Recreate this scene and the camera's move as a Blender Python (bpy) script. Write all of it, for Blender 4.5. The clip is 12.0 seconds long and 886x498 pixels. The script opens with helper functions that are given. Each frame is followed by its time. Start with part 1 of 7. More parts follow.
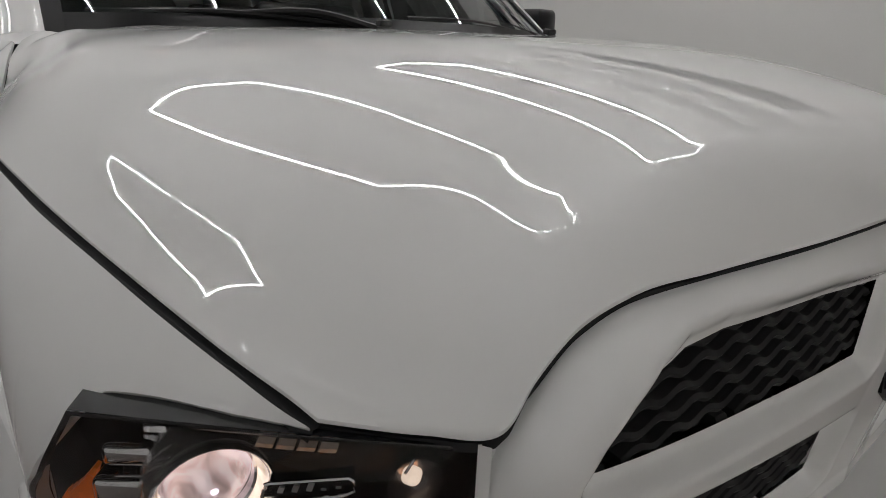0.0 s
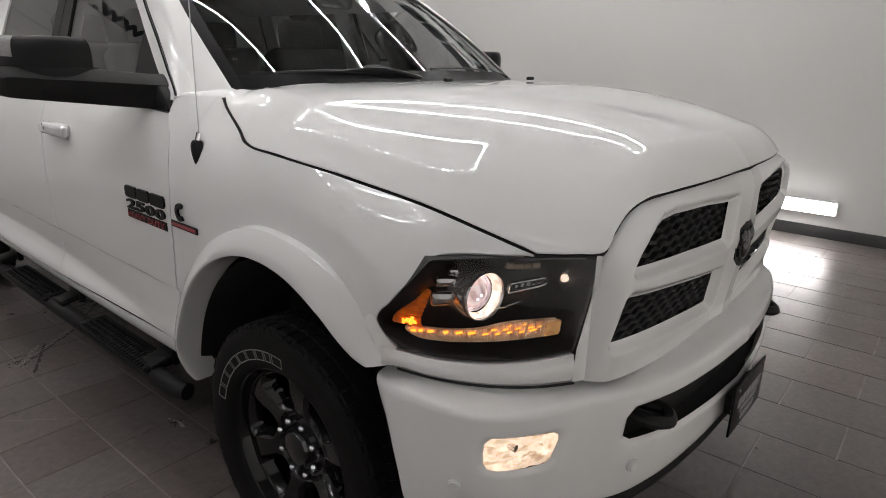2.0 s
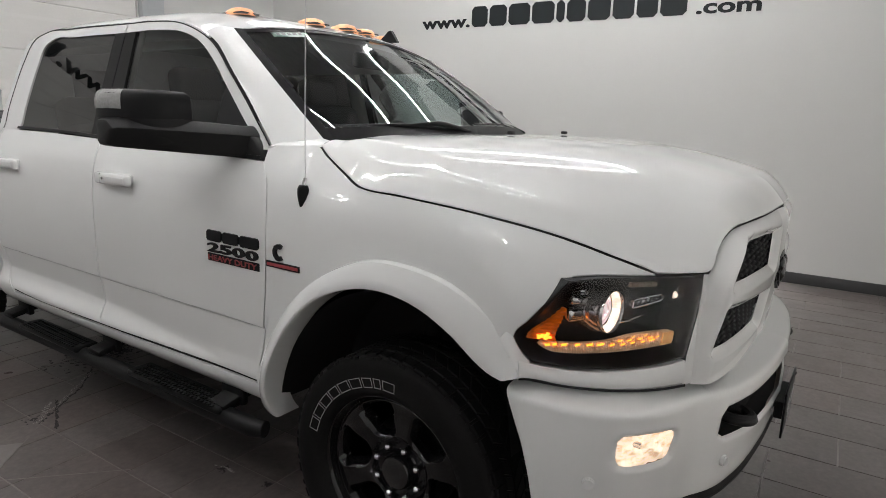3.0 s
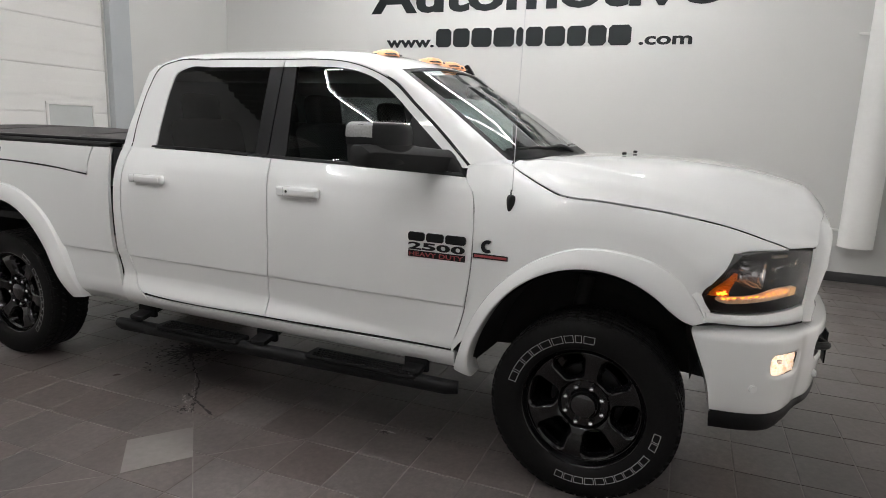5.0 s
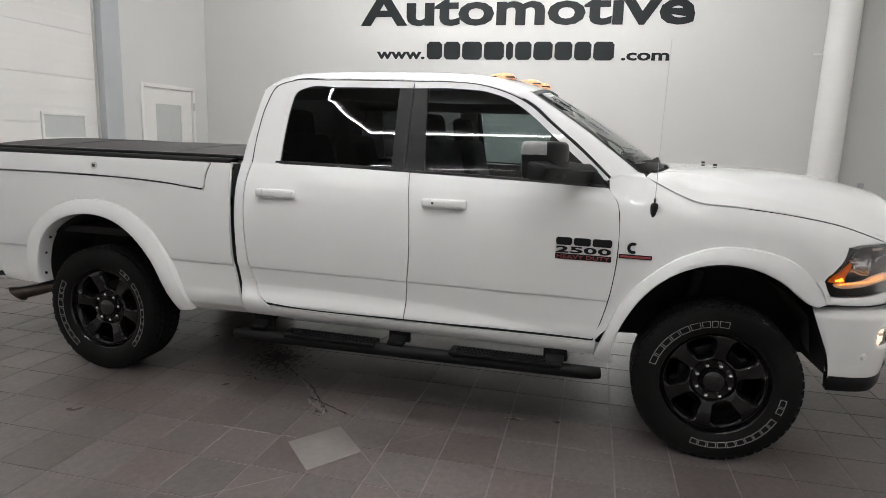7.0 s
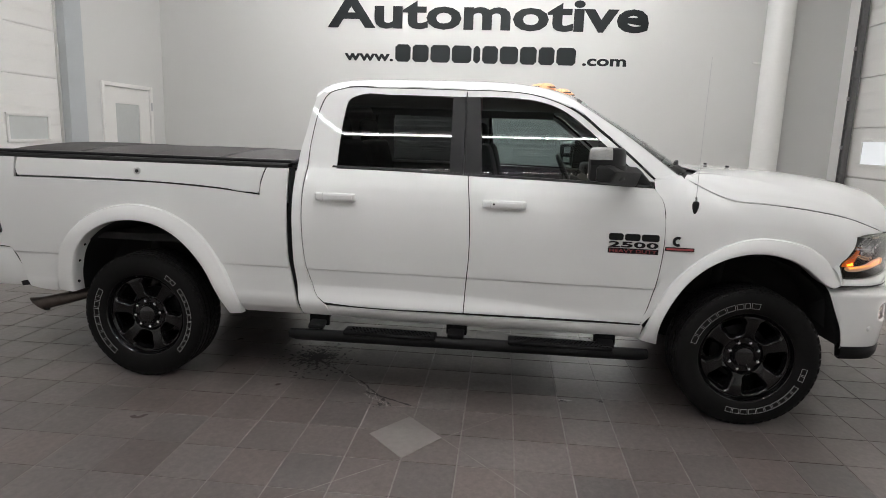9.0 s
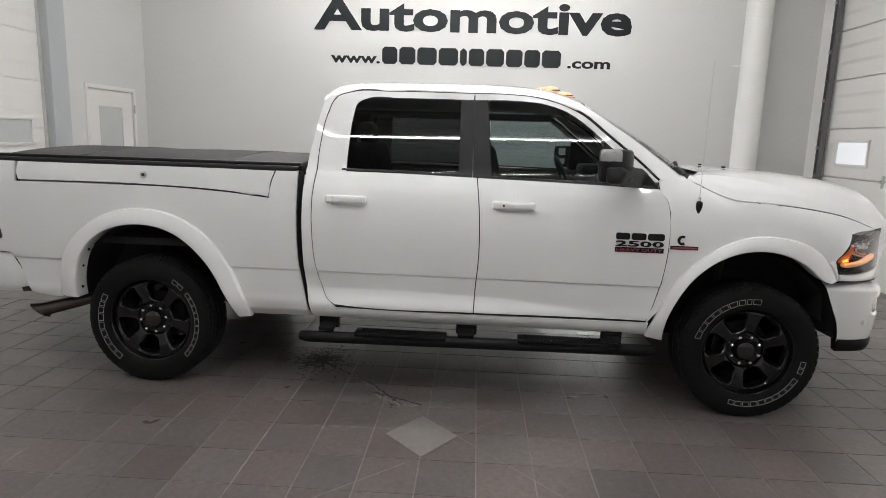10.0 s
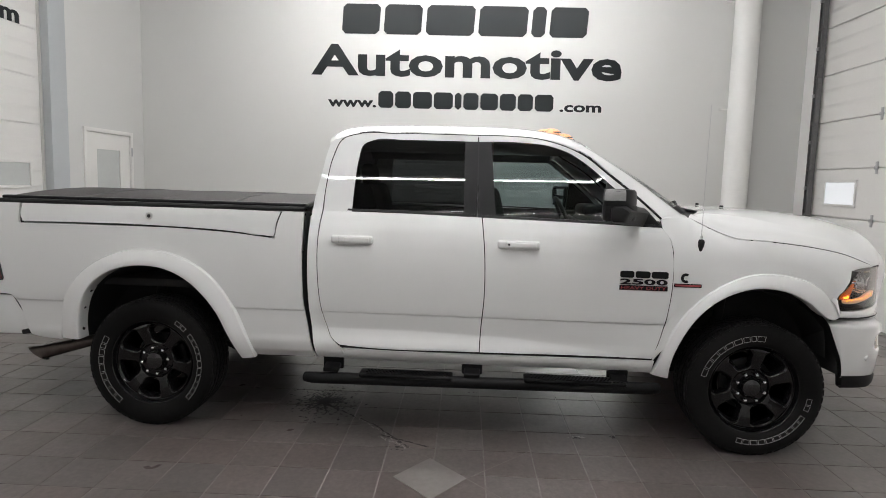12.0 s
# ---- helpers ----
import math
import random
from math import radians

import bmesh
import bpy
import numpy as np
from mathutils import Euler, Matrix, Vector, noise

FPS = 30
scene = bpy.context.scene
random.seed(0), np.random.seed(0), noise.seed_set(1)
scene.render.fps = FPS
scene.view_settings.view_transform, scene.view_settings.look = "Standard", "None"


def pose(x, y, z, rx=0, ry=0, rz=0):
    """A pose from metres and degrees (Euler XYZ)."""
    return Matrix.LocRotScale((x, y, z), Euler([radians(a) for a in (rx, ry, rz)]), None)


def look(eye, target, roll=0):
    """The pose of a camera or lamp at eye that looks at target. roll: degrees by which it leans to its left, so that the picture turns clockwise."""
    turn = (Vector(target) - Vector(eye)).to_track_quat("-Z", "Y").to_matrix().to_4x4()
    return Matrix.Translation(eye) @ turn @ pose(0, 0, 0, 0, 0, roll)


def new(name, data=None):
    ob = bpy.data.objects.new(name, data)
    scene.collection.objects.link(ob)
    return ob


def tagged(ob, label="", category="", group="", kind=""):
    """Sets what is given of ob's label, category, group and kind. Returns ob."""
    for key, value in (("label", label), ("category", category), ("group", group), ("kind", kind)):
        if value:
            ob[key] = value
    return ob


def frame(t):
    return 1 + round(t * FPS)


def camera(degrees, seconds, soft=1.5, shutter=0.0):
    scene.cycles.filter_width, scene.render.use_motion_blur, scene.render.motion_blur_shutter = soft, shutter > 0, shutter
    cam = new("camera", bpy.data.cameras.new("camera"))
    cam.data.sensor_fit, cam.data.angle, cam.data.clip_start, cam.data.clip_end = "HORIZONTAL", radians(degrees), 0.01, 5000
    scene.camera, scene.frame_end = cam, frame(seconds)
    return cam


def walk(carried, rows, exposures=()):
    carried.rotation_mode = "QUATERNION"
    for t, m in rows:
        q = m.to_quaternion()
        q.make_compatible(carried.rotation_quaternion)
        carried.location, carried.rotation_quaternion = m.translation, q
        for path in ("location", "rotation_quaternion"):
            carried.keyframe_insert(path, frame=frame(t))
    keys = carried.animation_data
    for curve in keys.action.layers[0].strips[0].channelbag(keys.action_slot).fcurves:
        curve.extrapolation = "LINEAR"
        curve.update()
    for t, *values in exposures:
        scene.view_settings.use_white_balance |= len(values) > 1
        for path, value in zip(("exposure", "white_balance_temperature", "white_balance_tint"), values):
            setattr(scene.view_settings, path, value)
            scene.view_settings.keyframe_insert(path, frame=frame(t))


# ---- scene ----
cam = camera(71.0, 12.0, soft=0.9)
PATH = [
    (0, (-0.998, -1.105, 1.481), (0.205, 0.355, 0.832), 2.2),
    (0.5, (-1.188, -1.204, 1.47), (0.083, 0.209, 0.846), 1.8),
    (0.8, (-1.334, -1.264, 1.476), (0.026, 0.082, 0.894), 2.1),
    (1, (-1.393, -1.316, 1.514), (-0.055, 0.034, 0.891), 1.6),
    (1.5, (-1.653, -1.39, 1.561), (-0.265, -0.093, 0.936), 1.6),
    (2, (-1.897, -1.379, 1.578), (-0.443, -0.141, 0.983), 1.5),
    (2.5, (-2.115, -1.262, 1.555), (-0.555, -0.092, 1.114), 1.9),
    (3, (-2.379, -1.106, 1.543), (-0.75, -0.02, 1.133), 1.9),
    (5, (-3.544, -0.379, 1.587), (-1.732, 0.378, 1.208), 2.2),
    (5.5, (-3.743, -0.15, 1.587), (-1.906, 0.549, 1.216), 2.1),
    (6, (-3.885, 0.133, 1.596), (-2.022, 0.761, 1.228), 2.1),
    (6.5, (-4.068, 0.404, 1.594), (-2.18, 0.957, 1.231), 2.0),
    (7, (-4.242, 0.626, 1.612), (-2.337, 1.121, 1.255), 2.0),
    (7.5, (-4.333, 0.876, 1.598), (-2.416, 1.319, 1.24), 2.0),
    (9.5, (-4.695, 1.519, 1.639), (-2.734, 1.691, 1.285), 1.9),
    (10, (-4.711, 1.616, 1.633), (-2.747, 1.76, 1.284), 1.8),
    (10.5, (-4.75, 1.655, 1.635), (-2.781, 1.79, 1.308), 1.7),
    (11, (-4.761, 1.682, 1.637), (-2.784, 1.809, 1.363), 1.7),
    (11.5, (-4.754, 1.696, 1.635), (-2.771, 1.817, 1.404), 1.6),
    (12, (-4.74, 1.713, 1.62), (-2.755, 1.828, 1.404), 1.6),
]
EXPOSURES = [(0, -0.70, 6550, 11), (0.5, -0.72, 6650, 13), (1.5, -0.72, 6650, 13), (2.0, -0.25, 6600, 12), (2.5, -0.10, 6550, 11), (3.0, -0.08, 6500, 10), (5, 0.10, 6500, 10), (7, 0.20, 6500, 10), (12, 0.16, 6500, 10)]
walk(cam, [(t, look(eye, target, roll)) for t, eye, target, roll in PATH], EXPOSURES)

# ---- world and light ----
world = bpy.data.worlds.new("world")
scene.world = world
world.use_nodes = True
world.node_tree.nodes["Background"].inputs[0].default_value = (0.6, 0.63, 0.66, 1)
world.node_tree.nodes["Background"].inputs[1].default_value = 0.02
LED = 127.0


# ---- materials ----
def mat(name, color, rough=0.5, metal=0.0, coat=0.0, grain=0.0, scale=40.0, bump=0.0, big=0.0, big_scale=2.0, spec=0.5):
    """A principled material with noise at two scales in its colour and a fine relief."""
    m = bpy.data.materials.new(name)
    m.use_nodes = True
    nt = m.node_tree
    b = nt.nodes["Principled BSDF"]
    b.inputs["Base Color"].default_value = (*color, 1)
    b.inputs["Roughness"].default_value = rough
    b.inputs["Metallic"].default_value = metal
    b.inputs["Coat Weight"].default_value = coat
    b.inputs["Coat Roughness"].default_value = 0.02
    b.inputs["Specular IOR Level"].default_value = spec
    tc = nt.nodes.new("ShaderNodeTexCoord")
    if grain or big:
        n1 = nt.nodes.new("ShaderNodeTexNoise")
        n1.inputs["Scale"].default_value = scale
        n1.inputs["Detail"].default_value = 6
        n2 = nt.nodes.new("ShaderNodeTexNoise")
        n2.inputs["Scale"].default_value = big_scale
        n2.inputs["Detail"].default_value = 4
        nt.links.new(tc.outputs["Object"], n1.inputs["Vector"])
        nt.links.new(tc.outputs["Object"], n2.inputs["Vector"])
        m1 = nt.nodes.new("ShaderNodeMapRange")
        m1.inputs[3].default_value, m1.inputs[4].default_value = 1 - grain, 1 + grain
        m2 = nt.nodes.new("ShaderNodeMapRange")
        m2.inputs[3].default_value, m2.inputs[4].default_value = 1 - big, 1 + big
        nt.links.new(n1.outputs["Fac"], m1.inputs[0])
        nt.links.new(n2.outputs["Fac"], m2.inputs[0])
        mu = nt.nodes.new("ShaderNodeMath")
        mu.operation = "MULTIPLY"
        nt.links.new(m1.outputs[0], mu.inputs[0])
        nt.links.new(m2.outputs[0], mu.inputs[1])
        vm = nt.nodes.new("ShaderNodeVectorMath")
        vm.operation = "SCALE"
        vm.inputs[0].default_value = color
        nt.links.new(mu.outputs[0], vm.inputs["Scale"])
        nt.links.new(vm.outputs[0], b.inputs["Base Color"])
        if bump:
            bp = nt.nodes.new("ShaderNodeBump")
            bp.inputs["Strength"].default_value = bump
            bp.inputs["Distance"].default_value = 0.002
            nt.links.new(n1.outputs["Fac"], bp.inputs["Height"])
            nt.links.new(bp.outputs[0], b.inputs["Normal"])
    return m


def glow(name, color, strength):
    m = mat(name, color, 0.4)
    b = m.node_tree.nodes["Principled BSDF"]
    b.inputs["Emission Color"].default_value = (*color, 1)
    b.inputs["Emission Strength"].default_value = strength
    return m


def facet_glow(name, color, low, high, scale):
    """A lit reflector of small facets that differ in brightness."""
    m = glow(name, color, high)
    nt = m.node_tree
    tc, vo, mr = nt.nodes.new("ShaderNodeTexCoord"), nt.nodes.new("ShaderNodeTexVoronoi"), nt.nodes.new("ShaderNodeMapRange")
    vo.inputs["Scale"].default_value = scale
    mr.inputs[3].default_value, mr.inputs[4].default_value = low, high
    nt.links.new(tc.outputs["Object"], vo.inputs["Vector"])
    nt.links.new(vo.outputs["Color"], mr.inputs[0])
    nt.links.new(mr.outputs[0], nt.nodes["Principled BSDF"].inputs["Emission Strength"])
    return m


def streak_glow(name, color, low, high, stretch, tilt=(0, 0, 0), warp=1.5):
    """A lit lens or reflector whose light runs in soft uneven streaks."""
    m = glow(name, color, high)
    nt = m.node_tree
    tc, mp, no, mr = (nt.nodes.new(k) for k in ("ShaderNodeTexCoord", "ShaderNodeMapping", "ShaderNodeTexNoise", "ShaderNodeMapRange"))
    mp.inputs["Scale"].default_value, mp.inputs["Rotation"].default_value = stretch, tilt
    no.inputs["Scale"].default_value, no.inputs["Detail"].default_value, no.inputs["Distortion"].default_value = 1.0, 3.0, warp
    mr.inputs[1].default_value, mr.inputs[2].default_value, mr.inputs[3].default_value, mr.inputs[4].default_value = 0.36, 0.68, low, high
    nt.links.new(tc.outputs["Object"], mp.inputs[0])
    nt.links.new(mp.outputs[0], no.inputs["Vector"])
    nt.links.new(no.outputs["Fac"], mr.inputs[0])
    nt.links.new(mr.outputs[0], nt.nodes["Principled BSDF"].inputs["Emission Strength"])
    return m


def pane(name, tint, ior=1.5):
    """Thin glass: tinted see-through with a clear mirror gloss by Fresnel."""
    m = bpy.data.materials.new(name)
    m.use_nodes = True
    nt = m.node_tree
    nt.nodes.remove(nt.nodes["Principled BSDF"])
    t = nt.nodes.new("ShaderNodeBsdfTransparent")
    t.inputs[0].default_value = (*tint, 1)
    g = nt.nodes.new("ShaderNodeBsdfGlossy")
    g.inputs["Roughness"].default_value = 0.0
    g.inputs["Color"].default_value = (1, 1, 1, 1)
    f = nt.nodes.new("ShaderNodeFresnel")
    f.inputs[0].default_value = ior
    mx = nt.nodes.new("ShaderNodeMixShader")
    nt.links.new(f.outputs[0], mx.inputs[0])
    nt.links.new(t.outputs[0], mx.inputs[1])
    nt.links.new(g.outputs[0], mx.inputs[2])
    nt.links.new(mx.outputs[0], nt.nodes["Material Output"].inputs[0])
    return m


def tile_mat(name, color, joint=False):
    """Dark glazed slate tile: warm and cool tiles, cloudy stains, scuffs and an uneven sheen."""
    m = mat(name, color, 0.34, grain=0.34, scale=26, bump=0.06, big=0.42, big_scale=1.3)
    nt = m.node_tree
    b = nt.nodes["Principled BSDF"]
    geo = nt.nodes.new("ShaderNodeNewGeometry")
    for node in nt.nodes:
        if node.bl_idname == "ShaderNodeTexNoise":
            nt.links.new(geo.outputs["Position"], node.inputs["Vector"])
    oi = nt.nodes.new("ShaderNodeNewGeometry" if joint else "ShaderNodeObjectInfo")
    chance = oi.outputs["Random Per Island" if joint else "Random"]

    def noise(scale, detail, rough=0.5):
        n = nt.nodes.new("ShaderNodeTexNoise")
        n.inputs["Scale"].default_value, n.inputs["Detail"].default_value, n.inputs["Roughness"].default_value = scale, detail, rough
        nt.links.new(geo.outputs["Position"], n.inputs["Vector"])
        return n.outputs["Fac"]

    def span(value, a0, a1, b0, b1):
        r = nt.nodes.new("ShaderNodeMapRange")
        for k, v in enumerate((a0, a1, b0, b1)):
            r.inputs[k + 1].default_value = v
        nt.links.new(value, r.inputs[0])
        return r.outputs[0]

    def times(p, q):
        n = nt.nodes.new("ShaderNodeMath")
        n.operation = "MULTIPLY"
        nt.links.new(p, n.inputs[0])
        nt.links.new(q, n.inputs[1])
        return n.outputs[0]

    old = b.inputs["Base Color"].links[0].from_socket
    wrap = nt.nodes.new("ShaderNodeMath")
    wrap.operation = "WRAP"
    wrap.inputs[1].default_value, wrap.inputs[2].default_value = 1.0, 0.0
    big = nt.nodes.new("ShaderNodeMath")
    big.operation = "MULTIPLY"
    big.inputs[1].default_value = 13.7
    nt.links.new(chance, big.inputs[0])
    nt.links.new(big.outputs[0], wrap.inputs[0])
    hue = nt.nodes.new("ShaderNodeHueSaturation")
    nt.links.new(span(wrap.outputs[0], 0, 1, 0.85, 1.30), hue.inputs["Saturation"])
    nt.links.new(times(span(chance, 0, 1, 0.84, 1.12), span(noise(48.0, 5, 0.75), 0.25, 0.75, 0.78, 1.22)), hue.inputs["Value"])
    nt.links.new(old, hue.inputs["Color"])
    nt.links.new(hue.outputs[0], b.inputs["Base Color"])
    nt.links.new(span(noise(5.0, 5), 0.0, 1.0, 0.20, 0.46), b.inputs["Roughness"])
    return m


PAINT = mat("white_paint", (0.80, 0.805, 0.80), 0.5, coat=1.0, grain=0.006, scale=300, big=0.008, big_scale=3, spec=0.08)
PLASTIC = mat("black_plastic", (0.011, 0.011, 0.0115), 0.55, grain=0.25, scale=260, bump=0.25, spec=0.28)
SATIN = mat("satin_black", (0.010, 0.010, 0.011), 0.40, grain=0.1, scale=200, spec=0.2)
GLOSSB = mat("gloss_black", (0.006, 0.006, 0.0065), 0.14, coat=0.6, grain=0.1, scale=90)
BEZEL = mat("lamp_black", (0.010, 0.010, 0.011), 0.22, grain=0.1, scale=90)
DARK = mat("underbody_black", (0.010, 0.010, 0.011), 0.8, grain=0.4, scale=30, bump=0.3)
STEPB = mat("step_black", (0.0065, 0.0065, 0.007), 0.5, grain=0.2, scale=240, bump=0.2, spec=0.18)
RUBBER = mat("tyre_rubber", (0.0075, 0.0072, 0.0072), 0.62, grain=0.3, scale=70, bump=0.25, big=0.2, big_scale=6, spec=0.12)
PLATEB = mat("plate_black", (0.006, 0.006, 0.0065), 0.3, grain=0.1, scale=90, spec=0.2)
LETTER = mat("tyre_lettering", (0.36, 0.36, 0.35), 0.6, grain=0.25, scale=120)
CHROME = mat("chrome", (0.82, 0.82, 0.83), 0.08, metal=1.0, grain=0.05, scale=30)
STEEL = mat("brushed_steel", (0.55, 0.55, 0.56), 0.3, metal=1.0, grain=0.15, scale=60)
EXH = mat("tarnished_exhaust", (0.13, 0.11, 0.10), 0.38, metal=1.0, grain=0.3, scale=25, big=0.2, big_scale=8)
GLASS = pane("clear_glass", (0.78, 0.90, 0.87), 1.66)
TINT = pane("tinted_glass", (0.43, 0.49, 0.485))
PRIV = pane("privacy_glass", (0.16, 0.17, 0.17))
LENS = pane("lamp_lens", (0.93, 0.93, 0.93), 1.42)
AMBER = facet_glow("amber_plastic", (0.72, 0.15, 0.006), 0.0, 0.34, 95)
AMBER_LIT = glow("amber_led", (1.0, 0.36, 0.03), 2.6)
LAMP_LIT = streak_glow("warm_lamp", (1.0, 0.86, 0.74), 0.30, 1.9, (26, 26, 26))
LAMP_SOFT = glow("warm_reflector", (1.0, 0.80, 0.64), 1.1)
LAMP_LENS = streak_glow("projector_lens", (0.86, 0.72, 0.74), 0.10, 1.15, (30, 30, 22), (0.3, 0.5, 0))
LAMP_LENS.node_tree.nodes["Principled BSDF"].inputs["Roughness"].default_value = 0.03
VIOLET = glow("violet_glint", (0.92, 0.82, 1.0), 3.0)
AMBER_SOFT = streak_glow("amber_reflector", (0.95, 0.52, 0.20), 0.02, 0.42, (60, 60, 90), (0.5, 0.4, 0))
FOGA = streak_glow("fog_reflector", (1.0, 0.80, 0.62), 0.22, 1.55, (12, 30, 62), (0, 0.5, 0), 2.0)
CLEARRIB = mat("clear_ribbed_plastic", (0.40, 0.33, 0.27), 0.22, coat=0.6, grain=0.45, scale=170, bump=0.5)
STRIP_LIT = streak_glow("lit_ribbed_strip", (1.0, 0.70, 0.46), 0.0, 0.17, (38, 38, 70), (0.6, 0.3, 0), 1.0)
LENSGREY = mat("clear_lens_grey", (0.30, 0.30, 0.30), 0.25, coat=0.5, grain=0.3, scale=120)
SILVER = mat("silver_lamp_trim", (0.80, 0.79, 0.79), 0.16, metal=0.75, grain=0.1, scale=40)
RIMB = mat("gloss_black_rim", (0.004, 0.004, 0.0044), 0.13, coat=0.25, grain=0.1, scale=60, spec=0.4)
SMOKE = mat("smoked_chrome", (0.16, 0.15, 0.15), 0.2, metal=0.9, grain=0.2, scale=60)
MARKER = facet_glow("marker_lamp", (0.86, 0.42, 0.22), 0.02, 0.75, 45)
FRIT = mat("black_ceramic_edge", (0.006, 0.006, 0.0065), 0.32, grain=0.1, scale=90, spec=0.04)
RED = mat("red_lens", (0.11, 0.006, 0.006), 0.12, coat=0.8, grain=0.2, scale=60)
BADGE_RED = mat("badge_red", (0.32, 0.05, 0.055), 0.35, grain=0.1, scale=200)
CLOTH = mat("seat_cloth", (0.015, 0.015, 0.016), 0.9, grain=0.4, scale=220, bump=0.3)
TRIM = mat("cabin_trim", (0.022, 0.022, 0.023), 0.7, grain=0.2, scale=150)
LINING = mat("roof_lining", (0.35, 0.35, 0.34), 0.9, grain=0.1, scale=200)
VINYL = mat("bed_cover_vinyl", (0.035, 0.031, 0.031), 0.62, grain=0.3, scale=240, bump=0.4, big=0.15, big_scale=3)
STICKER = mat("pale_sticker", (0.62, 0.72, 0.68), 0.6, grain=0.05, scale=80)
# lighter white for the south and west walls, to bounce light onto the truck
BOUNCE = mat("white_bounce_paint", (0.86, 0.86, 0.845), 0.6, grain=0.02, scale=30, bump=0.2, big=0.02, big_scale=0.8)
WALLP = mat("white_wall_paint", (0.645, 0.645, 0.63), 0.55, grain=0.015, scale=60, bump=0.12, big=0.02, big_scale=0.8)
DOORP = mat("white_door_panel", (0.78, 0.77, 0.745), 0.4, grain=0.03, scale=50, bump=0.1, big=0.03, big_scale=1.2)
FRAMEP = mat("grey_steel_frame", (0.45, 0.475, 0.49), 0.45, grain=0.05, scale=60, big=0.06, big_scale=2)
PIPEP = mat("painted_duct", (0.80, 0.80, 0.78), 0.35, grain=0.03, scale=30, big=0.03, big_scale=2)
GALV = mat("galvanised_track", (0.16, 0.16, 0.16), 0.45, metal=0.6, grain=0.3, scale=40)
BASEP = mat("charcoal_baseboard", (0.05, 0.05, 0.052), 0.4, grain=0.15, scale=60, big=0.1, big_scale=2)
INK = mat("sign_black", (0.008, 0.011, 0.0125), 0.5, grain=0.08, scale=90, spec=0.25)
GREYINK = mat("plate_grey", (0.35, 0.35, 0.36), 0.4, grain=0.05, scale=90)
CEILP = mat("ceiling_deck", (0.20, 0.20, 0.195), 0.6, grain=0.05, scale=20, big=0.05, big_scale=1)
TILE = tile_mat("slate_tile", (0.126, 0.108, 0.103))
TILE_FAR = tile_mat("slate_tile_joined", (0.126, 0.108, 0.103), joint=True)
PALE = mat("pale_tile", (0.215, 0.198, 0.188), 0.36, grain=0.2, scale=25, bump=0.05, big=0.18, big_scale=3)
GROUT = mat("light_grout", (0.235, 0.215, 0.205), 0.75, grain=0.45, scale=14, bump=0.3, big=0.45, big_scale=2.2)
CRUST = mat("dried_residue", (0.42, 0.40, 0.38), 0.7, grain=0.4, scale=60)
TAIL_LIT = glow("tail_bulb", (1.0, 0.03, 0.02), 0.8)
STAINM = mat("oil_stain", (0.022, 0.019, 0.018), 0.6, grain=0.5, scale=30)
TUBE = glow("led_tube", (1.0, 0.988, 0.985), LED)
STRIP = glow("strip_diffuser", (1.0, 0.988, 0.985), 48.0)
DAY = glow("daylight_pane", (0.92, 0.96, 1.0), 0.28)
FROST = mat("frosted_pane", (0.55, 0.57, 0.56), 0.25, grain=0.04, scale=20, big=0.05, big_scale=2)


# ---- geometry helpers ----
def pchip(xs, ys, x):
    """Monotone cubic through the knots; no overshoot."""
    xs, ys, x = np.asarray(xs, float), np.asarray(ys, float), np.asarray(x, float)
    h, d = np.diff(xs), np.diff(ys) / np.diff(xs)
    m = np.zeros(len(xs))
    for i in range(1, len(xs) - 1):
        if d[i - 1] * d[i] > 0:
            w1, w2 = 2 * h[i] + h[i - 1], h[i] + 2 * h[i - 1]
            m[i] = (w1 + w2) / (w1 / d[i - 1] + w2 / d[i])
    m[0], m[-1] = d[0], d[-1]
    k = np.clip(np.searchsorted(xs, x) - 1, 0, len(h) - 1)
    t = np.clip((x - xs[k]) / h[k], 0, 1)
    return ((1 + 2 * t) * (1 - t) ** 2 * ys[k] + t * (1 - t) ** 2 * h[k] * m[k]
            + t * t * (3 - 2 * t) * ys[k + 1] + t * t * (t - 1) * h[k] * m[k + 1])


def knots(*pairs):
    """A smooth function through (x, y) pairs in rising x."""
    xs, ys = [p[0] for p in pairs], [p[1] for p in pairs]
    return lambda x: pchip(xs, ys, x)


def spl(points, n, straight=False):
    """n points evenly along a smooth (or straight-sided) curve through the given ones."""
    p = np.asarray(points, float)
    s = np.r_[0, np.cumsum(np.linalg.norm(np.diff(p, axis=0), axis=1))]
    if len(p) > 2 and not straight:
        ss = np.linspace(0, s[-1], 40 * len(p))
        m = np.gradient(p, s, axis=0)
        k = np.clip(np.searchsorted(s, ss, side="right") - 1, 0, len(s) - 2)
        h = (s[k + 1] - s[k])[:, None]
        t = ((ss - s[k]) / h[:, 0])[:, None]
        p = ((1 + 2 * t) * (1 - t) ** 2 * p[k] + t * (1 - t) ** 2 * h * m[k]
             + t * t * (3 - 2 * t) * p[k + 1] + t * t * (t - 1) * h * m[k + 1])
        s = np.r_[0, np.cumsum(np.linalg.norm(np.diff(p, axis=0), axis=1))]
    q = np.linspace(0, s[-1], n)
    return np.stack([np.interp(q, s, p[:, i]) for i in range(p.shape[1])], 1)


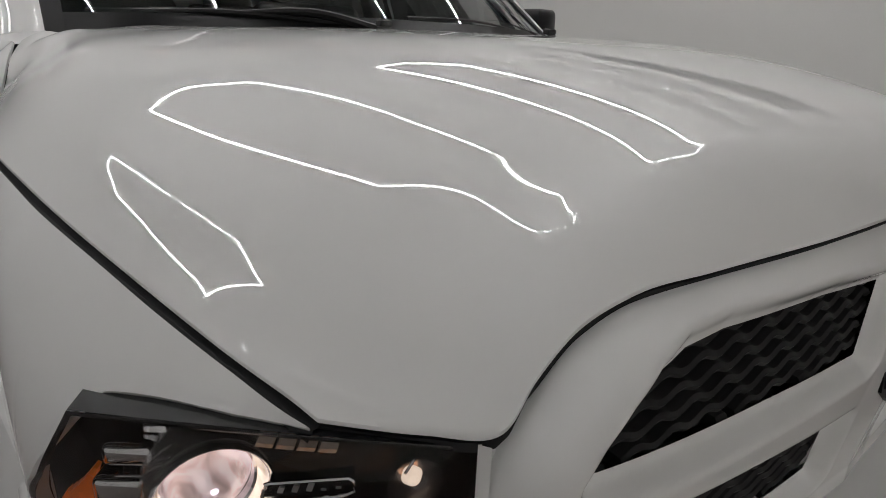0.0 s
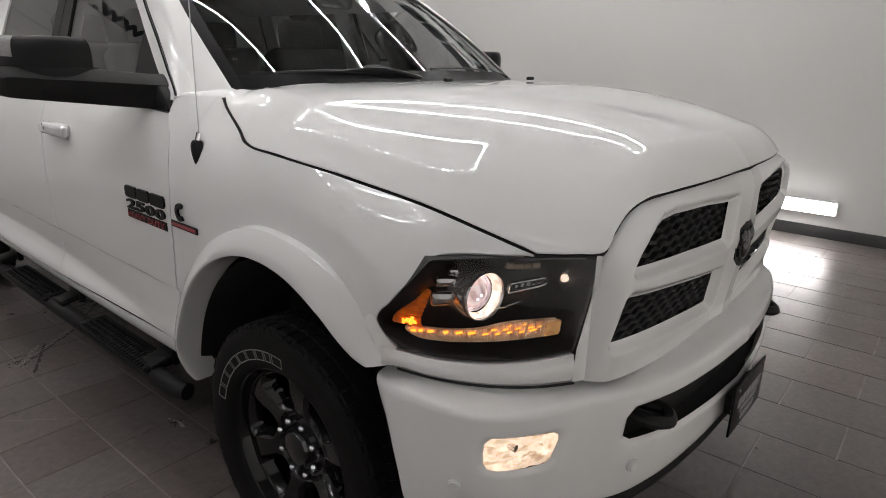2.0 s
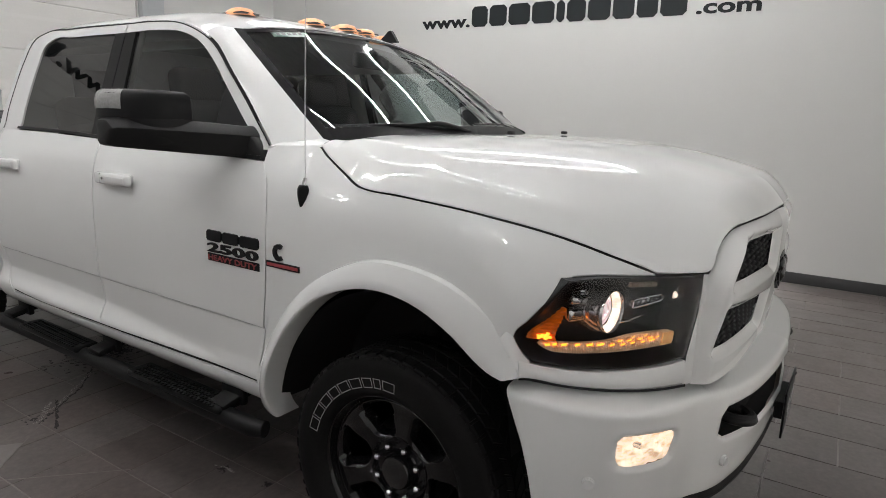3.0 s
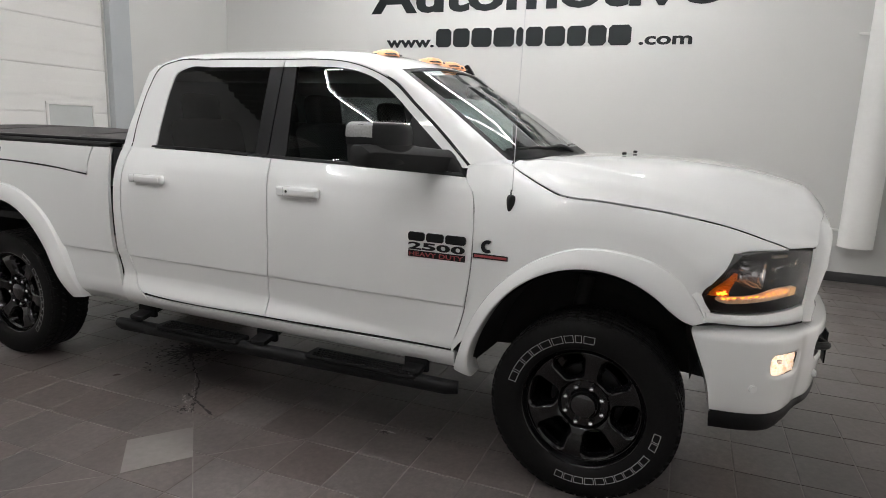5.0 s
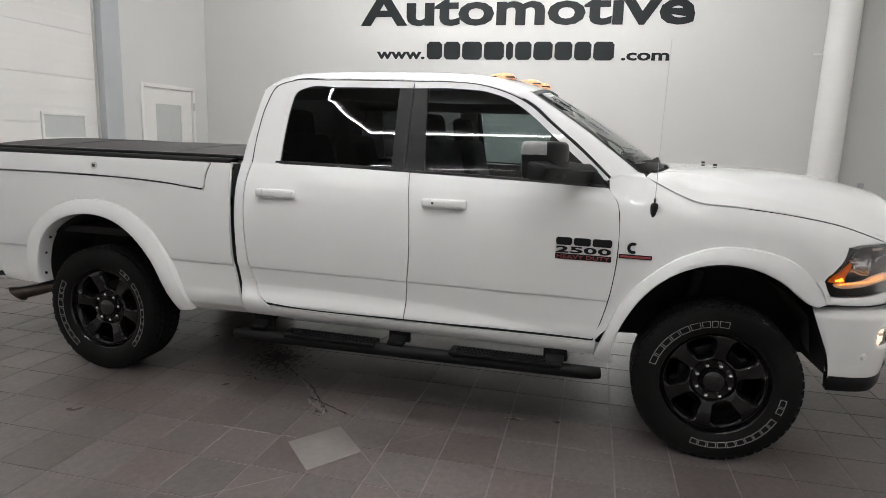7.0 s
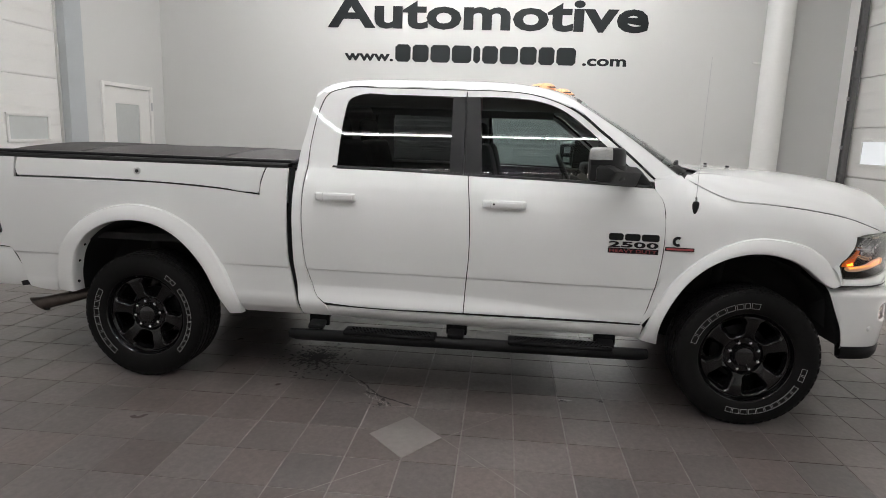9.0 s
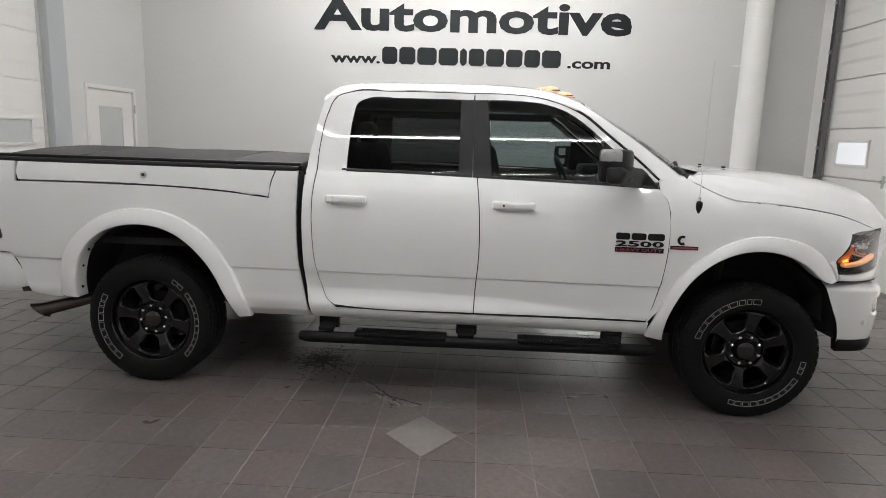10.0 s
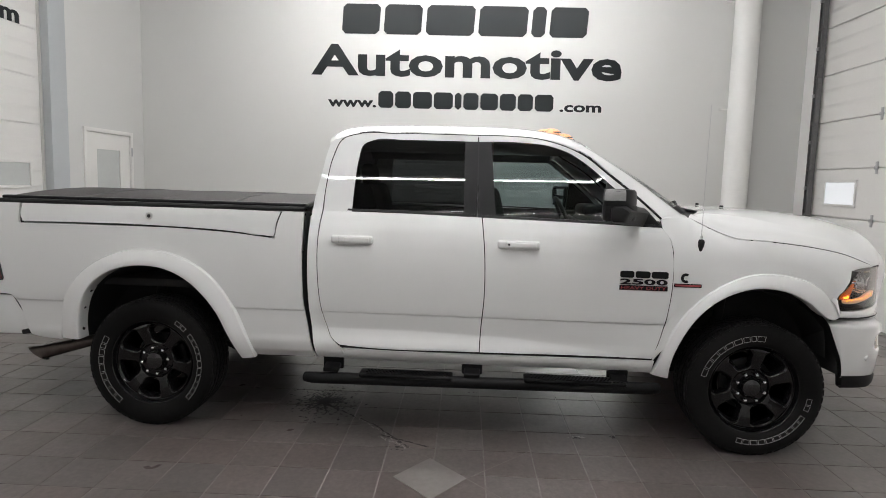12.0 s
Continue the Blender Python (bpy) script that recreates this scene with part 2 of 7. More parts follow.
def coons(b, t, l, r):
    """A patch from its bottom and top (left to right) and left and right (bottom to top) edges."""
    u, v = np.linspace(0, 1, len(b))[:, None, None], np.linspace(0, 1, len(l))[None, :, None]
    b, t, l, r = b[:, None], t[:, None], l[None], r[None]
    return ((1 - v) * b + v * t + (1 - u) * l + u * r
            - ((1 - u) * (1 - v) * b[:1] + u * (1 - v) * b[-1:] + (1 - u) * v * t[:1] + u * v * t[-1:]))


def patch(bottom, top, left, right, nu, nv, straight=False):
    return coons(spl(bottom, nu, straight), spl(top, nu, straight), spl(left, nv, straight), spl(right, nv, straight))


def strip(a, b, n, m, bow=(0, 0, 0)):
    """A band between two curves, bowed out in its middle."""
    a, b = spl(a, n), spl(b, n)
    t = np.linspace(0, 1, m)[None, :, None]
    return a[:, None] * (1 - t) + b[:, None] * t + 4 * t * (1 - t) * np.asarray(bow)


def grid(p, out=None, inward=None, drop=None):
    """Vertices and faces of a point grid; inward gives its edge a return of that vector. drop(i, j): leave a cell out."""
    n, m = p.shape[:2]
    verts = [tuple(v) for v in p.reshape(-1, 3)]
    faces = [(i * m + j, (i + 1) * m + j, (i + 1) * m + j + 1, i * m + j + 1)
             for i in range(n - 1) for j in range(m - 1) if drop is None or not drop(i, j)]
    if inward is not None:
        ring = [(i, 0) for i in range(n)] + [(n - 1, j) for j in range(1, m)] + [(i, m - 1) for i in range(n - 2, -1, -1)] + [(0, j) for j in range(m - 2, 0, -1)]
        base = len(verts)
        verts += [tuple(p[i, j] + np.asarray(inward)) for i, j in ring]
        k = len(ring)
        faces += [(ring[a][0] * m + ring[a][1], base + a, base + (a + 1) % k, ring[(a + 1) % k][0] * m + ring[(a + 1) % k][1]) for a in range(k)]
    if out is not None:
        c = p[1:, 1:] - p[:-1, :-1]
        d = p[:-1, 1:] - p[1:, :-1]
        if (np.cross(c, d).sum((0, 1)) * np.asarray(out)).sum() < 0:
            faces = [f[::-1] for f in faces]
    return verts, faces


def snap(x, z, field, reach):
    """A grid point near the edge of an opening, moved onto that edge."""
    h = field(x, z)
    if abs(h) < reach:
        e = 1e-4
        gx, gz = (field(x + e, z) - field(x - e, z)) / (2 * e), (field(x, z + e) - field(x, z - e)) / (2 * e)
        n = gx * gx + gz * gz
        if n > 0.2:
            return x - gx * h / n, z - gz * h / n, 0.0
    return x, z, h


def mesh(name, verts, faces, sharp=32):
    me = bpy.data.meshes.new(name)
    me.from_pydata(verts, [], faces)
    me.validate()
    me.polygons.foreach_set("use_smooth", [True] * len(me.polygons))
    me.set_sharp_from_angle(angle=radians(sharp))
    return me


def put(name, me, material, parent=None, label="", m=None):
    """Links a mesh under its parent, three levels deep at most."""
    if parent is not None and parent.parent is not None and parent.parent.parent is not None:
        parent = parent.parent
    ob = new(name, me)
    if len(me.materials) == 0:
        me.materials.append(material)
    ob.parent = parent
    if m is not None:
        ob.matrix_basis = m
    if label:
        tagged(ob, label)
    return ob


def part(name, bm, material, parent, label="", sharp=32, m=None):
    """Links a bmesh as one mesh object under a thing or a part."""
    me = bpy.data.meshes.new(name)
    bm.to_mesh(me)
    bm.free()
    me.polygons.foreach_set("use_smooth", [True] * len(me.polygons))
    me.set_sharp_from_angle(angle=radians(sharp))
    return put(name, me, material, parent, label, m)


def joined(*pieces):
    verts, faces = [], []
    for v, f in pieces:
        k = len(verts)
        verts += v
        faces += [tuple(i + k for i in g) for g in f]
    return verts, faces


def flip(vf):
    """The same on the other side of the truck."""
    return [(-v[0], v[1], v[2]) for v in vf[0]], [f[::-1] for f in vf[1]]


def both(name, vf, material, parent, label="", sharp=32):
    """A part of the passenger side and its mirror image on the driver side."""
    a = put(name, mesh(name, *vf, sharp), material, parent, label)
    b = put(name, mesh(name, *flip(vf), sharp), material, parent, label)
    return a, b


def rounded(bm, size, centre, bevel=0.01, seg=2, rot=None):
    """Adds a box with rounded edges to a bmesh."""
    m = Matrix.Translation(centre) @ (rot or Matrix()) @ Matrix.Diagonal((*size, 1))
    made = bmesh.ops.create_cube(bm, size=1, matrix=m)["verts"]
    if bevel:
        edges = list({e for v in made for e in v.link_edges})
        bmesh.ops.bevel(bm, geom=edges, offset=bevel, segments=seg, affect="EDGES", profile=0.5)
    return bm


def block(size, centre, bevel=0.01, seg=2, rot=None):
    return rounded(bmesh.new(), size, centre, bevel, seg, rot)


def rod(bm, a, b, r0, r1=None, n=14, caps=True):
    """Adds a rod from a to b to a bmesh."""
    a, b = Vector(a), Vector(b)
    m = Matrix.Translation((a + b) / 2) @ (b - a).to_track_quat("Z", "Y").to_matrix().to_4x4()
    bmesh.ops.create_cone(bm, cap_ends=caps, segments=n, radius1=r0, radius2=r0 if r1 is None else r1, depth=(b - a).length, matrix=m)
    return bm


def sweep(path, radius, n=10, ends=True):
    """A tube along points; radius a number or one a point."""
    p = np.asarray(path, float)
    r = np.broadcast_to(np.asarray(radius, float), (len(p),))
    t = np.gradient(p, axis=0)
    verts, faces = [], []
    up = Vector((0, 0, 1))
    for k in range(len(p)):
        d = Vector(t[k]).normalized()
        s = d.cross(up if abs(d.z) < 0.95 else Vector((1, 0, 0))).normalized()
        w = s.cross(d)
        for i in range(n):
            a = 2 * math.pi * i / n
            verts.append(tuple(Vector(p[k]) + float(r[k]) * (math.cos(a) * s + math.sin(a) * w)))
    for k in range(len(p) - 1):
        for i in range(n):
            faces.append((k * n + i, k * n + (i + 1) % n, (k + 1) * n + (i + 1) % n, (k + 1) * n + i))
    if ends:
        faces += [tuple(range(n))[::-1], tuple((len(p) - 1) * n + i for i in range(n))]
    return verts, faces


def lathe(profile, n=64, closed=False):
    """Turns (radius, x) points about the x axis."""
    verts, faces = [], []
    k = len(profile)
    for i in range(n):
        a = 2 * math.pi * i / n
        verts += [(x, r * math.cos(a), r * math.sin(a)) for r, x in profile]
    for i in range(n):
        j = (i + 1) % n
        for q in range(k if closed else k - 1):
            faces.append((i * k + q, i * k + (q + 1) % k, j * k + (q + 1) % k, j * k + q))
    return verts, faces


def plate(outline, thick, m):
    """A flat plate of an outline in its own x, y plane, thickness along z, placed by m."""
    bm = bmesh.new()
    bot = [bm.verts.new((x, y, 0)) for x, y in outline]
    top = [bm.verts.new((x, y, thick)) for x, y in outline]
    n = len(outline)
    for i in range(n):
        bm.faces.new((bot[i], bot[(i + 1) % n], top[(i + 1) % n], top[i]))
    bm.faces.new(top)
    bm.faces.new(bot[::-1])
    bmesh.ops.triangulate(bm, faces=[f for f in bm.faces if len(f.verts) > 4])
    bmesh.ops.recalc_face_normals(bm, faces=bm.faces)
    bm.transform(m)
    return bm


def letters(text, width, height, thick, bold=0.02):
    """A bmesh of text in the built-in font, scaled to the width and height, from the origin, facing +z."""
    cu = bpy.data.curves.new("text", "FONT")
    cu.body, cu.extrude, cu.offset, cu.resolution_u = text, 0.5, bold, 3
    ob = new("text", cu)
    bpy.context.view_layer.update()
    me = bpy.data.meshes.new_from_object(ob.evaluated_get(bpy.context.evaluated_depsgraph_get()))
    bpy.data.objects.remove(ob)
    bpy.data.curves.remove(cu)
    bm = bmesh.new()
    bm.from_mesh(me)
    bpy.data.meshes.remove(me)
    xs, ys = [v.co.x for v in bm.verts], [v.co.y for v in bm.verts]
    sx, sy = width / (max(xs) - min(xs)), height / (max(ys) - min(ys))
    bm.transform(Matrix.Diagonal((sx, sy, thick, 1)) @ Matrix.Translation((-min(xs), -min(ys), 0.5)))
    return bm


def bars(widths, total, height, thick, gap=0.12, slant=0.0, cut=0.12):
    """A bmesh of plain bars side by side, facing +z, one for each relative width."""
    unit = total / (sum(widths) + gap * (len(widths) - 1))
    bm, x = bmesh.new(), 0.0
    for w in widths:
        c = cut * height
        pts = [(x + c, 0), (x + w * unit - c, 0), (x + w * unit, c), (x + w * unit, height - c), (x + w * unit - c, height), (x + c, height), (x, height - c), (x, c)]
        b = plate([(px + slant * py, py) for px, py in pts], thick, Matrix())
        me = bpy.data.meshes.new("bar")
        b.to_mesh(me)
        b.free()
        bm.from_mesh(me)
        bpy.data.meshes.remove(me)
        x += (w + gap) * unit
    return bm


# ---- the room ----
ROOM = pose(0, 0, 0, 0, 0, 1.4)
XB, YL, YR, XF, ZC = 4.800, 6.80, -3.08, -8.6, 5.2


def room_part(name, bm, material, parent=None, label="", category="", kind="", group="", sharp=32):
    bm.transform(ROOM)
    ob = part(name, bm, material, parent, label, sharp)
    return tagged(ob, label, category, group, kind)


def room_box(bm, x0, x1, y0, y1, z0, z1, bevel=0.0):
    return rounded(bm, (x1 - x0, y1 - y0, z1 - z0), ((x0 + x1) / 2, (y0 + y1) / 2, (z0 + z1) / 2), bevel)


def wall_with_holes(a0, a1, holes, top, put_box):
    """Boxes that fill a wall from a0 to a1 round holes (a, b, bottom, top)."""
    at = a0
    for a, b, z0, z1 in sorted(holes):
        if a > at:
            put_box(at, a, 0, top)
        if z0 > 0:
            put_box(a, b, 0, z0)
        put_box(a, b, z1, top)
        at = b
    if a1 > at:
        put_box(at, a1, 0, top)


RIGHT_DOOR = (0.70, 4.36, 0.0, 4.50)
LEFT_DOOR = (-3.20, 2.52, 0.0, 4.30)
SIDE_DOOR = (3.33, 4.41, 0.0, 2.15)

bm = room_box(bmesh.new(), XB, XB + 0.2, YR - 0.2, YL + 0.2, -0.05, ZC)
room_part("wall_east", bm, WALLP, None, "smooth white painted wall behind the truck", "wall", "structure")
bm = bmesh.new()
wall_with_holes(XF, XB, [LEFT_DOOR, SIDE_DOOR], ZC, lambda a, b, z0, z1: room_box(bm, a, b, YL, YL + 0.2, z0, z1))
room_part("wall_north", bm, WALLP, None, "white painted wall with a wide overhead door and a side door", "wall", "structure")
bm = bmesh.new()
wall_with_holes(XF, XB, [RIGHT_DOOR], ZC, lambda a, b, z0, z1: room_box(bm, a, b, YR - 0.2, YR, z0, z1))
room_part("wall_south", bm, BOUNCE, None, "white painted wall with an overhead door, lightened to bounce light", "wall", "structure")
# unseen wall that closes the room, lightened to throw light back
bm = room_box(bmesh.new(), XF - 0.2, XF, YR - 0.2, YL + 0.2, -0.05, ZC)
room_part("wall_west", bm, BOUNCE, None, "unseen white wall closing the room, lightened to bounce light", "wall", "structure")

# ceiling: a ribbed deck in one mesh
bm = room_box(bmesh.new(), XF - 0.2, XB + 0.2, YR - 0.2, YL + 0.2, ZC, ZC + 0.15)
for k in range(88):
    x = XF + 0.08 + k * 0.152
    room_box(bm, x, x + 0.07, YR, YL, ZC - 0.035, ZC + 0.01)
room_part("ceiling", bm, CEILP, None, "grey ribbed steel ceiling deck", "ceiling", "structure")

# baseboards
bm = room_box(bmesh.new(), XB - 0.014, XB - 0.001, YR + 0.02, YL - 0.02, 0.0, 0.115, 0.003)
room_part("baseboard", bm, BASEP, None, "charcoal baseboard along the white wall", "baseboard", "structure")
for a, b in ((2.90, 3.22), (4.42, XB - 0.02)):
    bm = room_box(bmesh.new(), a, b, YL - 0.014, YL - 0.001, 0.0, 0.115, 0.003)
    room_part("baseboard", bm, BASEP, None, "charcoal baseboard along the white wall", "baseboard", "structure")
bm = room_box(bmesh.new(), 4.40, XB - 0.02, YR + 0.001, YR + 0.014, 0.0, 0.115, 0.003)
room_part("baseboard", bm, BASEP, None, "charcoal baseboard along the white wall", "baseboard", "structure")


# sectional overhead doors
def overhead_door(name, x0, x1, y, face, top, rows, label, window_row, window_xs, hinge_xs):
    """Panels between x0 and x1 on a wall plane y, facing face (+1 or -1 along y)."""
    base = room_part(name, room_box(bmesh.new(), x0 - 0.02, x1 + 0.02, *sorted((y - face * 0.07, y - face * 0.05)), 0.0, top), DOORP, None, label, "overhead door", "structure")
    h = top / rows
    for r in range(rows):
        bm = room_box(bmesh.new(), x0, x1, *sorted((y - face * 0.05, y)), r * h + (0.004 if face > 0 else 0.0015), (r + 1) * h - (0.004 if face > 0 else 0.0015), 0.004 if face > 0 else 0.002)
        for k in range(3):
            z = r * h + h * (k + 0.5) / 3
            room_box(bm, x0 + 0.02, x1 - 0.02, *sorted((y, y + face * 0.0007)), z - h * 0.13, z + h * 0.13, 0.0)
        room_part("panel", bm, DOORP, base)
    for wx0, wx1 in window_xs:
        z0, z1 = window_row
        bm = bmesh.new()
        for a, b, c, d in ((wx0 - 0.035, wx1 + 0.035, z1, z1 + 0.035), (wx0 - 0.035, wx1 + 0.035, z0 - 0.035, z0), (wx0 - 0.035, wx0, z0, z1), (wx1, wx1 + 0.035, z0, z1)):
            room_box(bm, a, b, *sorted((y + face * 0.0, y + face * 0.022)), c, d, 0.004)
        win = room_part("window_frame", bm, DOORP, base, "white window frame")
        room_part("window_pane", room_box(bmesh.new(), wx0, wx1, *sorted((y + face * 0.002, y + face * 0.008)), z0, z1), DAY if face > 0 else FROST, win, "bright pane" if face > 0 else "frosted pane")
    for hx in hinge_xs:
        for r in range(1, rows):
            z = r * h
            bm = room_box(bmesh.new(), hx - 0.022, hx + 0.022, *sorted((y, y + face * 0.012)), z - 0.075, z + 0.075, 0.004)
            room_box(bm, hx - 0.035, hx + 0.035, *sorted((y, y + face * 0.022)), z - 0.022, z + 0.022, 0.008)
            room_part("hinge", bm, STEEL, base, "steel hinge")
    return base


overhead_door("overhead_door_1", RIGHT_DOOR[0], RIGHT_DOOR[1], YR - 0.03, 1, RIGHT_DOOR[3], 7,
              "white sectional overhead door with a small window", (1.47, 1.75), ((3.40, 4.04), (1.9, 2.54)), (1.7, 3.02))
overhead_door("overhead_door_2", LEFT_DOOR[0], LEFT_DOOR[1], YL + 0.03, -1, LEFT_DOOR[3], 8,
              "wide white sectional overhead door with lettering and small windows", (1.45, 1.70), ((1.71, 2.29), (0.3, 0.88), (-1.0, -0.42), (-2.3, -1.72)), ())

# vertical track of the right-hand door, with rollers
bm = room_box(bmesh.new(), 4.30, 4.34, YR + 0.004, YR + 0.075, 0.02, ZC - 0.1, 0.003)
room_box(bm, 4.385, 4.40, YR + 0.004, YR + 0.075, 0.02, ZC - 0.1, 0.003)
track = room_part("door_track", bm, GALV, None, "dark galvanised vertical track of the overhead door", "door track")
for k in range(1, 8):
    z = k * 0.643
    room_part("roller", block((0.12, 0.05, 0.035), (4.345, YR + 0.05, z), 0.008), GALV, track)
    room_part("bracket", block((0.05, 0.07, 0.05), (4.40, YR + 0.04, z - 0.26), 0.006), STEEL, track)

# grey jamb of the left-hand door
bm = room_box(bmesh.new(), 2.53, 2.84, YL - 0.10, YL - 0.002, 0.0, ZC - 0.02, 0.006)
room_part("door_jamb", bm, FRAMEP, None, "blue-grey steel jamb beside the overhead door", "door frame", "structure")

# side door
x0, x1, _, z1 = SIDE_DOOR
bm = room_box(bmesh.new(), x0 - 0.055, x0, YL - 0.022, YL + 0.1, 0.0, z1 + 0.055, 0.004)
room_box(bm, x1, x1 + 0.055, YL - 0.022, YL + 0.1, 0.0, z1 + 0.055, 0.004)
room_box(bm, x0, x1, YL - 0.022, YL + 0.1, z1, z1 + 0.055, 0.004)
room_part("door_frame", bm, DOORP, None, "white steel door frame", "door frame", "structure")
bm = bmesh.new()
for a, b, c, d in ((x0 + 0.004, x0 + 0.26, 0.01, z1 - 0.004), (x1 - 0.26, x1 - 0.004, 0.01, z1 - 0.004), (x0 + 0.26, x1 - 0.26, 0.01, 0.9), (x0 + 0.26, x1 - 0.26, 1.93, z1 - 0.004)):
    room_box(bm, a, b, YL + 0.008, YL + 0.05, c, d)
leaf = room_part("door_1", bm, DOORP, None, "closed white side door with a frosted glass panel", "door", "structure")
room_part("glass_panel", room_box(bmesh.new(), x0 + 0.25, x1 - 0.25, YL + 0.022, YL + 0.032, 0.89, 1.94), FROST, leaf, "frosted glass panel")
for z in (0.3, 1.1, 1.86):
    bm = rod(bmesh.new(), (x1 + 0.006, YL - 0.03, z), (x1 + 0.006, YL - 0.03, z + 0.12), 0.011)
    room_part("hinge", bm, STEEL, leaf, "steel hinge")

# duct in the corner
bm = bmesh.new()
rod(bm, (XB - 0.20, -2.11, 0.45), (XB - 0.20, -2.11, ZC - 0.05), 0.175, n=40)
duct = room_part("duct", bm, PIPEP, None, "white painted round duct fixed to the wall", "duct")
for z in (0.62, 2.78, 4.3):
    bm = bmesh.new()
    rod(bm, (XB - 0.20, -2.11, z - 0.012), (XB - 0.20, -2.11, z + 0.012), 0.179, n=40)
    rounded(bm, (0.03, 0.10, 0.022), (XB - 0.10, -1.90, z), 0.004)
    room_part("clamp", bm, PIPEP, duct, "painted strap clamp")
for z in (1.55, 3.4):
    room_part("seam", rod(bmesh.new(), (XB - 0.20, -2.11, z - 0.006), (XB - 0.20, -2.11, z + 0.006), 0.1775, n=40), PIPEP, duct)
room_part("wall_box", block((0.04, 0.07, 0.11), (XB - 0.02, -2.62, 1.15), 0.006), FRAMEP, None, "small grey control box on the wall", "control box")

# sign on the wall: plain bars where a business name stands
EAST = Matrix(((0, 0, -1, XB - 0.001), (-1, 0, 0, 0), (0, 1, 0, 0), (0, 0, 0, 1)))
NORTH = Matrix(((1, 0, 0, 0), (0, 0, -1, YL + 0.0255), (0, 1, 0, 0), (0, 0, 0, 1)))
SIGN = "black cut lettering fixed to the white wall"


def sign_parts(name, bm, side, across, up, parent):
    """Each connected piece of a line of lettering as a part of its own."""
    bm.transform(side @ Matrix.Translation((across, up, 0)))
    left = set(bm.verts)
    while left:
        piece, todo = set(), [min(left, key=lambda v: v.index)]
        while todo:
            v = todo.pop()
            if v not in piece:
                piece.add(v)
                todo += [e.other_vert(v) for e in v.link_edges]
        left -= piece
        order = {v: i for i, v in enumerate(sorted(piece, key=lambda v: v.index))}
        one = bmesh.new()
        verts = [one.verts.new(v.co) for v in order]
        for f in bm.faces:
            if f.verts[0] in piece:
                one.faces.new([verts[order[v]] for v in f.verts])
        room_part(name, one, INK, parent)
    bm.free()


def wall_sign(side, start, up, scale, whole):
    """The web address line, with the name above it where whole is set."""
    sign = tagged(new("wall_sign"), SIGN, "sign")
    sign_parts("letter", letters("www.", 0.735 * scale, 0.105 * scale, 0.008, 0.03), side, start, up, sign)
    sign_parts("bar", bars((0.95, 1, 1.2, 1.2, 0.42, 0.95, 1.1, 1, 0.95, 1.15), 2.62 * scale, 0.245 * scale, 0.008, cut=0.16), side, start + 0.765 * scale, up, sign)
    sign_parts("letter", letters(".com", 0.62 * scale, 0.105 * scale, 0.008, 0.03), side, start + 3.48 * scale, up, sign)
    if whole:
        sign_parts("letter", letters("Automotive", 4.62, 0.46, 0.008, 0.03), side, -4.20, 3.16, sign)
        sign_parts("bar", bars((1, 1, 1.28, 1.28, 0.36, 0.98), 3.62, 0.43, 0.008, slant=0.06, cut=0.12), side, -3.744, 3.775, sign)
    return sign


wall_sign(EAST, -3.947, 2.70, 1.0, True)
wall_sign(NORTH, -3.02, 3.22, 1.28, False)


# ceiling lights: loops of LED tube
def light_loop(corners, label):
    n = len(corners)
    thing = None
    for i in range(n):
        (ax, ay), (bx, by) = corners[i], corners[(i + 1) % n]
        d = Vector((bx - ax, by - ay, 0))
        turn = Matrix.Rotation(math.atan2(d.y, d.x), 4, "Z")
        mid = Vector(((ax + bx) / 2, (ay + by) / 2, 0))
        if thing is None:
            bm = bmesh.new()
            for j in range(n):
                (px, py), (qx, qy) = corners[j], corners[(j + 1) % n]
                e = Vector((qx - px, qy - py, 0))
                rounded(bm, (e.length + 0.05, 0.05, 0.03), ((px + qx) / 2, (py + qy) / 2, LAMP_Z + 0.035), 0.004, rot=Matrix.Rotation(math.atan2(e.y, e.x), 4, "Z"))
            thing = room_part("ceiling_light", bm, PIPEP, None, label, "ceiling light", group="light loops")
        bm = rounded(bmesh.new(), (d.length - 0.02, 0.020, 0.016), (mid.x, mid.y, LAMP_Z), 0.008, rot=turn)
        room_part("tube", bm, TUBE, thing, "lit white LED tube")
    for j in range(0, n, 2):
        (px, py) = corners[j]
        room_part("hanger", rod(bmesh.new(), (px, py, LAMP_Z + 0.03), (px, py, ZC), 0.004, n=6), STEEL, thing)


LAMP_Z = 4.6
LOOPS = tuple(
    tuple((x + dx, y) for x, y in ((-0.75, 0.25), (0.0, -0.32), (0.75, 0.25), (0.75, 4.02), (0.0, 4.36), (-0.75, 4.02)))
    for dx in (-3.90, -0.50, 2.90)
)
for loop in LOOPS:
    light_loop(loop, "loop of lit white LED tubes hung below the ceiling")

# low light strip on the wall beyond the truck
bm = room_box(bmesh.new(), XB - 0.07, XB - 0.002, -0.62, 0.62, 0.235, 0.365, 0.006)
low = room_part("wall_light", bm, PIPEP, None, "white light strip low on the wall", "wall light")
room_part("diffuser", room_box(bmesh.new(), XB - 0.082, XB - 0.071, -0.60, 0.60, 0.245, 0.355, 0.002), STRIP, low, "lit white diffuser")


# ---- the pickup truck ----
truck = new("pickup_truck")
tagged(truck, "white crew cab pickup truck with black wheels and lit headlights", "pickup truck")

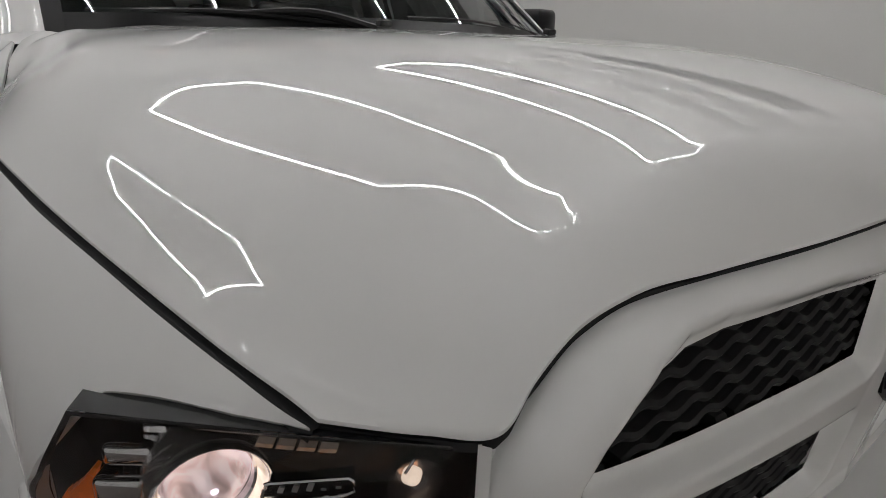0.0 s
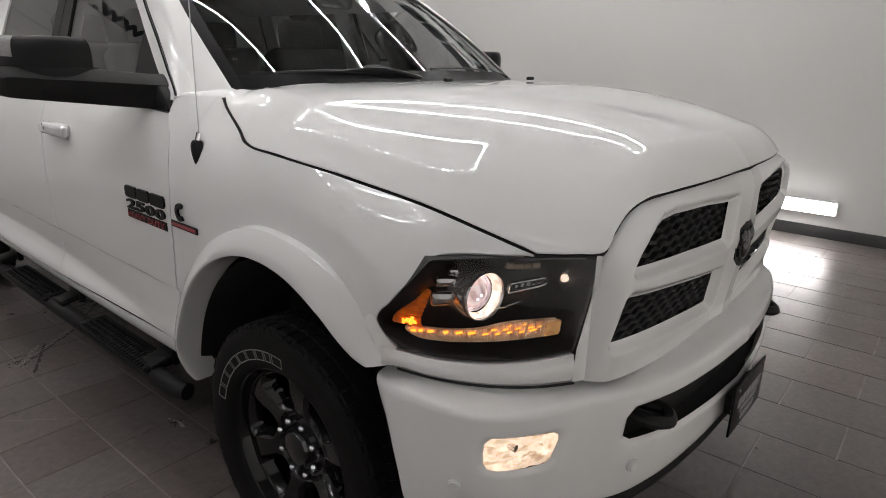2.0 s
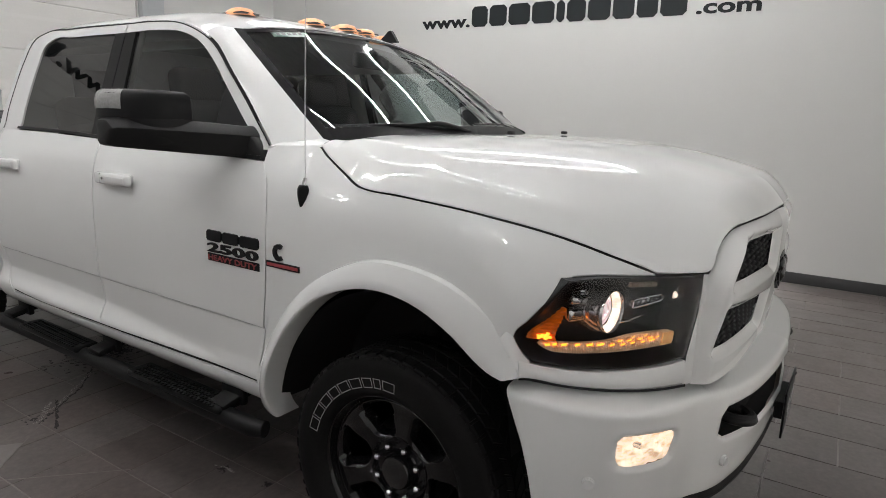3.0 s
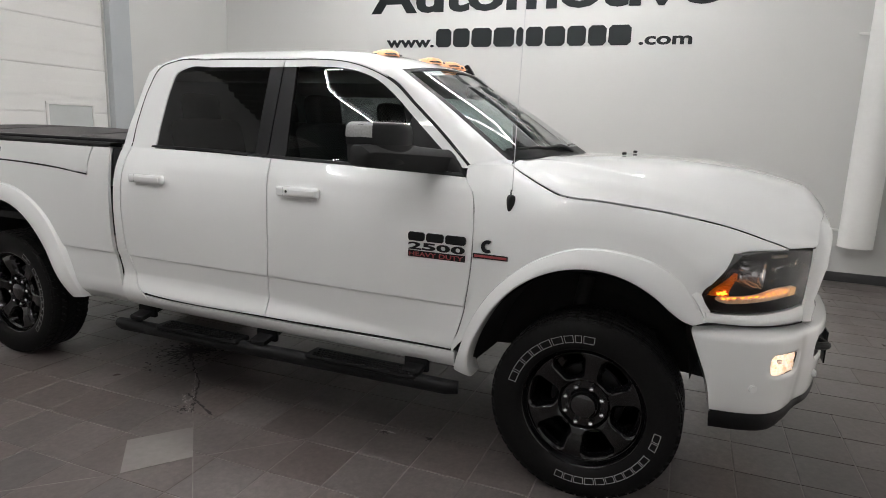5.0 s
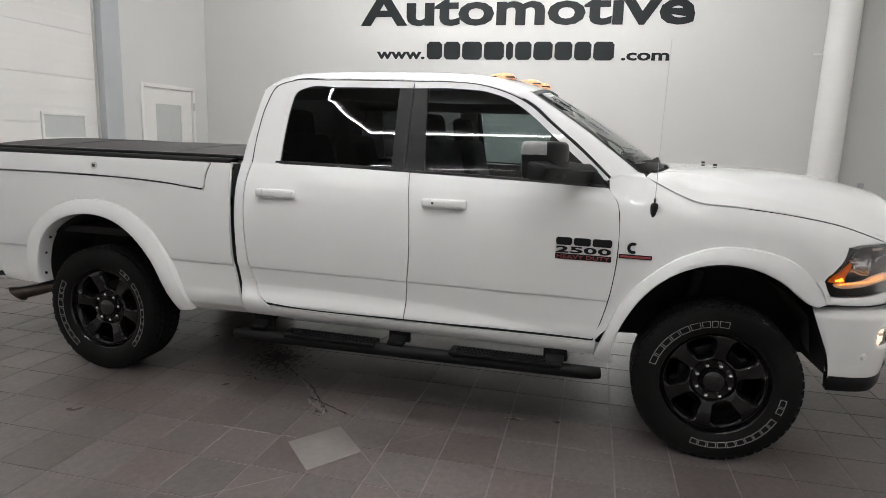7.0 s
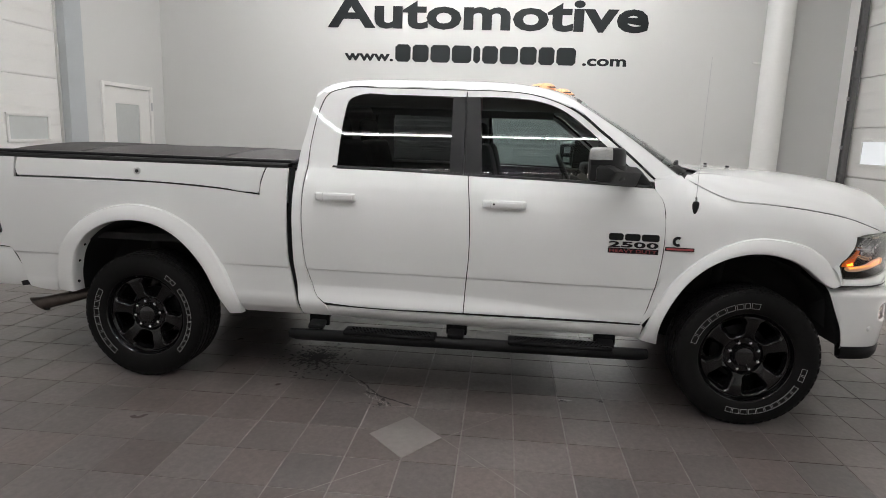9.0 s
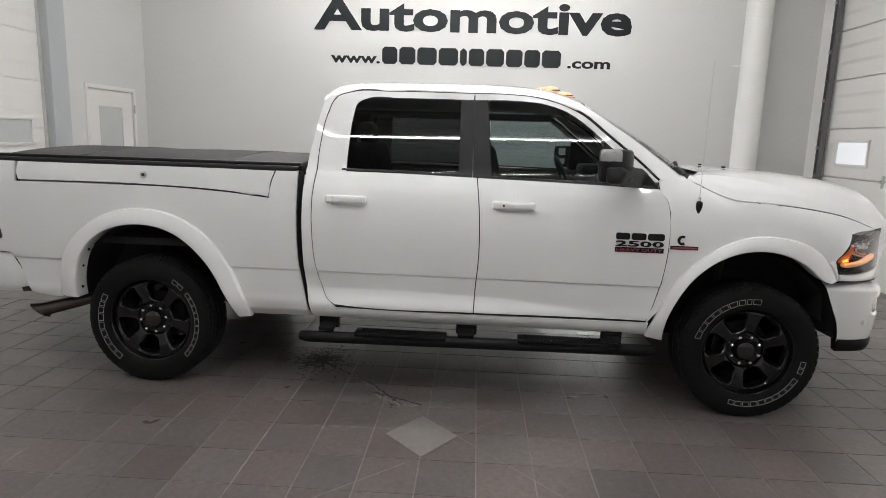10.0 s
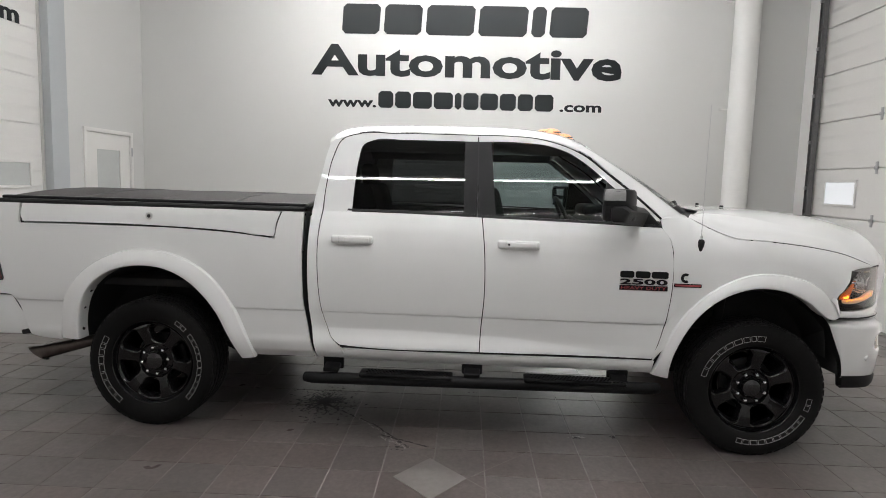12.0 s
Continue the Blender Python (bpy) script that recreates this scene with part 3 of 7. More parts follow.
# half width of the body side over height
SIDE = knots((0.47, 0.918), (0.50, 0.944), (0.53, 0.960), (0.57, 0.972), (0.605, 0.9785), (0.66, 0.9745), (0.73, 0.9735), (0.791, 0.9765), (0.798, 0.984), (0.9, 0.990),
             (1.05, 0.993), (1.2, 0.984), (1.3, 0.964), (1.38, 0.930), (1.43, 0.901), (1.52, 0.8745), (1.6, 0.848), (1.75, 0.797), (1.87, 0.755), (1.95, 0.720))
BED = knots((0.46, 0.885), (0.50, 0.928), (0.54, 0.962), (0.60, 0.976), (0.64, 0.9735), (0.73, 0.9735), (0.791, 0.9765), (0.798, 0.984), (1.0, 0.992), (1.25, 0.986), (1.36, 0.976), (1.45, 0.955))


def scoop(y, z):
    """Hollow under the crease of the doors and the flare below it, which runs out towards the front."""
    turn = np.interp(y, (0.62, 1.0, 1.5, 2.1), (0.575, 0.622, 0.672, 0.690))
    hollow = -0.013 * np.clip((0.785 - z) / (0.785 - turn), 0, 1) ** 1.4
    k = 0.016
    flare_out = 0.36 * 0.5 * ((turn - z) + np.sqrt((turn - z) ** 2 + k * k) - k * 0.3)
    below = np.clip((z - 0.470) / 0.115, 0, 1)
    return np.where(z < 0.79, hollow + flare_out, 0.0) * np.clip((y - 0.60) / 0.35, 0, 1) * np.where(z < 0.585, below, 1.0)


def on_side(yz, width=SIDE, inset=0.0):
    """(y, z) points laid on the passenger side of the body."""
    yz = np.asarray(yz, float)
    x = width(yz[..., 1]) + (scoop(yz[..., 0], yz[..., 1]) if width is SIDE else 0.0)
    return np.concatenate([-(x - inset)[..., None], yz], -1)


def side_panel(bottom, top, left, right, nu, nv, width=SIDE, inset=0.0, inward=0.02):
    return grid(on_side(patch(bottom, top, left, right, nu, nv), width, inset), (-1, 0, 0), (inward, 0, 0) if inward else None)


def side_strip(a, b, n, m, width=SIDE, inset=0.0, inward=0.02):
    return grid(on_side(strip(a, b, n, m, (0, 0)), width, inset), (-1, 0, 0), (inward, 0, 0) if inward else None)


# doors
B_SEAM = [(1.689, 0.580), (1.686, 0.69), (1.670, 0.94), (1.676, 1.19), (1.698, 1.405)]
front_door = both("front_door", side_panel(
    [(1.686, 0.580), (1.16, 0.583), (0.640, 0.580)], [(1.694, 1.405), (1.1, 1.392), (0.618, 1.378)],
    [(y - 0.003, z) for y, z in B_SEAM],
    [(0.640, 0.580), (0.608, 0.675), (0.569, 0.851), (0.550, 1.058), (0.554, 1.229), (0.570, 1.310), (0.618, 1.378)], 40, 170), PAINT, truck)
rear_door = both("rear_door", side_panel(
    [(2.560, 0.592), (2.43, 0.582), (1.692, 0.578)], [(2.690, 1.418), (2.2, 1.416), (1.701, 1.405)],
    [(2.560, 0.592), (2.606, 0.625), (2.654, 0.724), (2.687, 0.867), (2.703, 1.045), (2.704, 1.256), (2.690, 1.418)],
    [(y + 0.003, z) for y, z in B_SEAM], 40, 170), PAINT, truck)
# window surrounds
FRAME_F = [(1.735, 1.914), (1.55, 1.915), (1.336, 1.897), (1.193, 1.857), (1.085, 1.806), (0.927, 1.684), (0.760, 1.550), (0.612, 1.418)]
GLASS_F = [(1.7335, 1.876), (1.50, 1.878), (1.30, 1.860), (1.17, 1.818), (1.06, 1.748), (0.93, 1.640), (0.80, 1.532), (0.665, 1.418)]
FRAME_R = [(1.741, 1.914), (2.27, 1.916), (2.50, 1.908), (2.60, 1.872), (2.652, 1.76), (2.680, 1.60), (2.690, 1.4178)]
GLASS_R = [(1.7425, 1.876), (2.20, 1.876), (2.40, 1.872), (2.468, 1.84), (2.492, 1.75), (2.505, 1.60), (2.512, 1.4178)]
both("door_frame", side_strip(FRAME_F, GLASS_F, 60, 4), PAINT, truck)
both("door_frame", side_strip(FRAME_R, GLASS_R, 60, 4), PAINT, truck)
# glass and black posts
both("front_window", side_panel([(1.64, 1.418), (1.1, 1.405), (0.640, 1.395)], [(1.64, 1.885), (1.5, 1.885), (1.30, 1.868)],
                                          [(1.64, 1.418), (1.64, 1.885)], [(0.640, 1.395), (0.93, 1.648), (1.06, 1.756), (1.17, 1.826), (1.30, 1.868)], 16, 16, inset=0.009, inward=None), TINT, truck, "tinted side glass")
both("rear_window", side_panel([(2.52, 1.42), (2.1, 1.418), (1.78, 1.412)], [(2.40, 1.880), (2.1, 1.884), (1.78, 1.884)],
                                         [(2.52, 1.42), (2.51, 1.62), (2.497, 1.77), (2.472, 1.846), (2.40, 1.880)], [(1.78, 1.412), (1.78, 1.884)], 16, 16, inset=0.009, inward=None), PRIV, truck, "dark privacy glass")
both("window_post", side_panel([(1.726, 1.408), (1.615, 1.404)], [(1.731, 1.880), (1.655, 1.880)], [(1.726, 1.408), (1.731, 1.880)], [(1.615, 1.404), (1.655, 1.880)], 4, 12, inset=0.002), SATIN, truck, "satin black post cover")
both("window_post", side_panel([(1.812, 1.412), (1.732, 1.408)], [(1.822, 1.880), (1.739, 1.880)], [(1.812, 1.412), (1.822, 1.880)], [(1.732, 1.408), (1.739, 1.880)], 4, 12, inset=0.002), SATIN, truck, "satin black post cover")
both("belt_moulding", side_strip([(2.540, 1.424), (2.1, 1.421), (1.736, 1.411)], [(2.535, 1.436), (2.1, 1.433), (1.736, 1.423)], 20, 3, inset=-0.004), SATIN, truck)
both("belt_moulding", side_strip([(1.728, 1.409), (1.1, 1.396), (0.630, 1.384)], [(1.728, 1.421), (1.1, 1.408), (0.640, 1.396)], 20, 3, inset=-0.004), SATIN, truck)
# black corner that carries the mirror
both("mirror_mount", side_panel([(0.95, 1.400), (0.636, 1.390)], [(0.94, 1.640), (0.912, 1.644)], [(0.95, 1.400), (0.945, 1.52), (0.94, 1.640)], [(0.636, 1.390), (0.765, 1.520), (0.912, 1.644)], 8, 8, inset=0.005), SATIN, truck, "satin black corner panel")

# cab corner behind the rear door, its back wall, and sill
CAB_EDGE = [(2.703, 0.50), (2.722, 0.58), (2.742, 0.68), (2.760, 0.85), (2.767, 1.0), (2.765, 1.30), (2.752, 1.48), (2.718, 1.66), (2.697, 1.78), (2.670, 1.858), (2.634, 1.890)]
REAR_SEAM = [(2.522, 0.497), (2.545, 0.560), (2.570, 0.588), (2.613, 0.624), (2.660, 0.724), (2.693, 0.867), (2.709, 1.045), (2.710, 1.256), (2.697, 1.43), (2.684, 1.60), (2.656, 1.765), (2.612, 1.868)]
corner = on_side(strip(CAB_EDGE, REAR_SEAM, 60, 5, (0, 0)))
both("cab_corner", grid(corner, (-1, 0, 0), (0.02, 0, 0)), PAINT, truck)
back = on_side(spl(CAB_EDGE, 60))
back_grid = np.stack([np.stack([back[:, 0] * (1 - t) , back[:, 1] + 0.02 * min(1, t * 6), back[:, 2] + 0.02 * t * (back[:, 2] > 1.8)], -1) for t in (0, 0.03, 0.08, 0.2, 0.5, 1)], 1)
both("cab_back", grid(back_grid, (0, 1, 0)), PAINT, truck)
both("cab_back_window", grid(patch([(-0.62, 2.775, 1.50), (0.0, 2.778, 1.50)], [(-0.55, 2.712, 1.84), (0.0, 2.714, 1.85)], [(-0.62, 2.775, 1.50), (-0.55, 2.712, 1.84)], [(0.0, 2.778, 1.50), (0.0, 2.714, 1.85)], 6, 6), (0, 1, 0)), GLOSSB, truck, "dark back glass")
both("sill", side_strip([(2.543, 0.5690), (2.43, 0.5670), (1.16, 0.5660), (0.622, 0.5660)], [(2.520, 0.4965), (2.43, 0.492), (1.16, 0.488), (0.630, 0.480)], 40, 8), PAINT, truck)

# windscreen, pillars and roof
WS_BOTTOM = [(-0.782, 0.474, 1.456), (-0.66, 0.40, 1.462), (-0.40, 0.325, 1.470), (0.0, 0.290, 1.474)]
WS_TOP = [(-0.668, 1.075, 1.870), (-0.50, 1.058, 1.893), (-0.28, 1.035, 1.913), (0.0, 1.018, 1.920)]
WS_SIDE = [(-0.782, 0.474, 1.456), (-0.737, 0.785, 1.685), (-0.668, 1.075, 1.870)]
screen = patch(WS_BOTTOM, WS_TOP, WS_SIDE, [(0, 0.290, 1.474), (0, 0.655, 1.712), (0, 1.018, 1.920)], 24, 24)
whole = np.concatenate([screen, (screen * (-1, 1, 1))[::-1][1:]], 0)
put("windscreen", mesh("windscreen", *grid(whole, (0, -1, 1))), GLASS, truck, "clear sloping windscreen")
# black edge bands of the glass
lift = np.array((0, -0.002, 0.003))
PILLAR_IN = [(-0.796, 0.468, 1.456), (-0.760, 0.785, 1.686), (-0.690, 1.080, 1.874)]
both("screen_edge", grid(np.stack([spl(PILLAR_IN, 24) * (1 - t) + (screen[1] + lift) * t for t in (0, 0.5, 1)], 0), (0, -1, 1)), FRIT, truck, "black glass edge")
put("screen_edge", mesh("screen_edge", *grid(whole[:, 22:] + lift, (0, -1, 1))), FRIT, truck, "black glass edge")
put("screen_edge", mesh("screen_edge", *grid(whole[:, :3] + lift, (0, -1, 1))), FRIT, truck, "black glass edge")
pillar_in = spl(PILLAR_IN, 30) + (0, -0.001, 0.002)
pillar_out = on_side(spl([(0.602, 1.428), (0.749, 1.562), (0.916, 1.697), (1.074, 1.819), (1.146, 1.851)], 30))
t = np.linspace(0, 1, 7)[None, :, None]
pillar = pillar_out[:, None] * (1 - t) + pillar_in[:, None] * t + 4 * t * (1 - t) * np.array((-0.008, -0.009, 0.009))
both("pillar", grid(pillar, (-1, -0.5, 0.5), (0.012, 0.0, 0.0)), PAINT, truck)
edge_z = knots((1.05, 1.795), (1.15, 1.843), (1.193, 1.860), (1.336, 1.900), (1.55, 1.917), (2.27, 1.918), (2.50, 1.911), (2.58, 1.892), (2.64, 1.872), (2.70, 1.84))
roof_z = knots((0.98, 1.912), (1.018, 1.926), (1.10, 1.950), (1.3, 1.982), (1.7, 2.003), (2.2, 2.001), (2.5, 1.990), (2.62, 1.974), (2.68, 1.946), (2.715, 1.895), (2.74, 1.85))
front_y = knots((0.0, 1.014), (0.28, 1.031), (0.50, 1.054), (0.668, 1.072), (0.80, 1.120))
brow_z = knots((0.0, 1.925), (0.28, 1.918), (0.50, 1.899), (0.640, 1.878), (0.70, 1.866), (0.75, 1.842), (0.82, 1.83))


def roof_at(x, y, s):
    """Height of the crowned roof, which comes down at the front to the head of the windscreen."""
    ze = float(edge_z(y))
    z = ze + (float(roof_z(y)) - ze) * (1 - s ** 5.5)
    y0 = float(front_y(s * 0.79))
    e0 = float(edge_z(y0))
    z0 = e0 + (float(roof_z(y0)) - e0) * (1 - s ** 5.5)
    return z + (float(brow_z(abs(x))) - z0) * math.exp(-(max(0.0, y - y0) / 0.16) ** 1.4)


rows = []
for u in np.linspace(-1, 1, 61):
    s = abs(u)
    col = []
    for v in np.linspace(0, 1, 40):
        y0 = float(front_y(s * 0.79))
        y = y0 + (2.715 - 0.030 * s ** 4 - y0) * v
        ze = float(edge_z(y))
        w = float(SIDE(np.array(ze)))
        x = math.copysign(w * s, u)
        col.append((x, y, roof_at(x, y, s)))
    rows.append(col)
put("roof", mesh("roof", *grid(np.array(rows), (0, 0, 1), (0, 0, -0.012))), PAINT, truck)

# hood
SIDE_LINE = [(-0.835, 0.432, 1.442), (-0.858, 0.385, 1.420), (-0.893, 0.262, 1.362), (-0.922, 0.19, 1.337), (-0.946, 0.0, 1.324), (-0.925, -0.26, 1.297), (-0.876, -0.494, 1.253), (-0.829, -0.629, 1.209), (-0.796, -0.706, 1.180)]
NOSE = [(0, -0.897, 1.302), (-0.30, -0.882, 1.299), (-0.48, -0.857, 1.294), (-0.57, -0.838, 1.286), (-0.625, -0.826, 1.263), (-0.660, -0.820, 1.229), (-0.692, -0.815, 1.187), (-0.735, -0.772, 1.180), (-0.796, -0.706, 1.180)]
CENTRE = [(0, 0.272, 1.482), (0, 0.07, 1.488), (0, -0.22, 1.480), (0, -0.50, 1.450), (0, -0.72, 1.404), (0, -0.83, 1.366), (0, -0.897, 1.302)]
REAR = [(0, 0.272, 1.482), (-0.30, 0.285, 1.482), (-0.50, 0.300, 1.481), (-0.65, 0.318, 1.477), (-0.74, 0.366, 1.463), (-0.80, 0.410, 1.451), (-0.835, 0.432, 1.442)]
# smooth curves along the hood, as polynomials in y (the lip's in x)
CROWN_Z = (-0.036709, 0.060897, -0.080795, 0.00022672, 1.4905)
FOLD_X = (0.71898, 1.1857, -0.16761, -0.22397, 0.80766)
FOLD_SLOPE = (-2.4421, -1.024, 0.28867, 0.60897)
flat = coons(spl(REAR, 181), spl(NOSE, 181), spl(CENTRE, 161), spl(SIDE_LINE, 161))


def soft_least(a, b, k):
    h = np.maximum(k - np.abs(a - b), 0.0) / k
    return np.minimum(a, b) - h * h * k / 4


lip = spl(NOSE, 200)
lip_a = np.linspace(-0.8, 0.8, 321)
rolled_y, rolled_z = (np.convolve(np.pad(np.interp(np.abs(lip_a), -lip[:, 0], lip[:, i]), 8, "edge"), np.hanning(19)[1:-1] / np.hanning(19).sum(), "valid") for i in (1, 2))


side_line = spl(SIDE_LINE, 200)[::-1]
side_y = np.linspace(-1.0, 0.432, 180)
ahead = np.minimum(side_y - side_line[0, 1], 0)
seam_x, seam_z = (np.convolve(np.pad(sign * np.interp(side_y, side_line[:, 1], side_line[:, i]) + rate * ahead, 6, "reflect", reflect_type="odd"), np.hanning(15)[1:-1] / np.hanning(15).sum(), "valid")
                  for i, sign, rate in ((0, -1, 0.43), (2, 1, 0.37)))


def hood_z(x, y):
    """Height of the hood: a flat crown, two folds along each side and a rolled nose."""
    a = np.abs(x)
    z0, x1, slope = (np.polyval(c, y) for c in (CROWN_Z, FOLD_X, FOLD_SLOPE))
    xe, ze = np.interp(y, side_y, seam_x), np.interp(y, side_y, seam_z)
    z2 = ze + 0.06717
    z1 = z2 + slope * (xe - 0.0616 - x1)
    top = z0 - (z0 - z1) * (a / x1) ** 3.987
    side = z2 + slope * (xe - 0.0616 - a)
    low = ze + 1.0904 * (xe - a)
    front = np.interp(a, lip_a, rolled_z) + 1.5 * (y - np.interp(a, lip_a, rolled_y))
    return soft_least(soft_least(soft_least(top, side, 0.007), low, 0.009), front, 0.060)


hood = flat.copy()
raw = hood_z(flat[..., 0], flat[..., 1])
off = flat[..., 2] - raw
away = np.linspace(0.9, 0, 181)[:, None]
wf = np.exp(-(np.abs(flat[..., 1] - flat[:, -1:, 1]) / 0.05) ** 2)
ws = np.exp(-(away / 0.05) ** 2) + 0 * wf
wr = np.exp(-(np.abs(flat[:, :1, 1] - flat[..., 1]) / 0.06) ** 1.5)
hood[..., 2] = raw + (wf * off[:, -1:] + ws * off[-1:] + wr * off[:, :1]) / np.maximum(wf + ws + wr, 1.0)
hood[0, :, 0] = 0
full = np.concatenate([hood[::-1], hood[1:] * (-1, 1, 1)], 0)
put("hood", mesh("hood", *grid(full, (0, 0, 1), (0, 0, -0.004))), PAINT, truck, "long white hood with a raised middle")
for x in (-0.25, 0.25):
    part("washer_nozzle", block((0.03, 0.022, 0.014), (x, 0.02, 1.500), 0.005), PLASTIC, truck)

# cowl and wipers
cowl = strip([(-0.800, 0.400, 1.443), (-0.65, 0.295, 1.458), (-0.30, 0.262, 1.466), (0, 0.250, 1.466), (0.30, 0.262, 1.466), (0.65, 0.295, 1.458), (0.800, 0.400, 1.443)],
             [(-0.760, 0.465, 1.450), (-0.66, 0.415, 1.455), (-0.40, 0.345, 1.462), (0, 0.31, 1.466), (0.40, 0.345, 1.462), (0.66, 0.415, 1.455), (0.760, 0.465, 1.450)], 50, 5, (0, 0, -0.012))
put("cowl", mesh("cowl", *grid(cowl, (0, 0, 1))), PLASTIC, truck)
for a, b, c in (((-0.06, 0.325, 1.487), (-0.42, 0.385, 1.512), (-0.70, 0.50, 1.502)), ((0.66, 0.43, 1.480), (0.34, 0.40, 1.520), (0.06, 0.375, 1.520))):
    blade = put("wiper", mesh("wiper", *sweep(spl([a, b, c], 20), 0.009, 8)), PLASTIC, truck)
    put("wiper_arm", mesh("wiper_arm", *sweep(spl([a, ((a[0] + b[0]) / 2, a[1] + 0.02, 1.522), b], 12), np.linspace(0.014, 0.007, 12), 8)), PLASTIC, blade)

# front fender
edge = hood[-1, ::-8]
top_z = knots((-0.72, 1.170), *[(p[1], p[2] - 0.008) for p in edge if -0.704 < p[1] < 0.40], (0.44, 1.440), (0.56, 1.432), (0.62, 1.425))
top_x = knots((-0.72, 0.792), (-0.706, 0.804), (-0.629, 0.838), (-0.494, 0.885), (-0.26, 0.934), (0.0, 0.955), (0.19, 0.931), (0.262, 0.902), (0.385, 0.867), (0.44, 0.850), (0.56, 0.905), (0.62, 0.915))
sweep_x = knots((-0.72, 0.785), (-0.68, 0.842), (-0.63, 0.893), (-0.58, 0.928), (-0.532, 0.960), (-0.47, 0.982), (-0.40, 0.993), (-0.2, 0.996), (0.62, 0.994))
ARCH_F = [(0.573, 0.500), (0.545, 0.62), (0.500, 0.74), (0.430, 0.865), (0.325, 0.975), (0.202, 1.060), (0.06, 1.105), (-0.085, 1.104), (-0.217, 1.066), (-0.337, 0.985), (-0.405, 0.90)]
arch_z = knots(*[(y, z) for y, z in ARCH_F[::-1]])
rear_edge = knots((0.47, 0.070), (0.5, 0.076), (0.585, 0.076), (0.675, 0.043), (0.851, 0.004), (1.058, -0.015), (1.229, -0.011), (1.310, 0.006), (1.378, 0.052), (1.44, 0.058))
lamp_edge = knots((-0.708, 1.173), (-0.605, 1.171), (-0.535, 1.163), (-0.49, 1.103), (-0.445, 1.045), (-0.405, 0.985), (-0.40, 0.90))


def fender_point(y, z):
    """The fender's side, rolled over above the shoulder to meet the hood at a slope."""
    zt, wt = float(top_z(y)), float(top_x(y))
    k = float(sweep_x(y)) / 0.995
    side = max(float(SIDE(np.array(z))), 0.990 if 0.78 < z < 1.0 and y < 0.3 else 0.0) * k
    gap = float(SIDE(np.array(zt))) * k - wt
    reach = min(0.34, max(0.12, 3.2 * abs(gap)))
    w0 = side - gap * max(0.0, 1 - max(zt - z, 0.0) / reach) ** 2
    yy = y + (0.0 if y < 0.5 else float(rear_edge(z)) * (y - 0.5) / 0.06)
    return (-w0, yy, z)


cols = []
for y in np.concatenate([np.linspace(-0.704, -0.54, 26), np.linspace(-0.532, -0.402, 20), np.linspace(-0.398, -0.25, 10), np.linspace(-0.235, 0.42, 40), np.linspace(0.43, 0.560, 20)]):
    zt = float(top_z(y))
    zb = float(lamp_edge(y)) if y < -0.40 else max(float(arch_z(y)), 0.486)
    cols.append([fender_point(y, zb + (zt - zb) * v) for v in np.linspace(0, 1, 64)])
cols = np.array(cols)
soft_y = np.clip((cols[:, 1:-1, 1] - 0.12) / 0.15, 0, 1)[1:-1]
for _ in range(120):
    w = cols[..., 0]
    mean = (w[2:, 1:-1] + w[:-2, 1:-1] + w[1:-1, 2:] + w[1:-1, :-2]) / 4
    w[1:-1, 1:-1] += 0.8 * soft_y * (mean - w[1:-1, 1:-1])
fenders = both("front_fender", grid(cols, (-1, 0, 0), (0.003, 0, -0.004)), PAINT, truck)

both("fender_top", grid(strip([(-0.834, 0.434, 1.436), (-0.850, 0.450, 1.434), (-0.874, 0.505, 1.430), (-0.898, 0.576, 1.424), (-0.905, 0.614, 1.420)],
                              [(-0.779, 0.446, 1.455), (-0.788, 0.474, 1.462), (-0.818, 0.520, 1.464), (-0.872, 0.576, 1.450), (-0.906, 0.616, 1.430)], 24, 8, (-0.006, 0, 0.003)), (-0.3, -0.3, 1)), PAINT, truck)


both("pillar_seam", sweep(spl([(-0.874, 0.607, 1.472), (-0.846, 0.560, 1.470), (-0.812, 0.496, 1.462)], 10), 0.0022, 6), DARK, truck, "dark joint below the pillar")


# wheel arch mouldings
tuck = knots((0.40, 0.11), (0.47, 0.058), (0.50, 0.040), (0.53, 0.028), (0.57, 0.014), (0.62, 0.005), (0.68, 0.0), (2.0, 0.0))


def flare(outer, inner, n=60):
    o, i = spl(outer, n), spl(inner, n)
    ring = []
    for t, x in ((0.0, -0.965), (0.012, -1.000), (0.06, -1.011), (0.30, -1.022), (0.62, -1.032), (0.86, -1.036), (0.95, -1.034), (0.985, -1.028), (1.0, -1.018), (1.0, -0.985), (1.0, -0.93)):
        p = o * (1 - t) + i * t
        ring.append(np.concatenate([x + tuck(p[:, 1:]) + (0.034 * np.clip((-0.20 - p[:, :1]) / 0.22, 0, 1) ** 1.5 if x < -0.99 else 0.0), p], 1))
    return grid(np.stack(ring, 1), (-1, 0, 0))


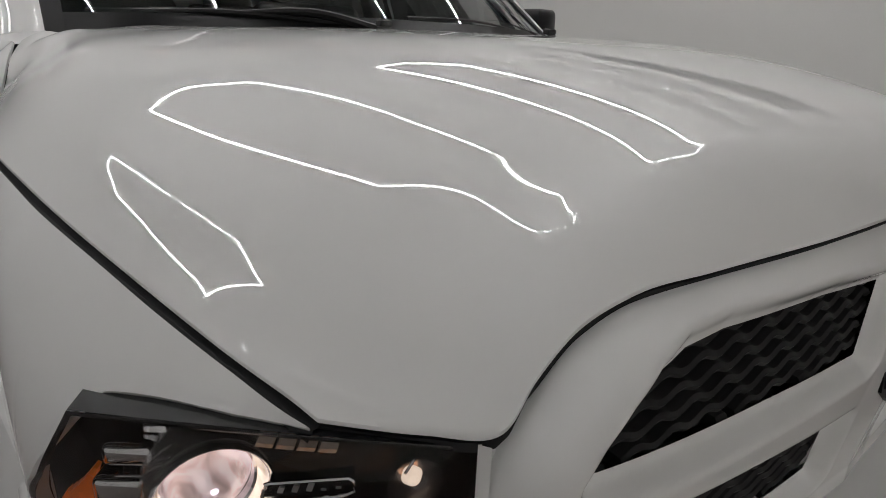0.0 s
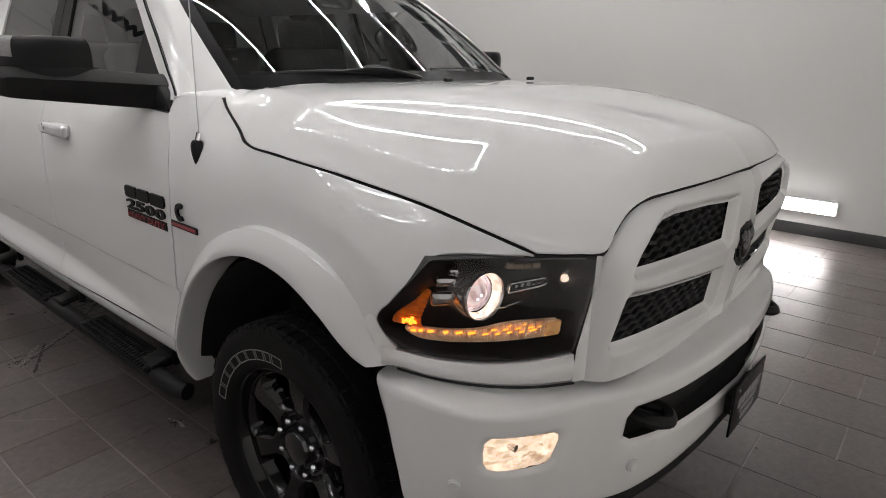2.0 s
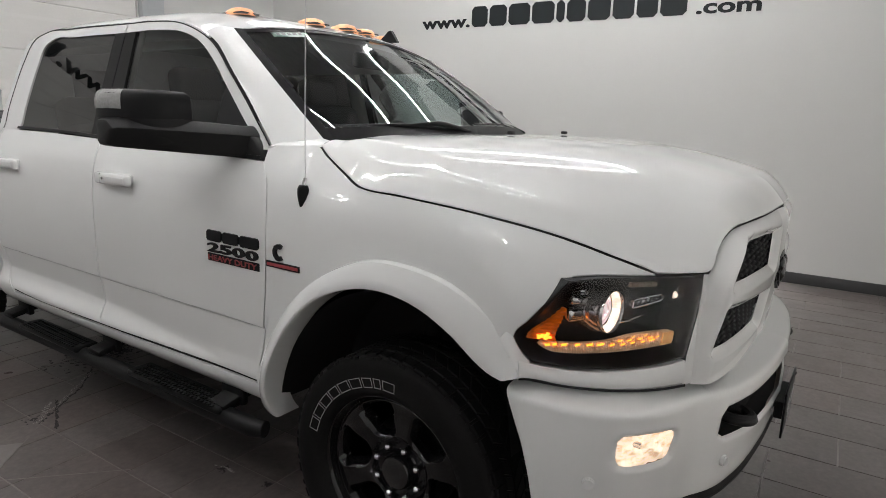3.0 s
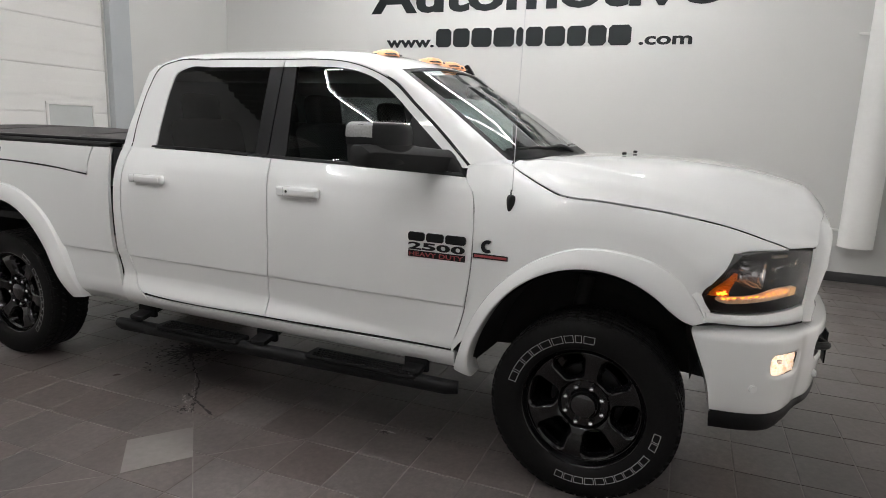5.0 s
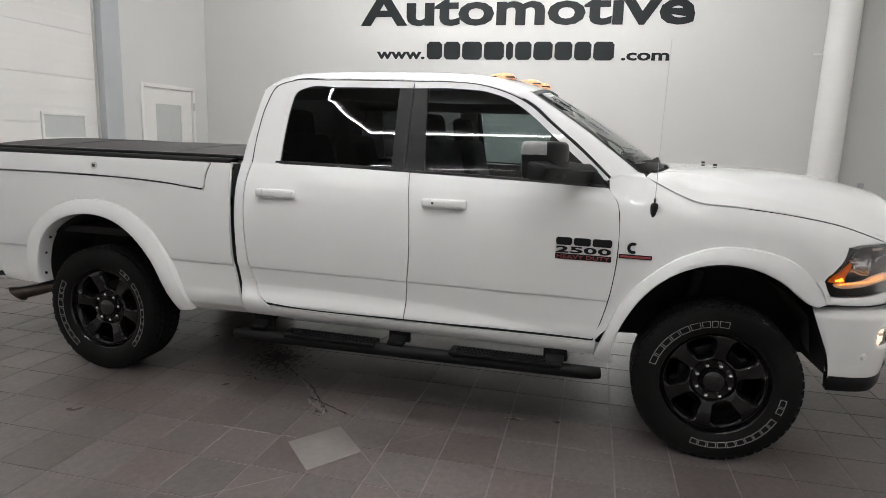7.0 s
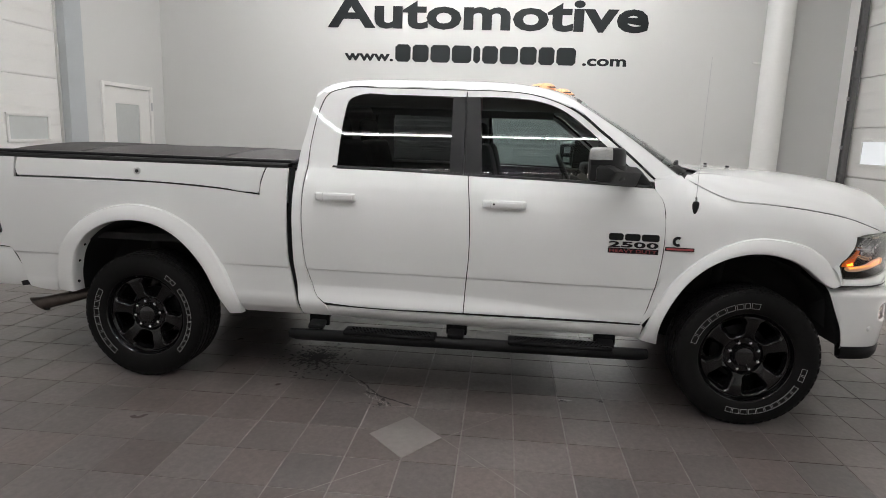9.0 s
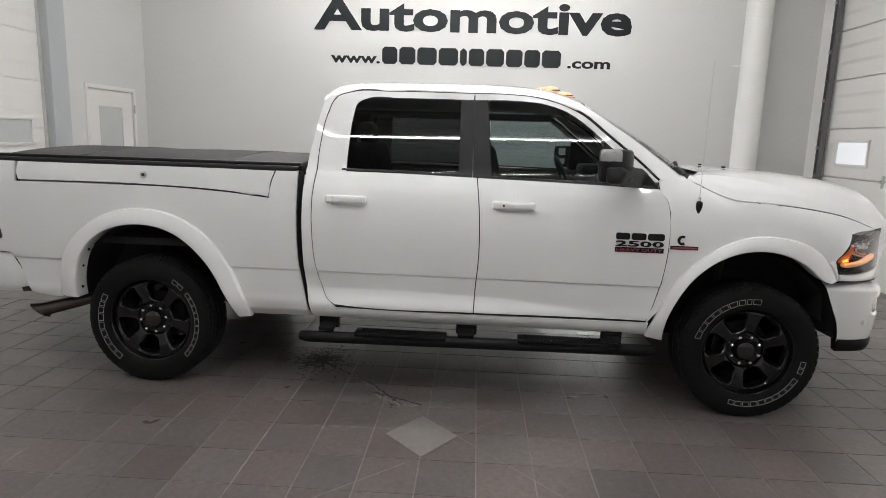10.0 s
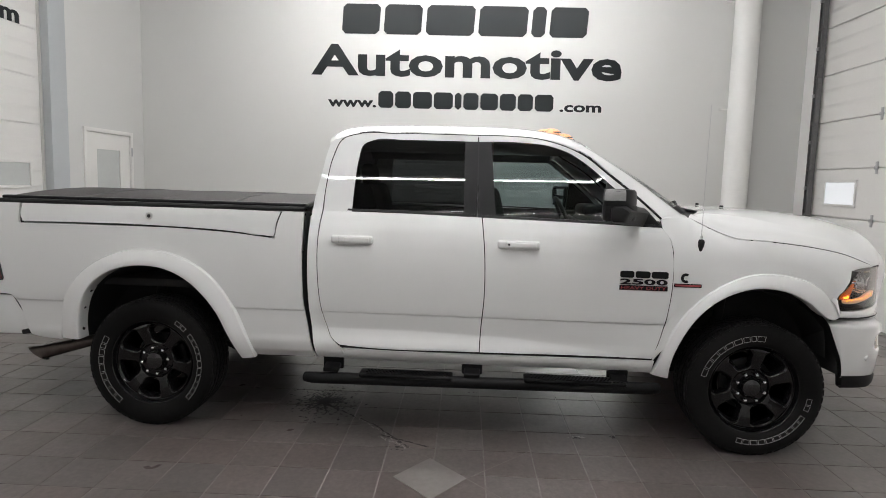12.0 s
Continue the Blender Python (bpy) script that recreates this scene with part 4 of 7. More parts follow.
F_OUT = [(0.630, 0.477), (0.606, 0.55), (0.585, 0.61), (0.535, 0.745), (0.450, 0.885), (0.340, 0.995), (0.210, 1.078), (0.070, 1.126), (-0.08, 1.128), (-0.225, 1.098), (-0.335, 1.035), (-0.400, 0.965), (-0.432, 0.915), (-0.446, 0.884)]
F_IN = [(0.530, 0.462), (0.536, 0.53), (0.528, 0.60), (0.480, 0.725), (0.395, 0.858), (0.290, 0.955), (0.164, 1.018), (0.040, 1.042), (-0.110, 1.024), (-0.235, 0.965), (-0.310, 0.905), (-0.352, 0.878), (-0.385, 0.868)]
R_OUT = [(3.112, 0.474), (3.128, 0.55), (3.165, 0.643), (3.236, 0.802), (3.377, 0.992), (3.520, 1.086), (3.663, 1.136), (3.815, 1.150), (3.985, 1.121), (4.138, 1.050), (4.255, 0.950), (4.328, 0.835), (4.352, 0.702), (4.365, 0.560)]
R_IN = [(3.192, 0.472), (3.228, 0.55), (3.274, 0.645), (3.327, 0.750), (3.415, 0.866), (3.522, 0.962), (3.640, 1.022), (3.785, 1.046), (3.925, 1.032), (4.035, 0.993), (4.127, 0.925), (4.192, 0.830), (4.224, 0.707), (4.235, 0.556)]
arches = [*both("wheel_arch_trim", flare(F_OUT, F_IN), PAINT, truck), *both("wheel_arch_trim", flare(R_OUT, R_IN), PAINT, truck)]
for ob, pts in ((arches[0], ((0.55, 0.60), (0.505, 0.72), (0.44, 0.83), (0.35, 0.925))), (arches[2], ((4.235, 0.62), (4.222, 0.76), (4.175, 0.87), (3.24, 0.57)))):
    for y, z in pts:
        cy, cz = (0.0 if y < 2 else 3.8), 0.45
        d = Vector((0, cy - y, cz - z)).normalized()
        part("rivet", rod(bmesh.new(), Vector((-0.972, y, z)) + d * 0.0, Vector((-0.972, y, z)) + d * 0.012, 0.009, n=8), PLASTIC, ob)

# inner wheel wells
for cy in (0.03, 3.79):
    profile = np.array([[(x, cy + r * math.cos(a), 0.44 + r * math.sin(a) * 1.12) for a in np.linspace(0.14, math.pi - 0.14, 30)] for x, r in ((-0.945, 0.545 if cy > 1 else 0.515), (-0.60, 0.50), (-0.45, 0.30), (-0.42, 0.0))])
    both("wheel_well", grid(profile), DARK, truck)

# bed side with its lid
lid_z = knots((2.74, 1.240), (2.95, 1.240), (3.02, 1.246), (3.28, 1.270), (3.75, 1.288), (4.37, 1.290), (4.62, 1.288), (4.80, 1.288))
bed_front = knots((0.50, -0.066), (0.519, -0.063), (0.652, -0.037), (0.90, 0.0), (1.15, 0.006), (1.41, -0.004))
arch_r = knots(*[(y, z - 0.03) for y, z in R_OUT])
bottom_z = knots((2.70, 0.486), (3.10, 0.480), (4.30, 0.535), (4.575, 0.565), (4.615, 0.67), (4.655, 0.770), (4.695, 0.826), (4.90, 0.836))


def bed_point(y, z):
    u = min(1.0, max(0.0, (y - 2.80) / 0.30))
    return (-float(BED(np.array(z))), y + float(bed_front(z)) * (1 - u), z)


ys = np.concatenate([np.linspace(2.80, 3.10, 10), np.linspace(3.12, 3.40, 16), np.linspace(3.42, 4.1, 22), np.linspace(4.12, 4.34, 18), np.linspace(4.355, 4.57, 8), np.linspace(4.58, 4.70, 10), np.linspace(4.72, 4.84, 5)])
low_panel = [[bed_point(y, max(zb + 2e-5 * k, 0.478 + (float(lid_z(y)) - 0.478) * k / 149)) for k in range(150)] for y in ys
             for zb in [max(float(bottom_z(y)), float(arch_r(y)) if 3.10 < y < 4.36 else 0.0)]]
post = [[bed_point(2.80 + (2.971 - 0.038 * v ** 2 - 2.80) * t, 1.240 + (1.410 - 1.240) * v) for v in np.linspace(0, 1, 12)] for t in np.linspace(0, 1, 8)]
tail = [[bed_point(4.626 + (4.84 - 4.626) * t, 1.288 + (1.425 - 1.288) * v) for v in np.linspace(0, 1, 12)] for t in np.linspace(0, 1, 5)]
both("bed_side", joined(*(grid(np.array(g), (-1, 0, 0), (0.02, 0, 0)) for g in (low_panel, post, tail))), PAINT, truck)
lid_low = [(y, float(lid_z(y)) + 0.011) for y in (4.600, 4.37, 3.75, 3.28, 2.984)]
lid = side_panel(lid_low, [(4.606, 1.424), (3.75, 1.417), (2.945, 1.408)], [lid_low[0], (4.612, 1.33), (4.606, 1.424)], [lid_low[-1], (2.978, 1.268), (2.970, 1.33), (2.943, 1.408)], 60, 12, BED, inset=0.001)
lids = both("bed_locker_lid", lid, PAINT, truck, "hinged white bed side locker lid")
for sx, ob in ((-1, lids[0]), (1, lids[1])):
    part("lock", rod(bmesh.new(), (sx * 0.966, 3.775, 1.356), (sx * 0.984, 3.775, 1.356), 0.024, 0.021, 24), CHROME, ob, "round chrome lock")
    part("keyhole", rod(bmesh.new(), (sx * 0.984, 3.775, 1.356), (sx * 0.9855, 3.775, 1.356), 0.011, 0.011, 14), GLOSSB, ob)
both("bed_front_seal", grid(strip([(-0.955, 2.788, 1.41), (-0.962, 2.80, 0.90), (-0.95, 2.742, 0.52)], [(-0.90, 2.776, 1.41), (-0.905, 2.785, 0.90), (-0.90, 2.74, 0.52)], 20, 3), (-1, -1, 0)), DARK, truck)
# rails, cover
both("bed_rail", joined(grid(np.array([[(-0.962 + 0.05 * a, y, 1.412 + 0.026 * b - 0.03 * max(0, y - 4.3) * 0) for a, b in ((-0.05, 0), (-0.05, 0.6), (0.1, 1), (1.6, 1.0), (1.6, 0.0))] for y in (2.80, 3.4, 4.0, 4.80)]), (-1, 0, 1))), PLASTIC, truck, "black plastic bed rail cap")
cover = part("bed_cover", block((1.62, 2.0, 0.016), (0, 3.81, 1.432), 0.006), PLASTIC, truck, "black folding bed cover")
for k in range(4):
    g = [[(x, 2.82 + 0.4975 * k + 0.491 * t, 1.447 + 0.046 * (1 - (x / 0.82) ** 2) + 0.004 * (k % 2) - (0.008 if t in (0, 1) else 0)) for t in (0, 0.02, 0.5, 0.98, 1)] for x in np.linspace(-0.82, 0.82, 24)]
    put("cover_panel", mesh("cover_panel", *grid(np.array(g), (0, 0, 1), (0, 0, -0.02))), VINYL, cover)
for x in (-0.845, 0.845):
    part("cover_rail", block((0.075, 2.0, 0.022), (x, 3.81, 1.446), 0.008, 3), SATIN, cover)

# tail
tails = both("tail_light", side_strip([(4.802, 1.27), (4.775, 1.12), (4.738, 0.925)], [(4.870, 1.27), (4.870, 1.12), (4.870, 0.925)], 24, 6, BED, -0.005, 0.03), RED, truck, "dark red tail lamp")
for ob, m in zip(tails, (1, -1)):
    put("lamp_frame", mesh("lamp_frame", *sweep([(m * x, y, z) for x, y, z in on_side(spl([(4.870, 1.274), (4.800, 1.274), (4.773, 1.12), (4.735, 0.921), (4.870, 0.921)], 40, True), BED, -0.004)], 0.005, 6)), GLOSSB, ob)
    part("tail_bulb", block((0.004, 0.03, 0.07), (m * -0.9955, 4.815, 1.06), 0.001, 1), TAIL_LIT, ob, "faint lit red bulb")
part("tailgate", block((1.80, 0.06, 0.80), (0, 4.84, 1.02), 0.02, 3), PAINT, truck)
bumper_path = [(-0.975, 4.60), (-0.99, 4.75), (-0.98, 4.95), (-0.93, 5.02), (-0.6, 5.05), (0, 5.06)]
prof = [(0.03, 0.822), (0.008, 0.816), (0.0, 0.80), (0.0, 0.70), (0.008, 0.61), (0.03, 0.565)]
p = spl(bumper_path, 30)
front_edge = knots((0.55, 4.600), (0.60, 4.613), (0.70, 4.652), (0.77, 4.686), (0.815, 4.728), (0.84, 4.75))
half = np.array([[(x * (1 - d), (y - d) if y > 4.9 else float(front_edge(z)) + (y - 4.60) * (4.9 - float(front_edge(z))) / 0.3, z) for d, z in prof] for x, y in p])
full = np.concatenate([half, (half * (-1, 1, 1))[::-1][1:]], 0)
put("rear_bumper", mesh("rear_bumper", *grid(full, None, (0, -0.03, 0))), PAINT, truck)
for sx in (-1,):
    line = spl([(sx * 0.66, 3.95, 0.54), (sx * 0.76, 4.15, 0.525), (sx * 0.83, 4.38, 0.470), (sx * 0.86, 4.62, 0.406)], 24)
    v, f = sweep(line, np.r_[np.full(8, 0.030), np.linspace(0.034, 0.045, 16)], 24, False)
    v = [(x, y + (1.25 * (z - 0.406) if i >= 23 * 24 else 0.0), z) for i, (x, y, z) in enumerate(v)]
    tip = put("exhaust_tip", mesh("exhaust_tip", v, f, 60), EXH, truck, "tarnished steel exhaust tip")
    v, f = sweep(line[14:], np.linspace(0.038, 0.0425, 10), 24, False)
    v = [(x, y + (1.25 * (z - 0.406) if i >= 9 * 24 else 0.0), z) for i, (x, y, z) in enumerate(v)]
    put("exhaust_bore", mesh("exhaust_bore", v, [q[::-1] for q in f], 60), DARK, tip)

# underbody
part("chassis_rail", block((0.10, 5.2, 0.14), (-0.44, 2.05, 0.60), 0.01), DARK, truck)
part("chassis_rail", block((0.10, 5.2, 0.14), (0.44, 2.05, 0.60), 0.01), DARK, truck)
part("floor_pan", block((1.80, 2.2, 0.05), (0, 1.65, 0.56), 0.02), DARK, truck)
part("bed_floor", block((1.78, 1.9, 0.05), (0, 3.80, 0.92), 0.01), DARK, truck)
part("engine_bay", block((0.98, 1.1, 0.42), (0, 0.0, 0.88), 0.04), DARK, truck)
part("bulkhead", block((1.78, 0.05, 0.80), (0, 0.60, 0.95), 0.01), DARK, truck)
for cy in (0.0, 3.797):
    bm = rod(bmesh.new(), (-0.72, cy, 0.41), (0.72, cy, 0.41), 0.05, n=16)
    bmesh.ops.create_uvsphere(bm, u_segments=16, v_segments=10, radius=0.15, matrix=Matrix.Translation((0.15, cy, 0.41)))
    part("axle", bm, DARK, truck)
    for x in (-0.62, 0.62):
        part("shock_absorber", rod(bmesh.new(), (x, cy + 0.18, 0.38), (x * 0.92, cy + 0.1, 0.92), 0.035, n=12), DARK, truck)
part("driveshaft", rod(bmesh.new(), (0.05, 0.5, 0.5), (0.12, 3.7, 0.43), 0.045, n=12), DARK, truck)
part("crossmember", block((0.9, 0.12, 0.08), (0, 1.25, 0.46), 0.02), DARK, truck)
part("fuel_tank", block((0.42, 1.1, 0.22), (0.55, 2.6, 0.50), 0.04, 3), DARK, truck)
part("spare_tray", block((0.5, 0.16, 0.06), (-0.62, 2.95, 0.49), 0.02), DARK, truck)
both("mud_liner", grid(strip([(-0.945, -0.36, 0.87), (-0.945, -0.385, 0.74), (-0.94, -0.40, 0.62)], [(-0.55, -0.40, 0.90), (-0.55, -0.43, 0.74), (-0.55, -0.44, 0.62)], 10, 6), (0, 1, 0)), DARK, truck)

# side steps
for sx in (-1, 1):
    c = sx * 0.995
    path = spl([(c * 0.985, 2.780, 0.372), (c, 2.765, 0.372), (c, 2.6, 0.375), (c, 0.75, 0.398), (c, 0.605, 0.400), (c * 0.985, 0.588, 0.400)], 40, True)
    step = put("side_step", mesh("side_step", *sweep(path, np.r_[0.031, 0.036, np.full(36, 0.037), 0.036, 0.031], 18)), STEPB, truck, "black tubular side step")
    for y0, y1 in ((0.79, 1.41), (1.85, 2.43)):
        bm = block((0.115, y1 - y0, 0.03), (c - sx * 0.012, (y0 + y1) / 2, 0.427 - 0.012 * (y0 > 1.5)), 0.012, 3)
        pad = part("step_pad", bm, STEPB, step)
        bm = bmesh.new()
        for i in range(int((y1 - y0 - 0.06) / 0.022)):
            for k in range(4):
                rounded(bm, (0.015, 0.012, 0.006), (c - 0.04 + 0.025 * k, y0 + 0.035 + i * 0.022 + (0.011 if k % 2 else 0), 0.444 - 0.012 * (y0 > 1.5)), 0)
        part("grip", bm, STEPB, pad)
    for y in (0.83, 1.73, 2.61):
        bm = block((0.30, 0.10, 0.03), (sx * 0.87, y, 0.462), 0.01, 2, Matrix.Rotation(sx * radians(12), 4, "Y"))
        rounded(bm, (0.03, 0.13, 0.12), (sx * 0.925, y, 0.48), 0.01)
        part("bracket", bm, STEPB, step)


# black strips behind the shut lines, painting in the shade of the gaps
def gap_shade(curve, width=SIDE, half=0.009, inset=0.009, n=70):
    c = spl(curve, n)
    t = np.gradient(c, axis=0)
    t /= np.linalg.norm(t, axis=1)[:, None]
    m = np.stack([-t[:, 1], t[:, 0]], 1) * half
    return grid(on_side(np.stack([c - m, c, c + m], 1), width, inset), (-1, 0, 0))


FRONT_SEAM = [(0.636, 0.578), (0.605, 0.675), (0.566, 0.851), (0.547, 1.058), (0.551, 1.229), (0.567, 1.310), (0.613, 1.385), (0.609, 1.421), (0.757, 1.553), (0.924, 1.687), (1.083, 1.809), (1.193, 1.858), (1.336, 1.898), (1.55, 1.916), (1.738, 1.916)]
BACK_SEAM = [(2.563, 0.585), (2.608, 0.621), (2.657, 0.724), (2.690, 0.867), (2.706, 1.045), (2.707, 1.256), (2.694, 1.42), (2.682, 1.60), (2.654, 1.763), (2.606, 1.871), (2.50, 1.910), (2.27, 1.917), (1.738, 1.917)]
both("door_gap_shade", joined(gap_shade(FRONT_SEAM), gap_shade(BACK_SEAM), gap_shade([(1.689, 0.57), (1.686, 0.69), (1.670, 0.94), (1.676, 1.19), (1.698, 1.405), (1.729, 1.64), (1.738, 1.908)]),
                         gap_shade([(2.56, 0.584), (2.43, 0.578), (1.69, 0.577), (0.64, 0.576)])), DARK, truck, "black strip painting the shade inside the door gaps")
both("roof_joint", sweep(on_side(spl(FRONT_SEAM[7:], 80), SIDE, 0.0005) + (0, 0, 0.001), 0.0030, 6), DARK, truck, "dark joint above the door frames")
both("roof_joint", sweep(on_side(spl(BACK_SEAM[6:], 80), SIDE, 0.0005) + (0, 0, 0.001), 0.0030, 6), DARK, truck, "dark joint above the door frames")
hood_gap_shade = spl(SIDE_LINE, 60)
both("hood_gap_shade", grid(np.stack([hood_gap_shade + (-0.011, -0.003, -0.018), hood_gap_shade + (-0.004, 0, -0.010), hood_gap_shade + (0.012, 0.002, -0.010)], 1), (0, 0, 1)), DARK, truck, "black strip painting the shade inside the hood gap")
nose_gap_shade = spl(NOSE, 60)
both("hood_gap_shade", grid(np.stack([nose_gap_shade + (0, 0.004, -0.018), nose_gap_shade + (0, 0.004, -0.009), nose_gap_shade + (0.006, 0.012, -0.010)], 1), (0, 0, 1)), DARK, truck, "black strip painting the shade inside the hood gap")

both("lid_gap_shade", gap_shade([(4.606, 1.40), (4.606, float(lid_z(4.6)) + 0.006), (3.75, float(lid_z(3.75)) + 0.006), (3.28, float(lid_z(3.28)) + 0.006), (3.02, float(lid_z(3.02)) + 0.007), (2.992, 1.264), (2.978, 1.292), (2.970, 1.33), (2.943, 1.405)], BED, 0.013, 0.008, 160), DARK, truck, "black strip painting the shade inside the lid gap")
gap = [(float(front_edge(z)) - 0.006, z) for z in (0.57, 0.63, 0.70, 0.77, 0.81)]
both("bumper_gap_shade", grid(strip([(-0.962, y - 0.03, z) for y, z in gap] + [(-0.962, 4.85, 0.845)], [(-0.962, y + 0.05, z - 0.01) for y, z in gap] + [(-0.962, 4.85, 0.80)], 24, 3), (-1, 0, 0)), DARK, truck, "dark strip painting the shaded gap before the bumper")

# door handles
for y0, ob in ((2.488, rear_door), (1.473, front_door)):
    for sx, door in ((-1, ob[0]), (1, ob[1])):
        bm = block((0.030, 0.256, 0.050), (sx * 1.001, y0, 1.253), 0.0145, 4)
        handle = part("handle", bm, PAINT, door, "white pull handle")
        part("handle_cup", block((0.012, 0.21, 0.060), (sx * 0.979, y0, 1.247), 0.005, 2), PAINT, handle)
        part("handle_grip", block((0.006, 0.150, 0.026), (sx * 1.0150, y0 - 0.030, 1.252), 0.0025, 3), PAINT, handle)
        part("handle_joint", block((0.0304, 0.0014, 0.040), (sx * 1.001, y0 + 0.078, 1.253), 0.0005, 1), SATIN, handle)
        if y0 < 2:
            part("keyhole", rod(bmesh.new(), (sx * 1.013, y0 + 0.060, 1.254), (sx * 1.0172, y0 + 0.060, 1.254), 0.0065, n=14), GLOSSB, handle)

# tow mirrors
for sx in (-1, 1):
    def mx(p):
        return (sx * p[0], p[1], p[2])
    prof = [(1.045, 0.812), (1.12, 0.815), (1.20, 0.852), (1.254, 0.922), (1.272, 0.985), (1.268, 1.028), (1.235, 1.034), (1.12, 0.975), (1.045, 0.93)]
    rings = []
    for z, k in ((1.428, 0.90), (1.436, 0.97), (1.47, 1.0), (1.50, 1.0), (1.512, 0.985)):
        rings.append([mx((1.155 + (x - 1.155) * k, 0.93 + (y - 0.93) * k, z)) for x, y in spl(prof + prof[:1], 40)[:-1]])
    lower = np.array(rings)
    rings = []
    for z, k in ((1.512, 0.955), (1.53, 0.965), (1.57, 0.96), (1.592, 0.92), (1.603, 0.82), (1.606, 0.5), (1.606, 0.02)):
        rings.append([mx((1.168 + (x - 1.155) * k, 0.935 + (y - 0.93) * k, z)) for x, y in spl(prof + prof[:1], 40)[:-1]])
    upper = np.array(rings)

    def wrap(g):
        g = np.concatenate([g, g[:, :1]], 1)
        return grid(g)
    me = mesh("mirror_shell", *joined(wrap(lower), ([tuple(v) for v in lower[0]], [tuple(range(40))])), 50)
    mirror = put("door_mirror", me, PLASTIC, truck, "black tow mirror with a lamp")
    put("mirror_cap", mesh("mirror_cap", *wrap(upper), 50), SATIN, mirror)
    arm = []
    for x, k in ((0.885, 1.0), (0.92, 1.0), (0.98, 1.0), (1.04, 1.0), (1.10, 1.0), (1.16, 1.0), (1.22, 1.0), (1.262, 0.99), (1.284, 0.95), (1.296, 0.84), (1.301, 0.62), (1.302, 0.02)):
        yf, ze, zt, zb = 0.703 + (x - 0.937) * 0.529, 1.463 + (x - 0.937) * 0.060, 1.496 + 0.019 * min(1.0, max(0.0, (x - 0.92) / 0.20)), 1.384 + (x - 0.93) * 0.100
        ring = [(yf + 0.034, zb), (yf + 0.024, zb + 0.008), (yf + 0.002, ze - 0.006), (yf, ze), (yf + 0.005, ze + 0.006), (yf + 0.038, zt - 0.004), (yf + 0.048, zt), (yf + 0.100, zt - 0.002), (yf + 0.112, zt - 0.014), (yf + 0.112, zb + 0.014), (yf + 0.098, zb), (yf + 0.034, zb)]
        arm.append([mx((x, yf + 0.055 + (y - yf - 0.055) * k, 1.452 + (z - 1.452) * k)) for y, z in ring])
    arm = np.array(arm)
    put("mirror_arm", mesh("mirror_arm", *grid(arm), 28), PLASTIC, mirror)
    foot = []
    for t, k in ((0.0, 1.0), (0.5, 1.0), (0.85, 0.97), (1.0, 0.90), (1.03, 0.4), (1.03, 0.01)):
        foot.append([mx((0.895 + 0.026 * t, 0.745 + 0.01 * t + (y - 0.745) * k, 1.440 + (z - 1.440) * k)) for y, z in spl([(0.610, 1.380), (0.70, 1.382), (0.84, 1.390), (0.860, 1.42), (0.86, 1.470), (0.80, 1.488), (0.720, 1.484), (0.660, 1.440), (0.610, 1.380)], 36)])
    put("mirror_foot", mesh("mirror_foot", *grid(np.array(foot)), 50), PLASTIC, mirror)
    tilt = Matrix.Rotation(sx * radians(28.5), 4, "Z")
    part("mirror_glass", block((0.165, 0.006, 0.062), mx((1.150, 0.988, 1.552)), 0.002, 1, tilt), CHROME, mirror)
    part("mirror_glass", block((0.165, 0.006, 0.050), mx((1.145, 0.992, 1.466)), 0.002, 1, tilt), CHROME, mirror)
    lens = []
    for z, k in ((1.541, 0.975), (1.546, 0.990), (1.570, 0.985), (1.588, 0.955), (1.598, 0.900), (1.604, 0.820)):
        lens.append([mx((1.168 + (x - 1.155) * k, 0.935 + (y - 0.93) * k, z)) for x, y in spl([(1.246, 0.908), (1.260, 0.940), (1.269, 0.972), (1.272, 0.985), (1.270, 1.022)], 12)])
    put("marker_lens", mesh("marker_lens", *grid(np.array(lens), (sx, -0.6, 0.2), (-sx * 0.012, 0.008, 0)), 50), LENSGREY, mirror, "clear marker lens")

# roof marker lamps and aerials
for x, y in ((-0.49, 1.275), (-0.18, 1.155), (0.0, 1.115), (0.18, 1.155), (0.49, 1.275)):
    z = roof_at(x, y, abs(x) / 0.75)
    prof = [(0.001, 0.030), (0.022, 0.029), (0.038, 0.022), (0.046, 0.010), (0.049, -0.006)]
    v, f = lathe([(r, h) for r, h in prof], 24)
    v = [(py * 1.15, -pz * 1.7 + 0.0, px) for px, py, pz in v]
    v = [(a + x, b + y, max(c, -0.01) + z - (0.008 if b > 0 else 0.004)) for a, b, c in v]
    lamp = put("roof_marker", mesh("roof_marker", v, f), MARKER, truck, "lit amber roof marker lamp")
    part("marker_base", block((0.104, 0.158, 0.009), (x, y, z - 0.001), 0.005, 2), SMOKE, lamp)
fin = plate([(0, 0), (0.13, 0), (0.125, 0.012), (0.06, 0.062), (0.045, 0.064), (0.02, 0.03)], 0.022, Matrix(((0, 0, 1, 0.41), (1, 0, 0, 1.10), (0, 1, 0, 1.942), (0, 0, 0, 1))))
part("aerial_fin", fin, SATIN, truck, "black shark fin aerial")
